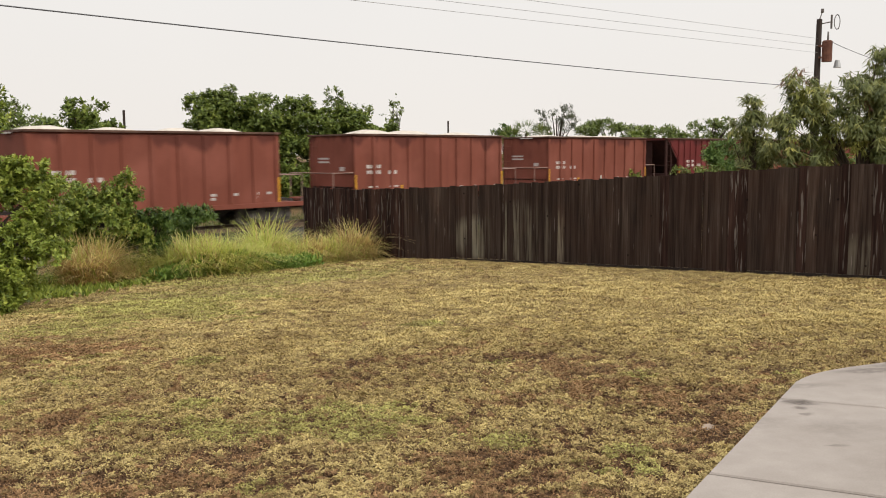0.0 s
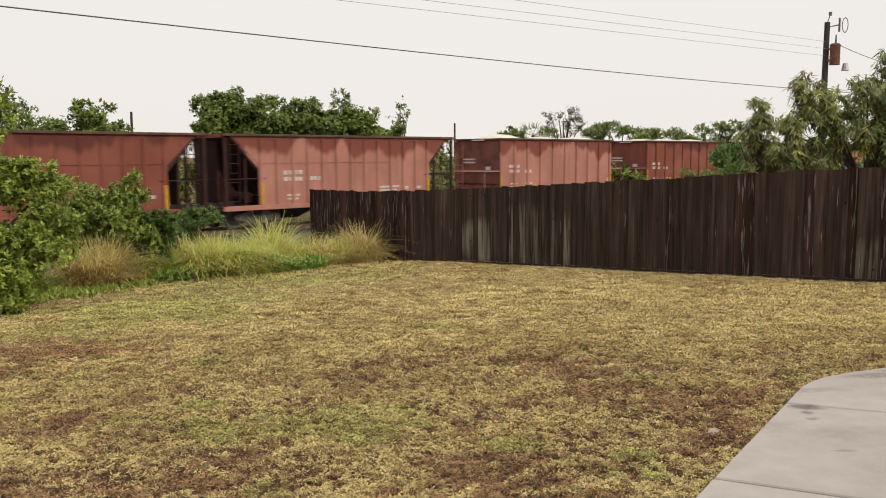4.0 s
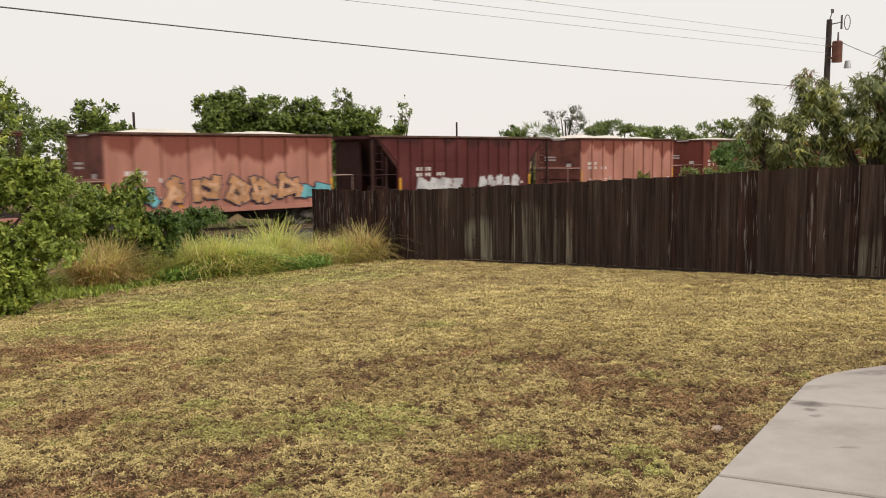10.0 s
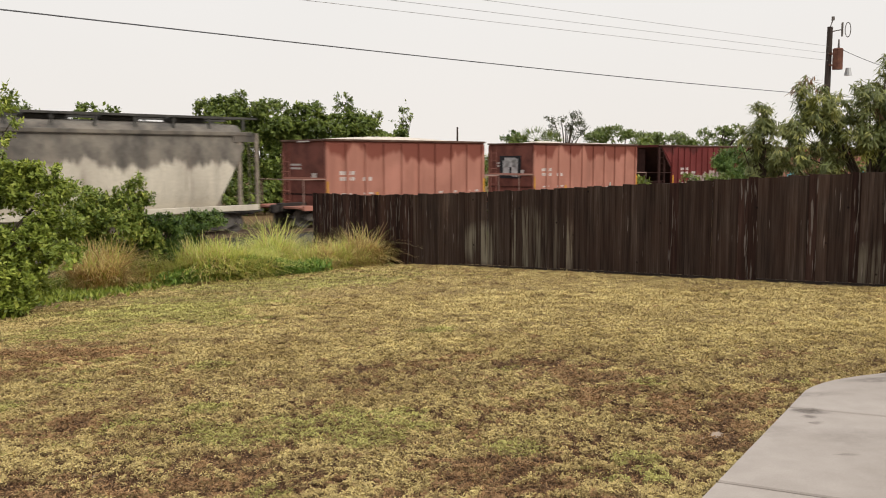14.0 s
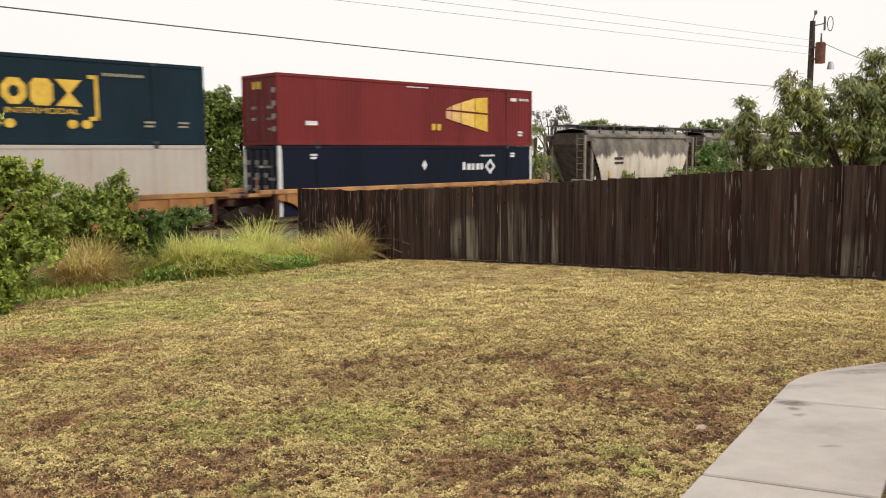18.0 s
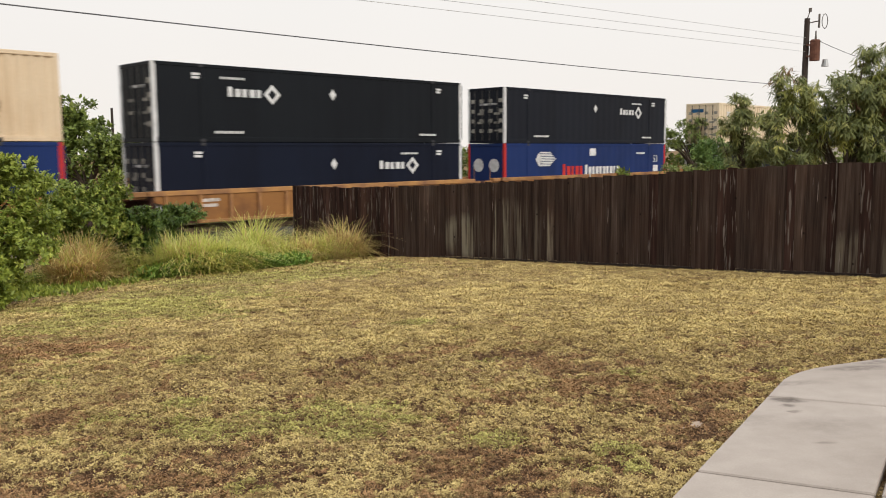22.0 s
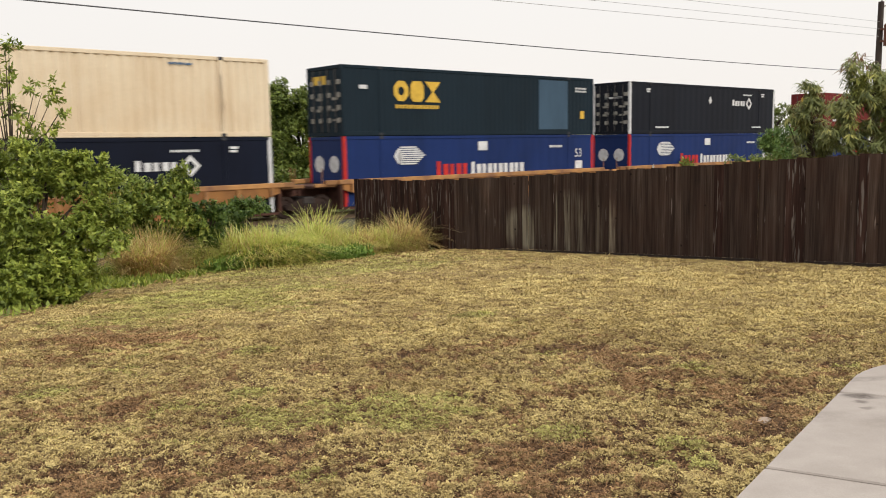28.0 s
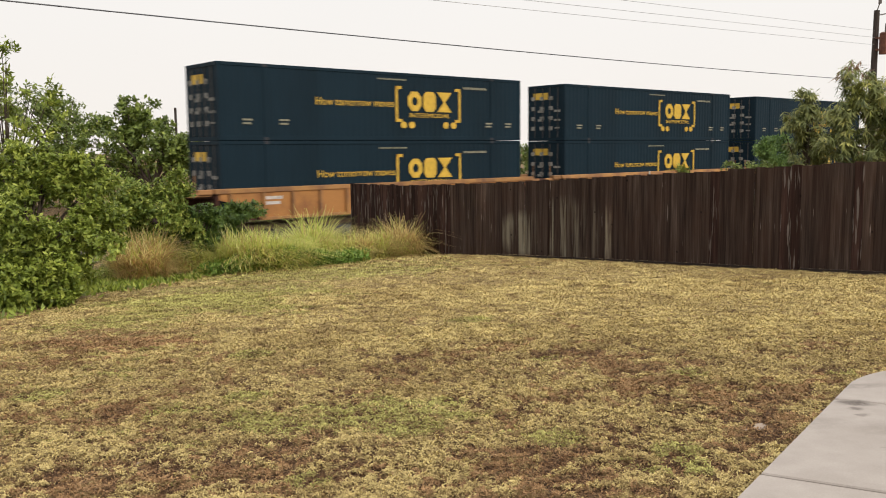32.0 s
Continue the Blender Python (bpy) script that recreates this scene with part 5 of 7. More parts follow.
def container(kind):
    """One container of a kind, built once; later ones are copies."""
    base, dark, label = KINDS[kind]
    paint = cpaint(kind + "_container_paint", base, 0.5 if kind in ("blue", "navy", "black", "ink") else 0.62, dark, 0.4)
    if kind in ("cream", "sand", "grey"):
        paint = stained_paint(kind + "_stained_paint", base)
    box = thing("shipping_container", label, "container", "containers on the train")
    h, w = CL / 2, CW / 2
    ribbed = kind in ("cream", "sand", "red", "grey", "teal", "slate")
    pitch, depth = {"cream": (0.36, 0.05), "sand": (0.36, 0.05), "red": (0.25, 0.024), "grey": (0.4, 0.012), "teal": (0.30, 0.012), "slate": (0.30, 0.012)}.get(kind, (0.6, 0.004))
    for sgn in (-1, 1):
        part("side", corrugated(h - 0.12, sgn * (w - 0.02), sgn, 0.17, CH - 0.12, pitch, depth), paint, box)
        part("bottom_rail", Shape().box(-h + 0.1, h - 0.1, sgn * w - 0.05, sgn * w + 0.05 if sgn < 0 else sgn * w, 0.0, 0.18) if sgn > 0 else Shape().box(-h + 0.1, h - 0.1, -w, -w + 0.08, 0.0, 0.18, 0.012), paint, box)
        part("top_rail", Shape().box(-h + 0.1, h - 0.1, min(sgn * w, sgn * (w - 0.08)), max(sgn * w, sgn * (w - 0.08)), CH - 0.13, CH, 0.012), paint, box)
    part("roof", Shape().box(-h + 0.02, h - 0.02, -w + 0.06, w - 0.06, CH - 0.06, CH - 0.02), paint, box)
    part("floor", Shape().box(-h + 0.02, h - 0.02, -w + 0.06, w - 0.06, 0.10, 0.16), cast, box)
    if kind in ("navy", "black", "ink"):
        pm, plab = palemark, "white end post"
    elif kind == "blue":
        pm, plab = redmark, "red end post"
    else:
        pm, plab = paint, ""
    for e in (-1, 1):
        for sgn in (-1, 1):
            x = e * h
            part("end_post", Shape().box(min(x, x - e * 0.16), max(x, x - e * 0.16), min(sgn * w, sgn * (w - 0.13)), max(sgn * w, sgn * (w - 0.13)), 0.0, CH, 0.012), pm, box, plab)
            xs = e * (h - 1.98)
            part("lifting_post", Shape().box(xs - 0.09, xs + 0.09, min(sgn * (w - 0.03), sgn * (w + 0.004)), max(sgn * (w - 0.03), sgn * (w + 0.004)), 0.0, CH, 0.01), paint, box)
            for z in (0.0, CH - 0.12):
                part("corner_casting", Shape().box(xs - 0.10, xs + 0.10, min(sgn * (w - 0.1), sgn * (w + 0.012)), max(sgn * (w - 0.1), sgn * (w + 0.012)), z, z + 0.12, 0.012), cast, box)
        part("end_header", Shape().box(min(e * h, e * (h - 0.12)), max(e * h, e * (h - 0.12)), -w + 0.1, w - 0.1, CH - 0.14, CH, 0.01), paint, box)
        part("end_sill", Shape().box(min(e * h, e * (h - 0.12)), max(e * h, e * (h - 0.12)), -w + 0.1, w - 0.1, 0.0, 0.16, 0.01), paint, box)
    part("front_wall", Shape().box(h - 0.09, h - 0.05, -w + 0.1, w - 0.1, 0.1, CH - 0.1), paint, box)
    # the rear end: two doors with lock rods, or a plain bulkhead
    if kind in ("blue", "sand"):
        part("bulkhead", Shape().box(-h + 0.03, -h + 0.07, -w + 0.12, w - 0.12, 0.15, CH - 0.13), paint, box)
        if kind == "blue":
            for y in (-0.55, 0.55):
                sh = Shape()
                k = 12
                sh.add([(-h + 0.022, y + 0.36 * math.cos(2 * math.pi * i / k), 1.75 + 0.36 * math.sin(2 * math.pi * i / k)) for i in range(k)], [tuple(range(k))])
                part("round_mark", sh, palemark, box)
        else:
            bars(box, 0, 0, 0.55, 3, 0, navymark, 0.2, 0.1).matrix_basis = pose(-h + 0.02, 0.3, 2.5, 0, 0, -90)
            part("door_placard", Shape().box(-h + 0.018, -h + 0.028, -0.75, -0.5, 0.45, 0.85), gold, box)
    else:
        for sgn in (-1, 1):
            door = part("door", Shape().box(-h + 0.03, -h + 0.07, min(sgn * 0.01, sgn * (w - 0.14)), max(sgn * 0.01, sgn * (w - 0.14)), 0.17, CH - 0.15, 0.01), paint, box)
            for q in (0.25, 0.8):
                rod = Shape().rod((-h + 0.005, sgn * q, 0.15), (-h + 0.005, sgn * q, CH - 0.13), 0.022, 6)
                rod.box(-h - 0.02, -h + 0.03, sgn * q - 0.05, sgn * q + 0.05, 1.0, 1.12)
                part("lock_rod", rod, surface("dull_zinc", (0.10, 0.095, 0.09), 0.6, 0.3), door)
            sh = Shape()
            for q in range(3):
                sh.box(-h + 0.012, -h + 0.032, min(sgn * 0.12, sgn * 1.05), max(sgn * 0.12, sgn * 1.05), 0.50 + q * 0.72, 0.62 + q * 0.72)
            tagged(part("door_rib", sh, paint, door), kind="stuff")
        plates = Shape()
        for a, b, z0, z1 in ((-0.95, -0.55, 1.48, 1.60), (-0.95, -0.55, 1.02, 1.12), (0.2, 0.6, 1.48, 1.60), (0.2, 0.6, 1.02, 1.14), (-0.9, -0.6, 0.62, 0.70)):
            plates.box(-h + 0.010, -h + 0.029, a, b, z0, z1)
        for row in range(4):
            for a in (-1.02, -0.30, 0.32, 0.92):
                if (row * 3 + int(a * 10) + len(kind)) % 3:
                    plates.box(-h + 0.006, -h + 0.029, a - 0.13, a + 0.13, 0.55 + row * 0.52, 0.75 + row * 0.52)
        tagged(part("data_plate", plates, surface("grubby_plate", (0.34, 0.32, 0.28), 0.7, 0, 0.35, 5, 40, 0), box, "small pale data plates"), kind="stuff")
        if kind in ("teal", "slate"):
            part("door_emblem", Shape().box(-h + 0.012, -h + 0.028, -0.1, 0.9, 2.15, 2.5), gold, box)
        if kind == "cream":
            part("door_emblem", Shape().box(-h + 0.012, -h + 0.028, -0.1, 0.9, 2.25, 2.5), bluemark, box)
        if kind == "red":
            part("door_emblem", Shape().box(-h + 0.012, -h + 0.028, -0.1, 0.5, 2.3, 2.6), gold, box)
    y = -w - 0.002
    if kind == "teal":
        glyphs(box, "How tomorrow moves", -3.85, 1.43, 0.44, y, gold, squash=0.97)
        emblem_blocks(box, 0.92, 1.26, 2.6, 0.88, y, gold)
        glyphs(box, "INTERMODAL", 1.0, 1.0, 0.27, y, gold, squash=1.42)
        for e, x in ((1, 0.25), (-1, 4.06)):
            sh = Shape().box(min(x, x + e * 0.12), max(x, x + e * 0.12), y - 0.006, y + 0.004, 0.80, 2.33)
            sh.box(min(x, x + e * 0.34), max(x, x + e * 0.34), y - 0.006, y + 0.004, 2.20, 2.33)
            sh.box(min(x, x + e * 0.34), max(x, x + e * 0.34), y - 0.006, y + 0.004, 0.80, 0.93)
            part("emblem_bracket", sh, gold, box)
        for x in (0.69, 1.15, 3.15, 3.62):
            sh = Shape()
            k = 14
            sh.prism([(x + 0.17 * math.cos(2 * math.pi * i / k), 0.67 + 0.15 * math.sin(2 * math.pi * i / k)) for i in range(k)], y - 0.006, y + 0.004)
            part("emblem_wheel", sh, gold, box)
        dim = surface("dim_stencil", (0.30, 0.28, 0.20), 0.7, 0, 0.3, 6, 60, 0.0)
        bars(box, -0.69, 2.63, 1.55, 1, y, dim, 0.06, split=True)
        bars(box, 4.24, 2.43, 1.5, 1, y, dim, 0.10, split=True)
        for x in (-7.1, -5.5, 5.68, 7.0):
            bars(box, x, 0.82, 0.42, 2, y, dim, 0.07, 0.07)
    if kind == "slate":
        emblem_blocks(box, -5.4, 1.45, 2.7, 0.9, y, gold)
        bars(box, -5.3, 1.32, 2.5, 1, y, gold, 0.16, split=True)
        part("faded_panel", Shape().box(3.8, 6.0, y + 0.0, y + 0.012, 0.25, 2.70), cpaint("faded_steel_blue", (0.055, 0.095, 0.14), 0.6), box, "faded lighter blue panel")
        bars(box, 6.6, 2.4, 0.9, 2, y, palemark, 0.09, 0.06, split=True)
        part("placard", Shape().box(7.0, 7.3, y - 0.006, y + 0.004, 0.8, 1.2), gold, box)
        bars(box, -7.2, 2.1, 0.4, 1, y, palemark, 0.16)
    if kind in ("cream", "sand"):
        mk = bluemark if kind == "cream" else navymark
        emblem_blocks(box, -5.65, 1.60, 2.5, 0.92, y, mk)
        glyphs(box, "INTERMODAL", -5.55, 1.30, 0.30, y, mk, squash=1.25)
        bars(box, 4.1, 2.62, 0.9, 1, y, mk, 0.08, split=True)
        bars(box, -6.9, 2.3, 0.5, 2, y, mk if kind == "sand" else palemark, 0.14, 0.06)
        if kind == "sand":
            part("placard", Shape().box(-6.7, -6.35, y - 0.006, y + 0.004, 0.75, 1.05), gold, box)
        rust = surface("rust_run", (0.22, 0.09, 0.04), 0.8, 0, 0.4)
        sh = Shape()
        for x, z0, z1 in ((-6.2, 0.2, 1.0), (6.05, 0.2, 2.3), (-7.75, 0.2, 1.2), (6.12, 0.9, 1.3)):
            sh.prism([(x, z0), (x + 0.05, z0 + 0.02), (x + 0.07, z1), (x - 0.02, z1 - 0.1)], y - 0.002, y + 0.02)
        tagged(part("rust_streak", sh, rust, box), kind="stuff")
    if kind in ("navy", "black", "ink"):
        x = -4.98 if kind == "ink" else 2.7
        z = 1.90
        word_bars(box, x, z - 0.17, 1.62, 0.34, 5, y, palemark)
        diamond(box, x + 2.02, z - 0.02, 0.40, y, palemark, "company_emblem", True)
        diamond(box, 0.1, 2.0, 0.24, y, palemark)
        for q in (-6.5, 6.3):
            bars(box, q, 2.56, 0.35, 2, y, palemark, 0.09, 0.04)
        bars(box, x + 1.3 if kind != "ink" else -5.3, 2.47, 1.1, 1, y, palemark, 0.09, split=True)
        if kind != "navy":
            bars(box, -5.6, 0.42, 1.3, 1, y, palemark, 0.10, split=True)
            bars(box, 5.2, 0.42, 1.1, 1, y, palemark, 0.10, split=True)
        part("end_marking", Shape().box(-h + 0.012, -h + 0.03, -0.75, 0.45, 1.98, 2.08), palemark, box)
    if kind == "blue":
        word_bars(box, -3.02, 1.12, 2.02, 0.56, 5, y, redmark)
        word_bars(box, -0.88, 1.10, 3.65, 0.52, 10, y, palemark)
        sh = Shape()
        for i in range(9):
            z = 2.38 - i * 0.09
            a = abs(i - 4) * 0.12
            sh.box(-5.3 + a * 0.4, -3.7 - a, y - 0.006, y + 0.004, z, z + 0.06)
        tagged(part("striped_emblem", sh, palemark, box), kind="stuff")
        diamond(box, -5.2, 2.03, 0.36, y, palemark)
        part("placard", Shape().box(-0.42, 0.18, y - 0.006, y + 0.004, 2.2, 2.62), palemark, box)
        bars(box, 4.6, 2.38, 1.0, 1, y, palemark, 0.12, split=True)
        glyphs(box, "53", 6.55, 1.75, 0.62, y, palemark, squash=0.95)
        part("placard", Shape().box(6.6, 7.15, y - 0.006, y + 0.004, 1.15, 1.55), palemark, box)
    if kind == "red":
        # the winged yellow emblem: a flared panel cut by thin red lines
        # and fading to cream towards its narrow end
        cuts = (1.55, 1.98, 2.62, 3.62, 4.58)
        fade = (surface("emblem_cream", (0.62, 0.36, 0.20), 0.6, 0, 0.2, 3, 40, 0), surface("emblem_butter", (0.70, 0.46, 0.18), 0.6, 0, 0.2, 3, 40, 0), surface("emblem_straw", (0.74, 0.47, 0.12), 0.6, 0, 0.2, 3, 40, 0), gold)
        for i in range(4):
            xa, xb = cuts[i], cuts[i + 1] - 0.05
            def rise(x):
                return (x - 1.55) / 3.03
            up = [1.66 + 0.34 * rise(x) ** 0.5 + 0.36 * min(1, rise(x) * 1.4) + 0.05 for x in (xa, xb)]
            lo = [1.30 - 0.62 * rise(x) for x in (xa, xb)]
            mid = [1.70 - 0.12 * rise(x) for x in (xa, xb)]
            part("emblem_panel", Shape().prism([(xa, mid[0] + 0.04), (xb, mid[1] + 0.04), (xb, up[1]), (xa, up[0])], y - 0.006, y + 0.004), fade[i], box)
            part("emblem_panel", Shape().prism([(xa, lo[0]), (xb, lo[1]), (xb, mid[1] - 0.05), (xa, mid[0] - 0.05)], y - 0.006, y + 0.004), fade[i], box)
        bars(box, 0.6, 1.02, 0.7, 1, y, gold, 0.30, split=True, name="company_lettering")
        bars(box, 6.3, 2.45, 0.5, 1, y, palemark, 0.16)
        bars(box, 7.0, 2.45, 0.8, 1, y, palemark, 0.12, split=True)
        bars(box, 6.9, 0.75, 0.4, 2, y, palemark, 0.1, 0.05)
        bars(box, -6.7, 1.0, 0.6, 1, y, palemark, 0.18)
        bars(box, -1.0, 2.7, 1.4, 1, y, palemark, 0.05, split=True)
    if kind == "grey":
        bars(box, -7.0, 1.5, 0.4, 3, y, cast, 0.12, 0.06)
        for x in (-5.0, 6.1):
            part("strap_plate", Shape().box(x, x + 0.3, y - 0.02, y + 0.004, 0.1, 0.45), cast, box)
    return box


well_paint = surface("well_car_orange", (0.46, 0.235, 0.085), 0.78, 0, 0.3, 1.2, 25, 0.2, dark=(0.19, 0.095, 0.06), amount=0.55, rand=0.3)
well_dark = surface("well_car_rust", (0.10, 0.045, 0.032), 0.88, 0, 0.4, 2, 30, 0.3)
well_side = surface("well_car_faded_side", (0.38, 0.175, 0.058), 0.82, 0, 0.35, 1.0, 25, 0.2, dark=(0.19, 0.082, 0.040), amount=0.4, rand=0.3)
dark_gear = surface("rusty_truck_casting", (0.055, 0.034, 0.027), 0.88, 0.1, 0.4, 4, 40, 0.3)
DARK_TRUCK = truck_meshes(dark_gear)


def well_unit(span):
    """One unit of a well car: deep side beams with stiffeners, end decks and trucks; span is its length over the trucks."""
    car = thing("well_car", "orange-brown well car carrying two stacked containers, rusty side beams", "freight car", "well cars of the train")
    h = 8.25
    e0 = span / 2
    for sgn in (-1, 1):
        y = sgn * 1.40
        part("side_beam", Shape().prism([(-h, 1.31), (-h, 1.08), (-h + 0.7, 0.9), (-h + 1.7, 0.34), (h - 1.7, 0.34), (h - 0.7, 0.9), (h, 1.08), (h, 1.31)], y - 0.06, y + 0.06), well_side, car)
        part("top_chord", Shape().box(-h - 0.2, h + 0.2, y - 0.11, y + 0.11, 1.31, 1.49, 0.02), well_paint, car)
        part("bottom_chord", Shape().box(-h + 1.7, h - 1.7, y - 0.12, y + 0.12, 0.24, 0.36, 0.02), well_paint, car)
        for i in range(13):
            x = -h + 0.4 + i * (2 * h - 0.8) / 12 if i in (0, 12) else -h + 1.8 + (i - 1) * (2 * h - 3.6) / 10
            part("stiffener", Shape().box(x - 0.05, x + 0.05, min(y + sgn * 0.05, y + sgn * 0.20), max(y + sgn * 0.05, y + sgn * 0.20), 0.36 if 0 < i < 12 else 0.98, 1.31), well_paint, car)
        if sgn < 0:
            bars(car, -6.4, 1.15, 0.8, 2, y - 0.064, white_paint, 0.12, 0.08)
            bars(car, 3.4, 1.2, 0.7, 1, y - 0.064, white_paint, 0.16, split=True)
    part("well_floor", Shape().box(-h, h, -1.34, 1.34, 0.26, 0.34), well_dark, car)
    for e in (-1, 1):
        part("well_bulkhead", Shape().box(min(e * h, e * (h + 0.1)), max(e * h, e * (h + 0.1)), -1.40, 1.40, 0.34, 1.30), well_dark, car)
        part("end_deck", Shape().box(min(e * h, e * (e0 - 0.15)), max(e * h, e * (e0 - 0.15)), -1.15, 1.15, 1.16, 1.28, 0.02), well_dark, car)
        part("deck_edge", Shape().box(min(e * (h + 0.2), e * (e0 - 0.2)), max(e * (h + 0.2), e * (e0 - 0.2)), -1.27, -1.15, 1.22, 1.36, 0.02), well_paint, car)
        part("end_sill", Shape().box(min(e * h, e * e0), max(e * h, e * e0), -0.30, 0.30, 0.85, 1.18), well_dark, car)
        for sgn in (-1, 1):
            part("deck_bracket", Shape().box(min(e * (h + 0.2), e * (h + 0.75)), max(e * (h + 0.2), e * (h + 0.75)), sgn * 1.25 - 0.12, sgn * 1.25 + 0.12, 1.30, 1.48, 0.02), well_paint, car)
        for y in (-1.2, 1.2):
            part("grab_iron", Shape().rod((e * (e0 - 0.6), y, 1.3), (e * (e0 - 0.6), y, 2.0), 0.02, 6), well_paint, car)
    return car


# order of the train, front to rear: places of the leading edge at the start, metres along the track
box_hopper(100.2, "brown", 31, 3)
box_hopper(86.8, "red", 32, 3)
slope_hopper(74.2, "brown", 33, 2)
slope_hopper(60.9, "crimson", 34)
box_hopper(46.3, "brown", 3, 3)
box_hopper(32.95, "brown", 2, 3)
box_hopper(19.55, "brown", 1, 4)
blue_spray = surface("spray_blue", (0.05, 0.17, 0.42), 0.6, 0, 0.5, 2, 30, 0)
white_spray = surface("spray_white", (0.55, 0.53, 0.52), 0.6, 0, 0.35, 2, 30, 0)
cream_spray = surface("spray_cream", (0.62, 0.55, 0.42), 0.6, 0, 0.25, 2, 30, 0)
black_spray = surface("spray_black", (0.02, 0.02, 0.025), 0.6, 0, 0.3, 2, 30, 0)
teal_spray = surface("spray_teal", (0.16, 0.42, 0.45), 0.6, 0, 0.3, 2, 30, 0)
faded_spray = surface("spray_faded_rose", (0.27, 0.17, 0.155), 0.7, 0, 0.3, 2, 30, 0)
navy_spray = surface("spray_navy", (0.02, 0.035, 0.07), 0.6, 0, 0.3, 2, 30, 0)
sky_spray = surface("spray_sky_blue", (0.30, 0.46, 0.66), 0.6, 0, 0.3, 2, 30, 0)
peach_spray = surface("spray_peach", (0.62, 0.36, 0.22), 0.6, 0, 0.3, 2, 30, 0)
orange_spray = surface("spray_orange", (0.50, 0.25, 0.12), 0.6, 0, 0.3, 2, 30, 0)
YS = -1.56 - 0.082
c = box_hopper(6.05, "pink", 5, 4, "faded pink-red open hopper car with blue sprayed graffiti")
spray(c, -0.9, 3.6, 1.05, 2.05, YS, blue_spray, navy_spray, 11, 5, None, 0.05, sky_spray)
slope_hopper(-6.1, "dark", 6)
box_hopper(-20.75, "brown", 7, 3)
box_hopper(-34.1, "pink", 8, 3)
slope_hopper(-47.0, "pink", 9)
slope_hopper(-59.9, "brown", 10)
box_hopper(-74.4, "brown", 12, 2)
c = box_hopper(-87.85, "crimson", 13, 1, "deep red open hopper car with large white sprayed graffiti")
spray(c, -2.0, 4.4, 1.0, 1.95, YS, white_spray, black_spray, 4, 8, None, 0.10)
c = box_hopper(-101.45, "crimson", 14, 2, "deep red open hopper car with cream sprayed graffiti")
spray(c, -1.4, 2.4, 1.05, 2.15, YS, cream_spray, black_spray, 6, 4, None, 0.08)
slope_hopper(-113.8, "brown", 15, 0, 12)
c = box_hopper(-128.2, "red", 16, 1, "dull red open hopper car with two pale sprayed scrawls", True)
spray(c, -1.5, -0.4, 1.25, 1.95, YS, faded_spray, white_spray, 8, 2)
spray(c, -0.2, 1.0, 1.35, 1.85, YS, faded_spray, white_spray, 9, 3)
box_hopper(-141.55, "pink", 17, 3)
c = slope_hopper(-153.9, "dark", 18)
spray(c, -3.4, -0.6, 1.05, 1.75, YS, white_spray, faded_spray, 15, 4)
spray(c, 0.6, 3.6, 1.25, 1.9, YS, white_spray, faded_spray, 16, 5)
c = box_hopper(-168.25, "pink", 19, 2, "faded pink-red open hopper car with orange and teal sprayed graffiti")
spray(c, -4.1, -2.9, 1.1, 1.7, YS, teal_spray, navy_spray, 27, 1)
spray(c, -2.9, 3.2, 1.0, 2.25, YS, orange_spray, navy_spray, 21, 5, None, 0.12, peach_spray)
spray(c, 3.2, 4.6, 1.25, 1.75, YS, teal_spray, navy_spray, 28, 2)
c = slope_hopper(-180.4, "pink", 20)
spray(c, -1.9, 0.9, 1.05, 1.9, YS, teal_spray, navy_spray, 23, 5)
c = slope_hopper(-193.6, "pink", 22)
spray(c, -1.6, 0.0, 1.05, 1.8, YS, teal_spray, navy_spray, 24, 3)
c = slope_hopper(-207.0, "crimson", 23)
spray(c, -2.6, 4.3, 0.98, 2.05, YS, surface("spray_worn_white", (0.40, 0.31, 0.285), 0.7, 0, 0.3, 2, 30, 0), faded_spray, 25, 8)
c = box_hopper(-221.65, "pink", 24, 2)
tag = Shape().box(-4.830, -4.812, -0.75, 0.75, 1.85, 3.05)
part("end_graffiti", tag, black_spray, c, "dark sprayed patch")
sh = Shape()
for ya, yb, za, zb in ((-0.55, -0.1, 1.95, 2.9), (0.05, 0.5, 2.0, 2.8), (-0.4, 0.4, 2.45, 2.95)):
    sh.box(-4.836, -4.828, ya, yb, za, zb)
part("end_graffiti", sh, white_spray, c, "pale sprayed shapes")
box_hopper(-235.0, "pink", 25, 1)
for i in range(4):
    grey_hopper(-247.6 - i * 13.8, i + 1)

STACK = [("navy", "red", -306.1), ("grey", "teal", -325.5), ("navy", "cream", -345.0), ("blue", "black", -368.4), ("navy", "ink", -387.8), ("blue", "sand", -407.2), ("blue", "black", -430.8), ("blue", "red", -454.3), ("blue", "black", -477.9), ("blue", "slate", -497.25), ("navy", "cream", -516.75), ("teal", "teal", -540.25), ("teal", "teal", -559.7), ("teal", "teal", -579.2)]
models, well_model = {}, None
for low, high, front in STACK:
    centre = front - CL / 2
    for kind, z in ((low, 0.36), (high, 0.385 + CH)):
        if kind not in models:
            models[kind] = ob = container(kind)
        else:
            ob = copy_thing(models[kind], Matrix())
        MOVING.append((ob, (centre, z)))
    if well_model is None:
        well_model = ob = well_unit(19.4)
        for e in (-1, 1):
            truck(ob, e * 9.7, DARK_TRUCK)
    else:
        ob = copy_thing(well_model, Matrix())
    MOVING.append((ob, centre))


def motions():
    for ob, place in MOVING:
        s0, z = place if isinstance(place, tuple) else (place, 0.0)
        walk(ob, [(t, m @ pose(0, 0, z)) for t, m in run_of(s0)])

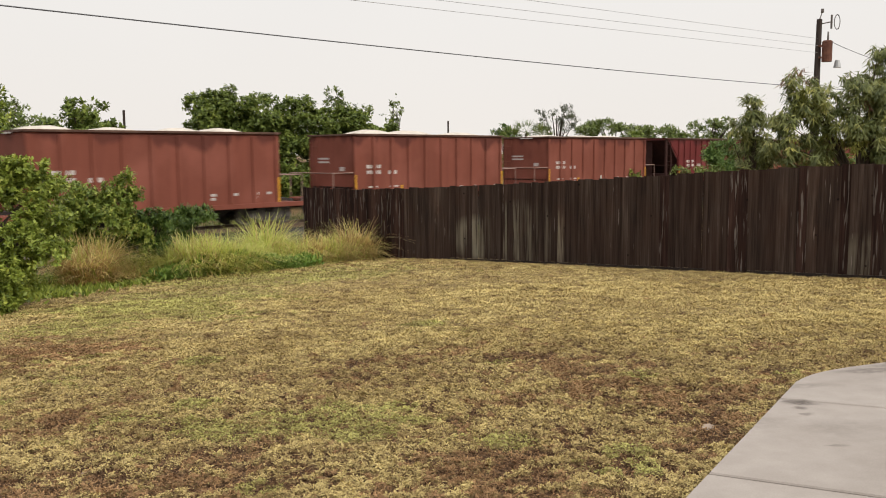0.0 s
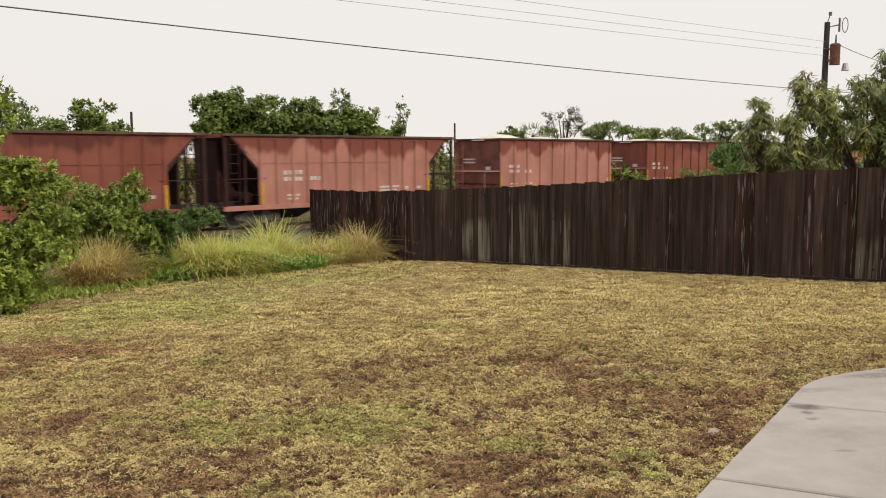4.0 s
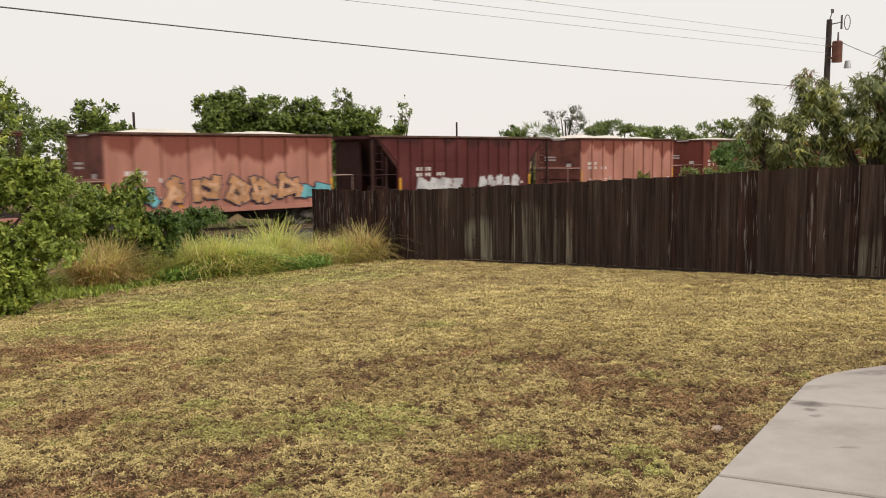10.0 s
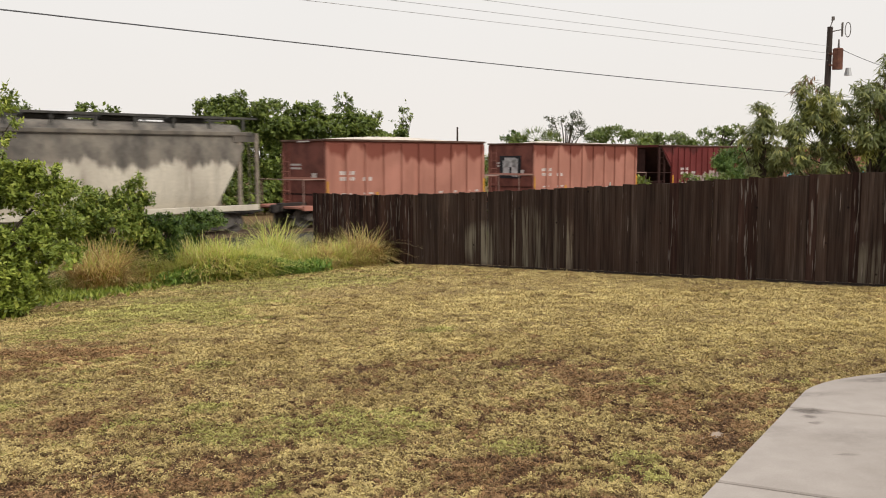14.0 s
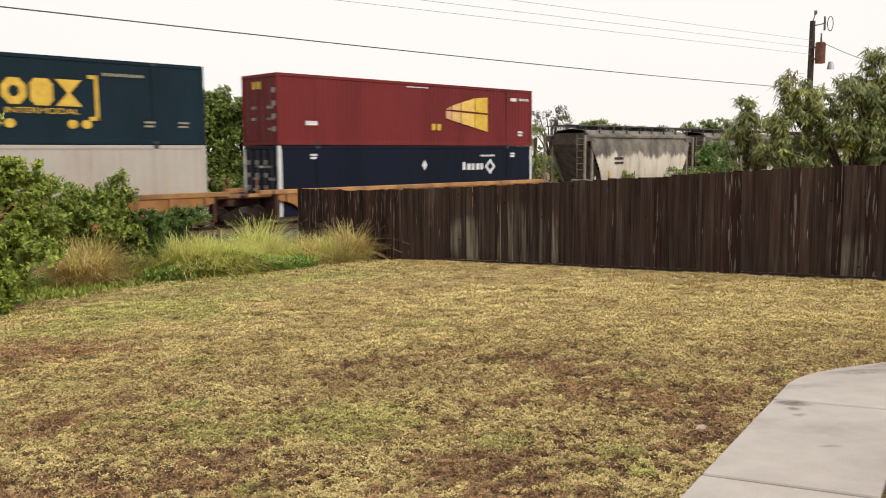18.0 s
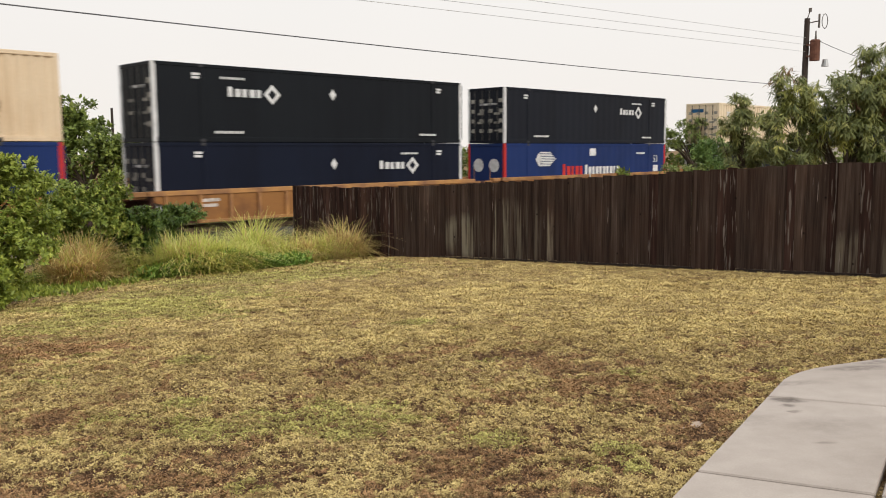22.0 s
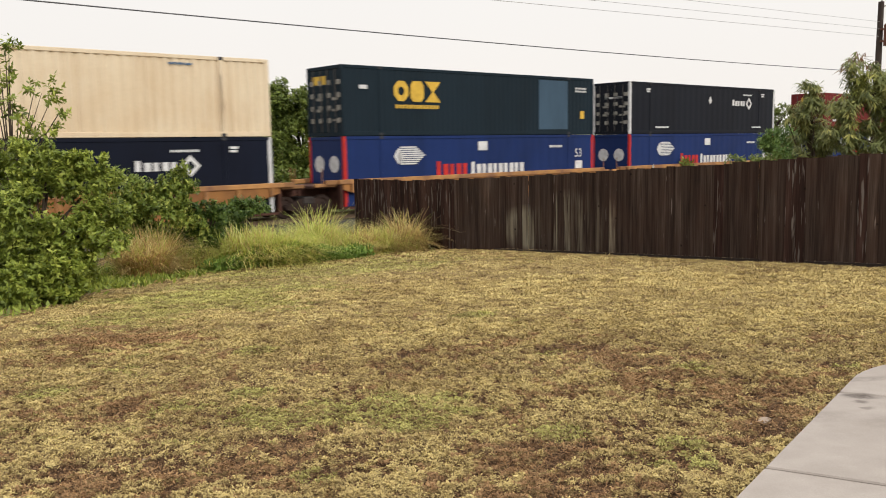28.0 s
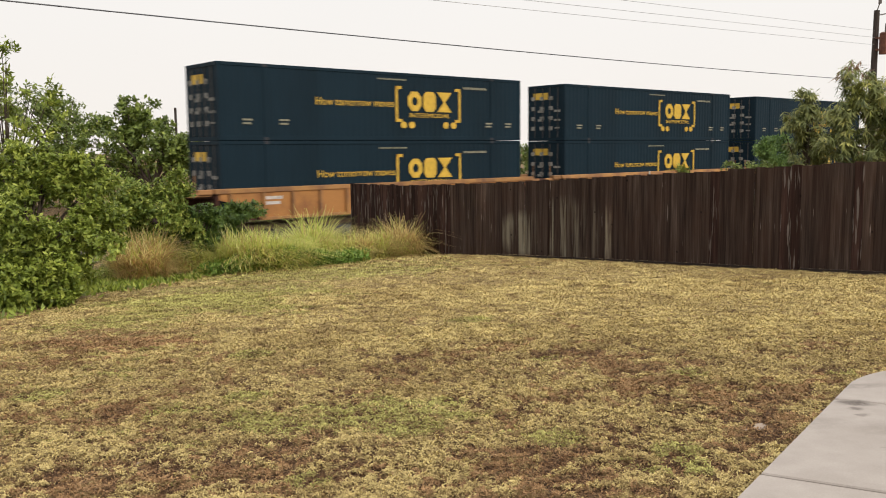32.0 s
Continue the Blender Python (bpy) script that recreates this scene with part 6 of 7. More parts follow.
# ---- vegetation, poles and wires ----
bush_leaf = leaf_mat("bush_leaves", (0.075, 0.105, 0.018), (0.235, 0.29, 0.048), (0.52, 0.55, 0.125))
far_leaf = leaf_mat("far_tree_leaves", (0.06, 0.085, 0.02), (0.16, 0.21, 0.045), (0.34, 0.38, 0.09))
willow_leaf = leaf_mat("long_leaves", (0.10, 0.12, 0.048), (0.20, 0.22, 0.08), (0.40, 0.38, 0.13))
straw_leaf = leaf_mat("straw_blades", (0.30, 0.18, 0.08), (0.66, 0.48, 0.22), (0.96, 0.84, 0.48), 0.7, 0.5)
lime_leaf = leaf_mat("fresh_grass_blades", (0.26, 0.32, 0.06), (0.64, 0.66, 0.17), (0.98, 0.94, 0.48), 0.6, 0.55)
bark = surface("rough_bark", (0.10, 0.075, 0.055), 0.9, 0, 0.4, 3, 30, 0.8)


def limbs(sh, base, tips, r):
    """A tapered trunk from base that forks towards the tips."""
    base = Vector(base)
    top = sum((Vector(t) for t in tips), Vector()) / len(tips)
    fork = base.lerp(top, 0.45)
    sh.rod(base, base.lerp(fork, 0.5) + Vector((0.05, 0.03, 0)), r, 8, r * 0.8)
    sh.rod(base.lerp(fork, 0.5) + Vector((0.05, 0.03, 0)), fork, r * 0.8, 8, r * 0.6)
    for t in tips:
        t = Vector(t)
        mid = fork.lerp(t, 0.5) + Vector((0, 0, 0.1 * (t - fork).length))
        sh.rod(fork, mid, r * 0.5, 6, r * 0.3)
        sh.rod(mid, t, r * 0.3, 5, r * 0.08)


def tree(name, label, category, base, blobs, count, leaf, length, width, clump=8, droop=0.0, r=0.15, hollow=0.45, spread=1.0, group="", twigs=12):
    """Trunk with limbs and a crown of single leaves over several uneven blobs."""
    ob = thing(name, label, category, group, m=Matrix.Translation(base))
    b0 = Vector(base)
    local = [(b[0] - base[0], b[1] - base[1], b[2] - base[2], *b[3:]) for b in blobs]
    q, sprigs = crown(local, count, clump, length, width, droop, hollow, spread)
    sh = Shape()
    tips = [tuple(b[:3]) for b in local[:7]]
    extra = [tuple(p) for p in sprigs[:: max(1, len(sprigs) // twigs)]][:twigs]
    limbs(sh, (0, 0, -0.1), tips + extra, r)
    part("trunk", sh, bark, ob)
    part("crown", quad_mesh("crown", q, leaf, clump), None, ob)
    return ob

def ground_at(x, y):
    return (x, y, float(lawn_z(x, y)) - 0.02)


# the shrubs at the lawn's edge
tree("shrub", "tall leafy green shrub with fresh light tips at the lawn's edge", "shrub", ground_at(-6.7, 13.9),
     [(-6.67, 13.96, 0.44, 1.05, 0.95, 1.15), (-8.10, 14.63, 0.55, 1.15, 1.0, 1.35), (-5.85, 13.35, -0.10, 0.68, 0.62, 0.60), (-6.46, 12.95, -0.36, 0.62, 0.56, 0.42), (-5.90, 14.03, 0.95, 0.60, 0.52, 0.62), (-7.06, 12.97, -0.34, 0.72, 0.64, 0.52), (-6.44, 14.06, 1.30, 0.62, 0.52, 0.50), (-5.62, 13.7, 0.40, 0.50, 0.45, 0.52), (-5.92, 13.05, -0.46, 0.42, 0.40, 0.36), (-5.75, 13.9, 1.35, 0.30, 0.30, 0.34), (-6.9, 14.2, 1.25, 0.7, 0.6, 0.6)],
     62000, bush_leaf, 0.088, 0.042, 10, 0.1, 0.07, 0.3, twigs=30)
tree("shrub", "slender branching shrub with sparse light green leaves", "shrub", ground_at(-7.6, 15.0),
     [(-7.56, 15.09, 3.10, 0.38, 0.32, 0.45), (-6.98, 15.02, 2.60, 0.46, 0.40, 0.28), (-6.62, 14.99, 2.36, 0.26, 0.22, 0.22), (-7.62, 14.98, 2.25, 0.56, 0.5, 0.45), (-6.94, 14.94, 1.90, 0.62, 0.52, 0.42), (-8.35, 15.04, 2.5, 0.5, 0.5, 0.7)],
     1700, bush_leaf, 0.11, 0.046, 10, 0.15, 0.04, 0.2, twigs=24)
tip_leaf = leaf_mat("yellowing_shrub_leaves", (0.07, 0.11, 0.022), (0.23, 0.29, 0.055), (0.55, 0.55, 0.14))
tree("shrub", "leafy green shrub with yellowing tips beside the railway", "shrub", ground_at(-6.6, 18.7),
     [(-6.77, 18.58, 0.34, 0.68, 0.52, 0.66), (-5.95, 18.62, 0.62, 0.44, 0.40, 0.55), (-6.40, 18.63, 0.66, 0.40, 0.34, 0.40), (-7.09, 18.53, -0.08, 0.66, 0.52, 0.62), (-5.6, 18.7, -0.3, 0.55, 0.42, 0.55), (-6.4, 18.7, -0.4, 0.75, 0.45, 0.55), (-5.72, 18.65, 0.92, 0.18, 0.18, 0.42), (-6.95, 18.2, 0.55, 0.6, 0.5, 0.75), (-6.2, 18.4, 0.1, 0.7, 0.5, 0.6)],
     30000, tip_leaf, 0.09, 0.042, 10, 0.1, 0.05, 0.3, twigs=24)
dark_leaf = leaf_mat("dark_shrub_leaves", (0.04, 0.075, 0.018), (0.10, 0.155, 0.035), (0.24, 0.31, 0.07))
tree("shrub", "dense round dark green shrub", "shrub", ground_at(-5.4, 18.8),
     [(-5.40, 18.75, -0.02, 0.48, 0.42, 0.45), (-5.10, 18.78, 0.25, 0.36, 0.32, 0.30), (-5.35, 18.8, -0.45, 0.42, 0.36, 0.42)], 8000, dark_leaf, 0.09, 0.042, 10, 0.1, 0.05, 0.3)
tree("shrub", "low trailing grey-green shrub", "shrub", ground_at(-4.7, 20.0),
     [(-4.72, 19.97, 0.19, 0.53, 0.47, 0.32), (-5.11, 19.94, -0.10, 0.40, 0.36, 0.33), (-4.95, 20.0, -0.45, 0.45, 0.45, 0.4)], 9000, dark_leaf, 0.09, 0.036, 10, 0.1, 0.04, 0.3)

# beyond the railway
tree("tree", "broad tree smothered in dense dark green vines beyond the railway", "tree", (-9.5, 58.3, -1.8),
     [(-11.75, 58.37, 4.15, 1.95, 1.76, 1.80), (-9.79, 58.24, 4.05, 2.25, 1.96, 1.70), (-6.98, 58.08, 3.95, 1.95, 1.69, 1.45), (-13.0, 58.36, 3.40, 1.3, 1.28, 0.9), (-8.30, 58.09, 3.53, 2.35, 2.03, 1.25), (-10.63, 58.40, 5.00, 1.25, 1.01, 0.94), (-12.0, 58.38, 5.05, 0.9, 0.9, 0.8), (-12.0, 57.4, 1.6, 2.0, 1.8, 1.9), (-9.4, 57.2, 1.4, 2.2, 1.8, 1.9), (-6.4, 57.2, 1.3, 2.2, 1.8, 1.9), (-10.5, 57.0, -0.4, 2.4, 1.6, 1.5), (-7.4, 57.0, -0.4, 2.4, 1.6, 1.5)],
     80000, far_leaf, 0.22, 0.14, 10, 0.25, 0.3, 0.6)
tree("tree", "vine-covered green tree beyond the railway", "tree", (-3.6, 57.8, -1.8),
     [(-4.18, 57.87, 3.50, 1.80, 1.62, 1.28), (-5.31, 57.83, 2.65, 2.25, 2.03, 1.50), (-2.30, 57.77, 3.49, 1.50, 1.35, 0.98), (-1.19, 57.64, 2.81, 1.50, 1.35, 0.94), (-3.6, 57.2, 1.0, 2.2, 1.6, 1.8), (-0.6, 57.2, 0.6, 2.0, 1.6, 1.8)], 40000, far_leaf, 0.22, 0.14, 9, 0.1, 0.25, 0.7)
tree("tree", "thin-topped tree with open feathery branches", "tree", (-3.4, 59.0, -1.8),
     [(-4.15, 59.08, 5.28, 0.76, 0.69, 0.76), (-3.40, 58.97, 4.67, 0.99, 0.89, 0.61), (-2.33, 58.88, 4.36, 0.69, 0.62, 0.53)], 1700, far_leaf, 0.19, 0.10, 6, 0.0, 0.15, 0.2)
tree("tree", "sparse half-bare small tree beyond the railway", "tree", (-0.1, 60.8, -1.8),
     [(0.04, 60.81, 4.65, 0.75, 0.60, 0.95), (-0.44, 60.78, 4.24, 0.6, 0.50, 0.75)], 360, far_leaf, 0.2, 0.11, 5, 0.0, 0.1, 0.1)
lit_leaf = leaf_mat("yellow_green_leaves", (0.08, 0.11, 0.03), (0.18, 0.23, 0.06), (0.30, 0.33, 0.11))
tree("tree", "yellow-green tree with loose branches beyond the railway", "tree", (-22.5, 51.8, -1.8),
     [(-22.40, 51.83, 3.96, 1.58, 1.42, 1.38), (-25.02, 52.02, 4.47, 1.98, 1.78, 1.65), (-21.10, 51.65, 2.97, 1.65, 1.48, 0.99)], 7000, lit_leaf, 0.22, 0.11, 7, 0.0, 0.2, 0.35)
tree("tree", "green round-topped tree beyond the railway", "tree", (-17.5, 49.5, -1.8),
     [(-17.56, 49.54, 3.84, 1.39, 1.25, 0.82), (-16.78, 49.40, 2.89, 1.58, 1.42, 0.95), (-18.67, 49.51, 3.06, 1.26, 1.14, 0.82)], 4200, far_leaf, 0.28, 0.16, 8, 0.0, 0.2, 0.4)
tree("tree", "dark green tangled tree beyond the railway", "tree", (-14.8, 47.2, -1.8),
     [(-14.73, 47.17, 1.55, 1.67, 1.50, 1.45), (-13.66, 47.19, 1.6, 1.16, 0.95, 1.1), (-16.40, 47.22, 1.3, 1.82, 1.64, 1.36), (-12.75, 47.16, 1.4, 1.1, 0.9, 1.1), (-19.2, 47.6, 1.5, 2.0, 1.5, 1.6), (-22.5, 48.0, 1.5, 2.2, 1.5, 1.8)], 13000, far_leaf, 0.24, 0.14, 8, 0.1, 0.2, 0.4)


def thicket(name, label, blobs, count, leaf, length, width):
    """A far thicket of undergrowth: leaves nobody could count, as one sheet of stuff."""
    q, _ = crown(blobs, count, 8, length, width, 0.1, 0.5)
    return tagged(new(name, quad_mesh(name, q, leaf, 8)), label, "undergrowth", kind="stuff")


thicket("thicket", "dark green undergrowth along the far side of the railway",
        [(-34 + i * 2.6, 54.5 + (i % 3) * 0.9 - 0.10 * i, -0.35 + 0.4 * math.sin(i * 1.9), 2.3, 1.6, 1.55 + 0.35 * math.sin(i * 2.7)) for i in range(19)], 30000, far_leaf, 0.30, 0.17)
thicket("thicket", "green undergrowth and low trees in the distance along the railway",
        [(1 + i * 2.9, 63.5 + (i % 3) + 0.25 * i, 0.5, 2.6, 2.0, 1.9 + 0.5 * math.sin(i * 2.3)) for i in range(-1, 17)], 22000, far_leaf, 0.33, 0.18)
tree("tree", "small dark domed tree in the distance", "tree", (10.0, 78.2, -1.8),
     [(9.81, 78.30, 3.58, 0.98, 0.88, 0.72), (10.42, 78.21, 3.06, 1.03, 0.92, 0.72)], 2200, dark_leaf, 0.2, 0.12, 8, 0.0, 0.15, 0.5)
pale_leaf = leaf_mat("grey_green_leaves", (0.06, 0.065, 0.04), (0.10, 0.11, 0.06), (0.15, 0.15, 0.09))
tree("tree", "nearly bare grey-green tree with fine twigs", "tree", (13.8, 74.1, -1.8),
     [(13.80, 74.19, 4.75, 1.75, 1.58, 1.17), (12.82, 74.15, 3.94, 1.07, 0.96, 0.88), (14.77, 74.07, 4.12, 1.27, 1.14, 0.88)], 3400, pale_leaf, 0.17, 0.06, 6, 0.0, 0.18, 0.1)
tree("tree", "row of low green trees in the distance", "tree", (17.5, 71.8, -1.8),
     [(16.97, 71.88, 3.56, 1.90, 1.71, 0.95), (19.33, 71.72, 3.26, 2.13, 1.92, 0.76), (22.17, 71.55, 3.05, 1.90, 1.71, 0.66), (15.78, 71.90, 3.19, 1.42, 1.28, 0.76)], 9000, lit_leaf, 0.24, 0.10, 7, 0.0, 0.2, 0.4)
tree("tree", "hazy green tree in the distance beside the railway", "tree", (22.3, 61.4, -1.8),
     [(22.27, 61.43, 2.75, 1.39, 1.25, 0.98), (20.92, 61.47, 2.43, 1.06, 0.96, 0.65), (23.37, 61.38, 2.82, 1.06, 0.96, 1.14)], 4500, lit_leaf, 0.22, 0.10, 7, 0.0, 0.2, 0.4)


def palm(x, y, z, r, seed):
    """A fan palm: a rough trunk and stiff fans of narrow blades."""
    ob = thing("palm_tree", "low fan palm with stiff green fronds", "palm", "palms beyond the railway", m=Matrix.Translation((x, y, -1.8)))
    rr = random.Random(seed)
    part("trunk", Shape().rod((0, 0, 0), (0.1, 0, z + 1.8), 0.2, 9, 0.15), bark, ob)
    quads = []
    for f in range(16):
        az, el = rr.uniform(0, 6.28), rr.uniform(-0.5, 1.3)
        ax = np.array([math.cos(az) * math.cos(el), math.sin(az) * math.cos(el), math.sin(el)])
        base = np.array([0.1, 0, z + 1.8])
        hub = base + ax * r * 0.5
        pos = np.repeat(hub[None], 18, 0)
        quads.append(leaf_quads(pos, np.repeat(ax[None], 18, 0), r * 0.6, 0.05, 0.15, 0.7))
        quads.append(np.array([[base, base + [0, 0, 0.03], hub + [0, 0, 0.03], hub]]))
    part("fronds", quad_mesh("fronds", np.concatenate(quads), lit_leaf), None, ob)


palm(10.8, 72.2, 3.2, 1.3, 1)
palm(9.6, 72.6, 2.7, 1.2, 2)
palm(12.0, 71.9, 2.9, 1.2, 3)

# behind the fence
red_leaf = leaf_mat("reddish_new_leaves", (0.13, 0.07, 0.042), (0.25, 0.13, 0.075), (0.34, 0.22, 0.11))
mango = tree("tree", "drooping long-leaved tree with reddish new shoots behind the fence", "tree", (9.3, 16.9, -0.6),
     [(7.95, 16.86, 2.88, 0.30, 0.28, 0.42), (8.38, 16.79, 2.45, 0.60, 0.55, 0.50), (9.10, 16.80, 2.68, 0.62, 0.55, 0.55), (9.80, 16.78, 2.95, 0.75, 0.65, 0.70), (7.86, 16.78, 2.05, 0.52, 0.50, 0.52), (8.71, 16.70, 1.84, 0.75, 0.66, 0.55), (9.55, 16.67, 1.95, 0.70, 0.60, 0.62), (10.62, 16.68, 2.75, 1.0, 0.9, 1.15), (7.60, 16.74, 1.62, 0.38, 0.36, 0.30), (8.03, 16.71, 1.50, 0.50, 0.45, 0.32), (11.2, 16.6, 2.0, 1.0, 0.9, 0.9), (10.35, 16.7, 3.75, 0.4, 0.4, 0.4), (9.55, 16.7, 2.55, 0.6, 0.55, 0.6), (10.2, 16.75, 3.2, 0.65, 0.6, 0.6), (10.15, 16.7, 1.55, 0.75, 0.55, 0.45)],
     32000, willow_leaf, 0.185, 0.031, 13, 1.05, 0.075, 0.2, 0.9, twigs=22)
q, _ = crown([(7.95 - 9.3, 0.0, 3.12 + 0.6, 0.24, 0.22, 0.25), (9.5 - 9.3, 0.0, 2.1 + 0.6, 0.34, 0.3, 0.22), (9.1 - 9.3, -0.4, 2.55 + 0.6, 0.25, 0.2, 0.2), (9.95 - 9.3, -0.3, 2.35 + 0.6, 0.35, 0.3, 0.25)], 420, 12, 0.2, 0.028, 1.1, 0.2, 0.9, 6)
tagged(part("young_shoot", quad_mesh("young_shoot", q, red_leaf, 12), None, mango, "reddish young leaves"), kind="stuff")
q, _ = crown([(8.2 - 9.3, -0.3, 2.55 + 0.6, 0.5, 0.3, 0.4), (9.9 - 9.3, -0.5, 3.1 + 0.6, 0.6, 0.3, 0.5), (9.3 - 9.3, -0.4, 2.0 + 0.6, 0.9, 0.3, 0.5), (7.75 - 9.3, -0.4, 1.8 + 0.6, 0.4, 0.3, 0.3)], 900, 10, 0.19, 0.027, 1.0, 0.2, 1.0, 9)
tagged(part("fresh_shoot", quad_mesh("fresh_shoot", q, leaf_mat("fresh_long_leaves", (0.18, 0.20, 0.045), (0.30, 0.31, 0.08), (0.45, 0.42, 0.13))), None, mango, "yellow-green fresh leaves"), kind="stuff")
tree("tree", "drooping long-leaved young tree behind the fence", "tree", (7.6, 18.3, -0.7),
     [(7.60, 18.35, 2.56, 0.34, 0.30, 0.32), (7.82, 18.28, 2.1, 0.36, 0.32, 0.46), (7.42, 18.30, 2.15, 0.30, 0.28, 0.36), (7.9, 18.32, 2.35, 0.26, 0.24, 0.26), (7.7, 18.3, 1.4, 0.5, 0.45, 0.4)], 4000, willow_leaf, 0.18, 0.031, 12, 1.05, 0.045, 0.2, 0.8, twigs=20)
fern_leaf = leaf_mat("feathery_green_leaves", (0.06, 0.11, 0.03), (0.14, 0.22, 0.06), (0.27, 0.36, 0.11))
tree("shrub", "bright green feathery shrub behind the fence", "shrub", (8.65, 22.7, -1.0),
     [(8.65, 22.71, 1.45, 0.50, 0.45, 0.50), (8.98, 22.72, 1.66, 0.30, 0.28, 0.32), (8.45, 22.71, 1.36, 0.30, 0.28, 0.30), (8.75, 22.7, 0.8, 0.6, 0.5, 0.5)], 7500, fern_leaf, 0.11, 0.030, 8, 0.1, 0.05, 0.35)
tree("climbing_vine", "pale green climbing vine spilling over the fence top", "vine", (6.0, 17.95, -0.7),
     [(5.90, 17.7, 1.20, 0.31, 0.20, 0.10), (6.20, 17.6, 1.23, 0.24, 0.2, 0.10), (6.5, 17.4, 1.2, 0.3, 0.2, 0.12)], 700, lit_leaf, 0.06, 0.04, 6, 0.2, 0.02, 0.2)


# grass tufts in front of the shrubs and the fence end
def tuft(x, y, height, radius, amount, leaf, label, bend=0.7, lean=0.45):
    ob = thing("grass_tuft", label, "grass tuft", "tufts at the lawn's edge", m=Matrix.Translation(ground_at(x, y)))
    for share, blade in ((0.52, leaf), (0.14, straw_leaf if leaf is lime_leaf else lime_leaf)):
        count = int(amount * share)
        a, r = RNG.uniform(0, 2 * np.pi, count), radius * np.sqrt(RNG.uniform(0, 1, count))
        roots = np.stack([np.cos(a) * r, np.sin(a) * r, 0 * a], 1)
        q = [blades(roots, height, 0.027, bend, lean * 0.75, 5)]
        q.append(blades(roots[: count // 2] * 1.2, height * 0.62, 0.027, bend * 1.4, lean * 1.1, 5))
        tagged(part("grass_foliage", quad_mesh("grass_foliage", np.concatenate(q), blade, 1), None, ob), kind="stuff")


STRAW = "dry straw-yellow clump of tall arching grass"
LIME = "fresh yellow-green clump of tall arching grass"
tuft(-6.25, 17.55, 1.12, 0.42, 3000, straw_leaf, STRAW, 0.62, 0.20)
tuft(-5.72, 18.35, 0.52, 0.30, 800, straw_leaf, STRAW, 0.8, 0.5)
tuft(-5.30, 18.65, 0.62, 0.28, 900, lime_leaf, LIME, 0.8, 0.5)
for x, y, h, lf in ((-4.75, 18.95, 0.98, lime_leaf), (-4.25, 18.95, 1.02, lime_leaf), (-3.85, 19.25, 0.98, lime_leaf), (-4.45, 19.25, 0.95, straw_leaf), (-3.45, 19.6, 0.72, lime_leaf)):
    tuft(x, y, h, 0.34, 1900, lf, STRAW if lf is straw_leaf else LIME, 0.72, 0.32)
tuft(-3.30, 21.5, 1.36, 0.30, 1700, lime_leaf, LIME, 0.85, 0.26)
tuft(-3.0, 20.9, 0.75, 0.3, 800, lime_leaf, LIME)
for x, y, h, lf in ((-2.65, 21.0, 0.72, lime_leaf), (-2.15, 21.5, 0.85, straw_leaf), (-1.75, 21.9, 0.80, lime_leaf), (-1.45, 22.3, 0.72, straw_leaf), (-1.15, 22.6, 1.18, straw_leaf), (-0.9, 22.7, 0.72, straw_leaf)):
    tuft(x, y, h, 0.30, 1200, lf, STRAW if lf is straw_leaf else LIME, 0.75, 0.30)

# fresh broad-leaved weeds at the foot of the tufts
foot = []
for _ in range(7500):
    f = random.random() ** 0.8 * 1.12
    foot.append((-5.0 + 2.6 * f + random.gauss(0, 0.16), 17.92 + 2.35 * f + random.gauss(0, 0.14), random.uniform(0.0, 0.46) * (0.45 + 0.55 * math.sin(f * 3.3) ** 2)))
foot = np.array(foot)
foot[:, 2] += lawn_z(foot[:, 0], foot[:, 1])
tagged(new("edge_weeds", quad_mesh("edge_weeds", leaf_quads(foot, np.tile([0, 0, 0.6], (len(foot), 1)), 0.13, 0.04, 0.1), leaf_mat("fresh_weed_leaves", (0.08, 0.15, 0.028), (0.18, 0.29, 0.055), (0.32, 0.43, 0.10)))), "fresh green weeds at the foot of the grass tufts", "weeds", kind="stuff")

# weeds between the lawn and the stone bed
q = []
for n_side, n_lo, n_hi, amount in (("near", 22.6, 27.4, 9000), ("far", 33.8, 38.0, 7000)):
    al, ac = RNG.uniform(-6, 62, amount), RNG.uniform(n_lo, n_hi, amount)
    px, py = TD.x * al + TN.x * ac, TD.y * al + TN.y * ac
    q.append(blades(np.stack([px, py, np.full(amount, -1.80)], 1), 0.55, 0.05, 0.6, 0.4, 2))
tagged(new("trackside_weeds", quad_mesh("trackside_weeds", np.concatenate(q), leaf_mat("weed_blades", (0.06, 0.075, 0.02), (0.13, 0.15, 0.04), (0.24, 0.22, 0.08)))), "rank weeds along both sides of the railway", "weeds", kind="stuff")

# low weeds along the foot of the shrubs
pos = np.stack([RNG.uniform(-9, -3.5, 20000), RNG.uniform(11.5, 20.5, 20000)], 1)
edge = -6.3 + 0.25 * (pos[:, 1] - 12.5) * (pos[:, 1] > 15) * 0.9
pos = pos[(pos[:, 0] < edge + RNG.normal(0, 0.25, len(pos)))]
pos = np.concatenate([pos, lawn_z(pos[:, 0], pos[:, 1])[:, None]], 1)
tagged(new("edge_weeds", quad_mesh("edge_weeds", leaf_quads(pos, np.tile([0, 0, 0.6], (len(pos), 1)), 0.13, 0.05), bush_leaf)), "low green weeds along the foot of the shrubs", "weeds", kind="stuff")


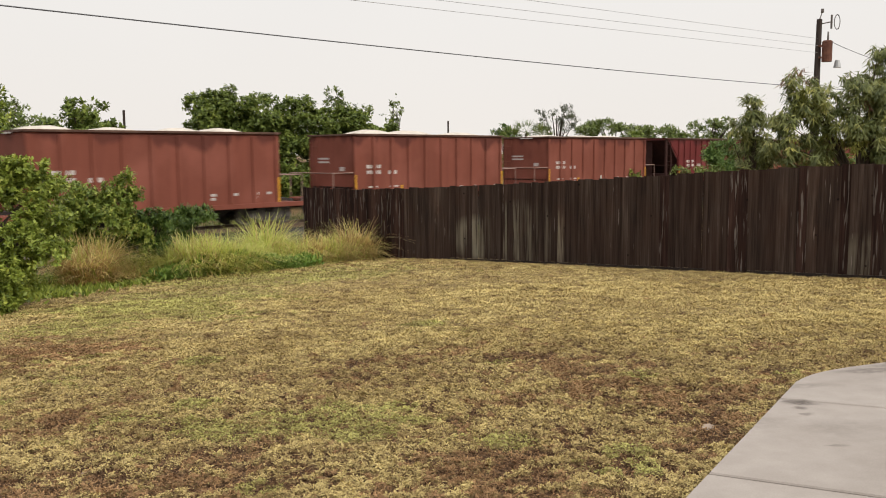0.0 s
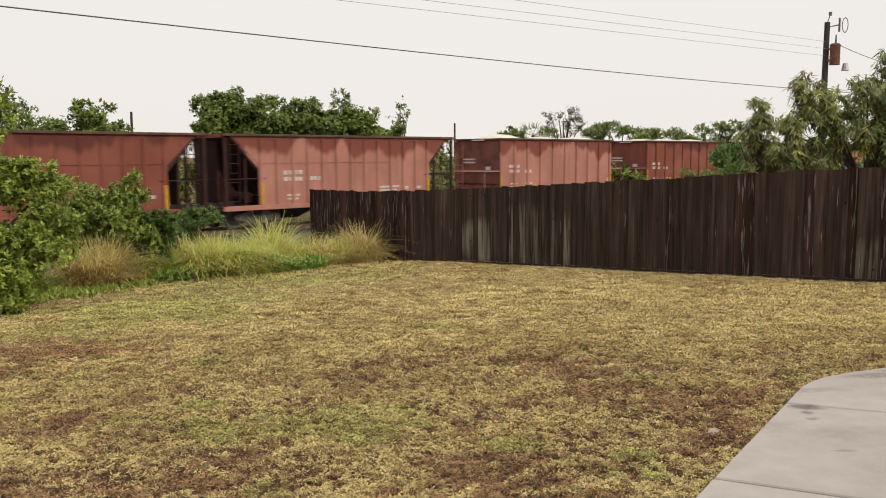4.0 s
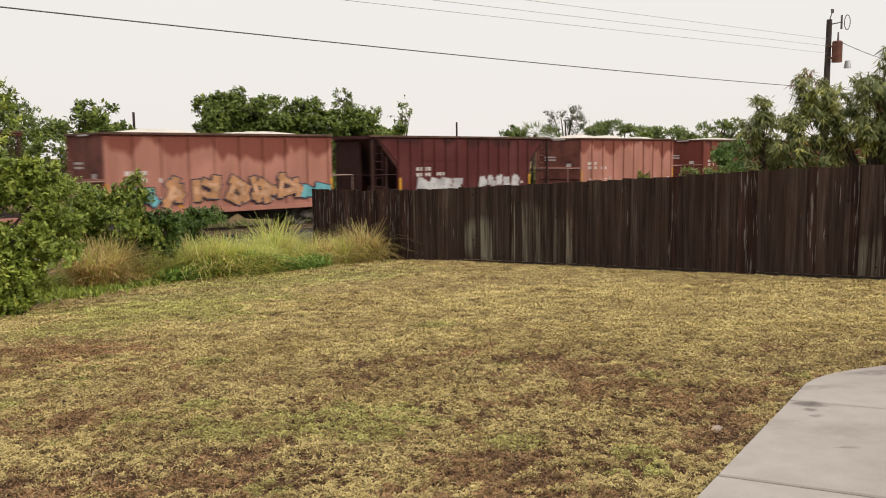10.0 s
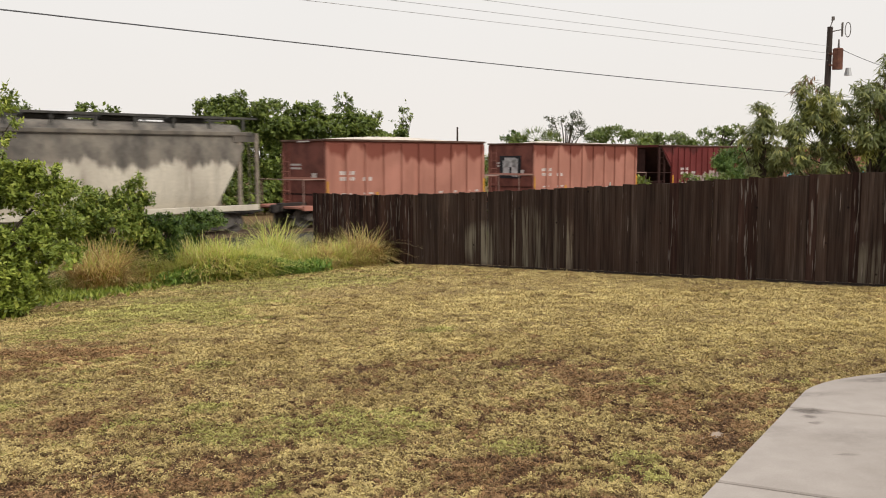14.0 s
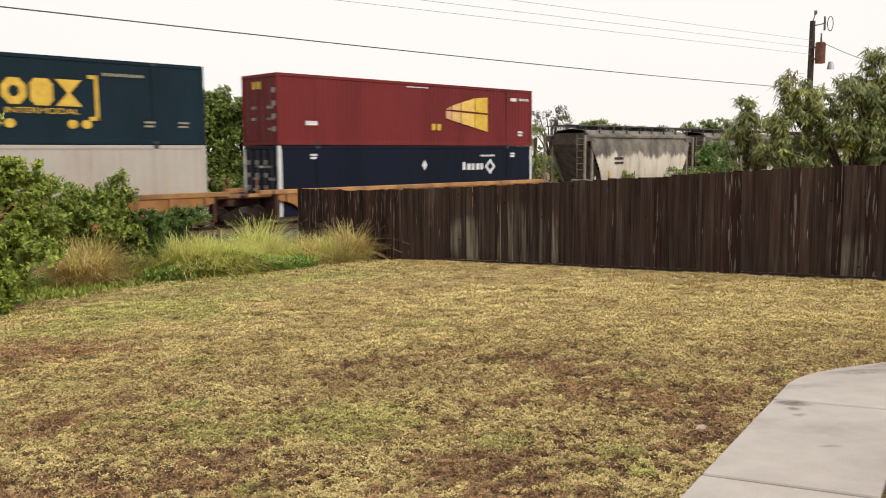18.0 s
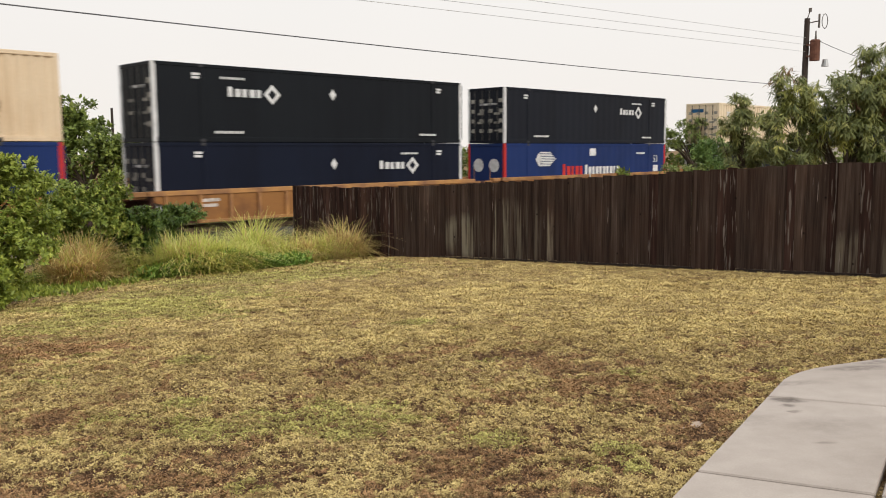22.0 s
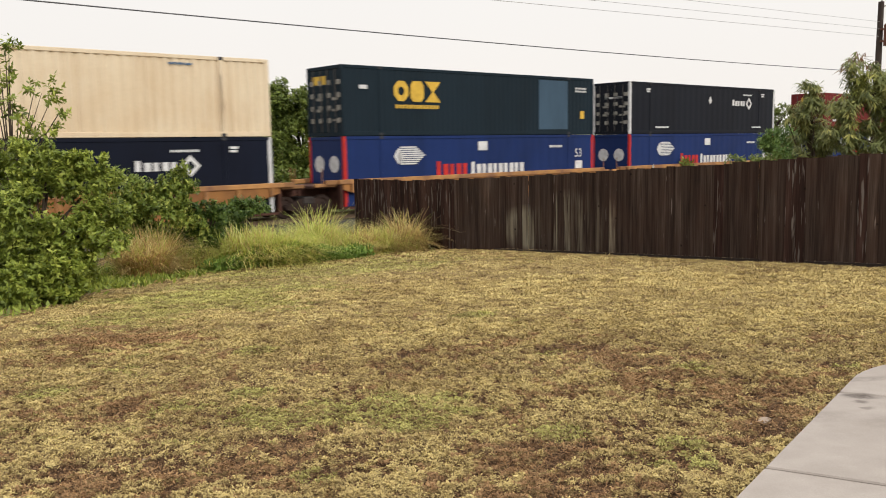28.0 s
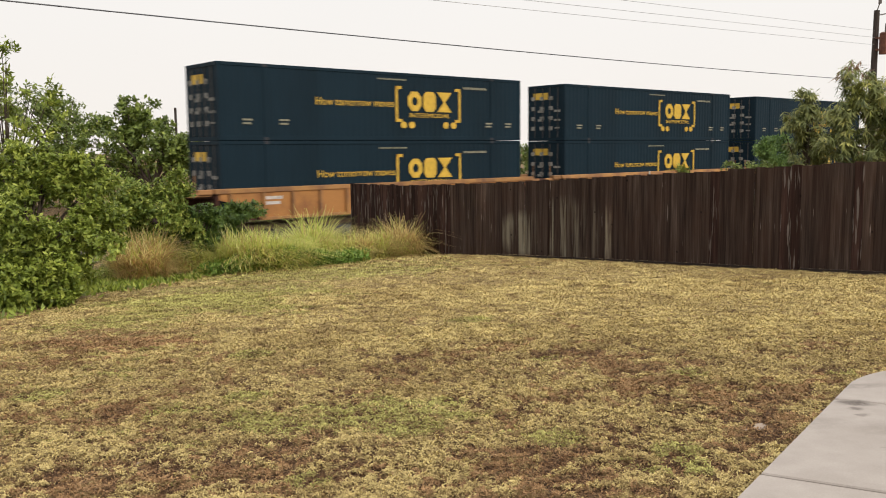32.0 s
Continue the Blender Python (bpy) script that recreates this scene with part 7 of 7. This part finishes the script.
# ---- the lawn's grass ----
def blade_mat(name, lo, mid, hi):
    m, n, l, b = nodes_of(name)
    geo = n.new("ShaderNodeNewGeometry")
    drift = noise_node(n, l, geo.outputs["Position"], 0.8, 3, 0.6)
    at = n.new("ShaderNodeAttribute")
    at.attribute_name = "clump_tone_and_shade"
    col = ramp_node(n, l, geo.outputs["Random Per Island"], (0.0, lo), (0.5, mid), (1.0, hi))
    col = mix_node(n, l, 0.8, col, ramp_node(n, l, drift, (0.3, (0.72, 0.66, 0.60)), (0.68, (1.12, 1.12, 1.08))), "MULTIPLY")
    # low values darken the blades: shade between clumps, put into the colour
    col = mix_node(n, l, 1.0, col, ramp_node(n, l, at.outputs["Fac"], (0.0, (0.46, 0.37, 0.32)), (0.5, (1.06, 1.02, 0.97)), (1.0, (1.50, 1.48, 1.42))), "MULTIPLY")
    l.new(col, b.inputs["Base Color"])
    b.inputs["Roughness"].default_value = 0.75
    b.inputs["Specular IOR Level"].default_value = 0.2
    return m


straw_turf = blade_mat("dry_turf_blades", (0.37, 0.292, 0.125), (0.42, 0.337, 0.148), (0.47, 0.382, 0.173))
brown_turf = blade_mat("withered_turf_blades", (0.22, 0.13, 0.065), (0.28, 0.17, 0.085), (0.35, 0.225, 0.115))
green_turf = blade_mat("green_turf_blades", (0.25, 0.24, 0.078), (0.32, 0.305, 0.10), (0.41, 0.385, 0.14))
GREEN_SPOTS = ((-0.65, 5.55, 0.26), (-0.23, 5.21, 0.24), (0.0, 5.9, 0.16), (0.3, 9.9, 0.3), (1.25, 4.27, 0.16), (1.27, 4.58, 0.16), (-1.1, 5.4, 0.24), (3.02, 6.42, 0.13), (-1.9, 8.1, 0.25), (-3.2, 6.6, 0.25), (0.65, 4.92, 0.2), (-0.7, 4.3, 0.14), (0.9, 7.4, 0.15), (1.9, 6.55, 0.16), (-1.5, 6.3, 0.2))
BANDS = ((2.9, 4.6, 17000), (4.6, 6.5, 11500), (6.5, 9.5, 6400), (9.5, 14.0, 2900), (14.0, 24.5, 1050))
py = np.concatenate([np.sqrt(RNG.uniform(lo * lo, hi * hi, int(per * 0.62 * (hi * hi - lo * lo)))) for lo, hi, per in BANDS])
px = py * RNG.uniform(-0.60, 0.66, len(py))
cover = turf_cover(px, py)
bare = cover + RNG.uniform(-0.03, 0.03, len(py)) < 0.0
keep = ~bare | (RNG.uniform(0, 1, len(py)) < np.interp(py, (4, 9, 13), (0.30, 0.16, 0.10)))
green = 0.34 * ripple(px, py, 0.8, 31, 5) + 0.34 * ripple(px, py, 3.3, 3, 15) + 0.22 * ripple(px, py, 11, 9, 2) + zone(px, py, OLIVE)
for a, b, r in GREEN_SPOTS:
    green = np.maximum(green, 0.62 - 0.3 * ((px - a) ** 2 + (py - b) ** 2) / (r * r))
wither = 0.35 * ripple(px, py, 1.1, 5, 41) + 0.4 * ripple(px, py, 4.0, 17, 8) + 0.35 * ripple(px, py, 9, 1, 2) + zone(px, py, BROWN) + 0.4 * zone(px, py, SOIL) - 0.4 * zone(px, py, THICK)
tone = np.where(bare | (wither > 0.17), 1, 0)
tone = np.where(~bare & (green + RNG.uniform(-0.08, 0.08, len(py)) > 0.36), 2, tone)
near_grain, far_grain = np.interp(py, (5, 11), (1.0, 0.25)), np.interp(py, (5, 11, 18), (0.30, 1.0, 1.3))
# clump colour plus painted shade: darker at thin cover and in small hollows
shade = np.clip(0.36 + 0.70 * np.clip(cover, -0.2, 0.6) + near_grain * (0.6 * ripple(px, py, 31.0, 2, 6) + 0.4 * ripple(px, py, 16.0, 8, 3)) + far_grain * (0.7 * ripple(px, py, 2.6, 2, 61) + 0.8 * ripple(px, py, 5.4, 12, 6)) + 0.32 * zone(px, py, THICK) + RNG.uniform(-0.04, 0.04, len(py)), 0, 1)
keep &= (px - F0.x) * FOUT.x + (py - F0.y) * FOUT.y > 0.10
left_edge = np.where(py < 14, -6.2 + 0.06 * (py - 10), -5.9 + 0.62 * (py - 16.5).clip(0) - 0.1)
keep &= px > left_edge
# keep off the concrete
over = (px - P_EDGE[0]) * P_OVER[0] + (py - P_EDGE[1]) * P_OVER[1]
curve = np.interp(px, (2.857, 2.97, 3.103, 3.25, 3.458, 3.832, 5.4, 9.0), (5.893, 6.01, 6.122, 6.21, 6.299, 6.417, 6.85, 7.85))
keep &= ~((over > -0.004) & (py < curve + 0.004))
for kind_no, mat, name, label in ((0, straw_turf, "lawn_grass", "short dry straw-coloured lawn grass in clumps over bare soil"), (1, brown_turf, "withered_grass", "short withered brown grass in clumps over bare soil"), (2, green_turf, "lawn_weeds", "scattered patches of short green grass and weeds in the lawn")):
    pick = keep & (tone == kind_no)
    bx, by, lights = px[pick], py[pick], shade[pick]
    k = len(bx)
    az = RNG.uniform(0, 2 * np.pi, k)
    el = np.abs(RNG.normal(0.30, 0.30, k))
    ln = RNG.uniform(0.014, 0.030, k) * (0.66 + 0.072 * by)
    wd = RNG.uniform(0.0055, 0.0090, k) * (0.62 + 0.10 * by)
    ax = np.stack([np.cos(az) * np.cos(el), np.sin(az) * np.cos(el), np.sin(el)], 1)
    side = unit(np.cross(ax, RNG.normal(0, 0.35, ax.shape) + [0, 0, 1])) * wd[:, None] * 0.5
    root = np.stack([bx, by, lawn_z(bx, by) + relief(bx, by) + RNG.uniform(-0.004, 0.010, k)], 1)
    mid = root + ax * ln[:, None] * 0.55 + [0, 0, 0.003]
    tip = root + ax * ln[:, None] - [0, 0, 0.003]
    sheet = quad_mesh(name, np.stack([root, mid + side, tip, mid - side], 1), mat)
    sheet.attributes.new("clump_tone_and_shade", "FLOAT", "FACE").data.foreach_set("value", lights.astype(np.float32))
    tagged(new(name, sheet), label, "grass", kind="stuff")
# a flat pale stone and small bits lying in the grass
litter = surface("pale_field_stone", (0.36, 0.28, 0.215), 0.9, 0, 0.3, 8, 60, 0.5)
for x, y, w in ((1.90, 5.04, 0.065), (1.80, 5.0, 0.03), (-1.75, 4.75, 0.032), (0.05, 3.75, 0.014)):
    z = float(lawn_z(x, y) + relief(np.array([x]), np.array([y]))[0])
    ob = thing("stone", "small flat pale stone lying in the dry grass", "stone", "stones in the lawn", m=pose(x, y, z - 0.004, 0, 0, w * 900))
    part("slab", Shape().slab([(-w, -w * 0.4), (-w * 0.3, -w * 0.55), (w * 0.7, -w * 0.45), (w, 0.0), (w * 0.5, w * 0.5), (-w * 0.6, w * 0.4)], 0, 0.016), litter, ob)

# ---- poles and wires ----
pole_wood = surface("dark_creosoted_pole", (0.06, 0.045, 0.038), 0.85, 0, 0.35, 3, 30, 0.4, stretch=(8, 8, 0.6))
wire_mat = surface("grey_cable", (0.10, 0.10, 0.105), 0.6, 0.1, 0.1)
pale_wire = surface("bare_aluminium_wire", (0.40, 0.40, 0.40), 0.5, 0.3, 0.1)
pole = thing("utility_pole", "dark wooden utility pole with a rusty transformer and bracket", "utility pole", m=pose(18.62, 37.75, -1.05))
part("shaft", Shape().rod((0, 0, 0), (0.12, 0.12, 8.42), 0.17, 14, 0.115), pole_wood, pole)
rusty = surface("rusty_tank", (0.17, 0.075, 0.05), 0.8, 0.1, 0.35, 4, 30, 0.2)
tank = Shape().rod((0.40, -0.12, 6.55), (0.40, -0.12, 7.40), 0.215, 16)
tank.rod((0.40, -0.12, 7.40), (0.40, -0.12, 7.47), 0.23, 16, 0.17)
can = part("transformer", tank, rusty, pole, "rust-brown transformer can", smooth=False)
part("bushing", Shape().rod((0.42, -0.12, 7.45), (0.42, -0.12, 7.85), 0.05, 8, 0.03), gear_grey, can)
part("hanger", Shape().box(0.05, 0.3, -0.12, 0.0, 6.7, 6.78).box(0.05, 0.3, -0.12, 0.0, 7.2, 7.28), rusty, can)
part("insulator", Shape().rod((0.12, 0.1, 8.42), (0.22, 0.08, 8.75), 0.022, 6).rod((0.22, 0.08, 8.7), (0.22, 0.08, 8.86), 0.07, 8), gear_grey, pole)
part("fuse_bracket", Shape().rod((0.1, 0.1, 8.2), (0.62, 0.02, 8.3), 0.025, 6).rod((0.62, 0.02, 8.0), (0.62, 0.02, 8.6), 0.045, 8), gear_grey, pole)
loop = Shape()
ring = [(0.84 + 0.13 * math.cos(a * math.pi / 6), 8.28 + 0.32 * math.sin(a * math.pi / 6), math.cos(a * math.pi / 6), math.sin(a * math.pi / 6)) for a in range(12)]
loop.add([(x + c * 0.02 * math.cos(w), -0.05 + 0.02 * math.sin(w), z + d * 0.02 * math.cos(w)) for x, z, c, d in ring for w in (0.0, 1.57, 3.14, 4.71)], [(i * 4 + k, i * 4 + (k + 1) % 4, (i + 1) % 12 * 4 + (k + 1) % 4, (i + 1) % 12 * 4 + k) for i in range(12) for k in range(4)])
part("jumper_loop", loop, gear_grey, pole)
lamp = Shape().rod((0.9, -0.1, 6.3), (0.9, -0.1, 6.62), 0.16, 10, 0.10)
part("meter_can", lamp, pale_wire, pole, "pale grey can")


def cable(label, a, b, sag, r, seg=28, metal=None):
    a, b = Vector(a), Vector(b)
    sh = Shape()
    pts = []
    for i in range(seg + 1):
        f = i / seg
        p = a.lerp(b, f)
        p.z -= sag * 4 * f * (1 - f)
        pts.append(p)
    u = (b - a).cross(Vector((0, 0, 1))).normalized()
    w = u.cross((b - a).normalized())
    ring = [(math.cos(k * 1.2566), math.sin(k * 1.2566)) for k in range(5)]
    sh.add([p + u * (c * r) + w * (d * r) for p in pts for c, d in ring], [(i * 5 + k, i * 5 + (k + 1) % 5, i * 5 + 5 + (k + 1) % 5, i * 5 + 5 + k) for i in range(seg) for k in range(5)])
    return tagged(new("overhead_cable", sh.mesh("overhead_cable", metal or wire_mat)), label, "cable")


def tp(s, across, z):
    v = TD * s + TN * across
    return (v.x, v.y, z)


cable("thick grey overhead cable running along the railway", tp(-40, 36, 7.9), tp(110, 36, 8.35), 0.75, 0.030)
top = (18.75, 37.85, 0)
for (s0, z0), (s1, z1) in (((12.7, 5.11), (38.58, 5.89)), ((15.41, 5.43), (38.55, 6.20)), ((18.93, 5.84), (37.92, 6.48))):
    slope = (z1 - z0) / (s1 - s0)
    z1 += slope * (38.98 - s1)
    cable("thin grey overhead wire leading to the pole", tp(-30, 15.8, z0 - slope * (s0 + 30)), tp(38.98, 15.8, z1), 0.0, 0.007, metal=pale_wire)
cable("thin service wire leading away from the pole", (19.1, 37.75, 6.45), (33.0, 52.0, 6.6), 0.35, 0.014)
for x, y, z, h in ((-19.03, 61.8, 4.75, 0.11), (4.82, 80.7, 4.6, 0.10)):
    far_pole = thing("far_pole", "thin dark wooden pole in the distance", "pole", m=pose(x, y, -1.8))
    part("shaft", Shape().rod((0, 0, 0), (0, 0, z + 1.8), h, 8, h * 0.8), pole_wood, far_pole)

motions()
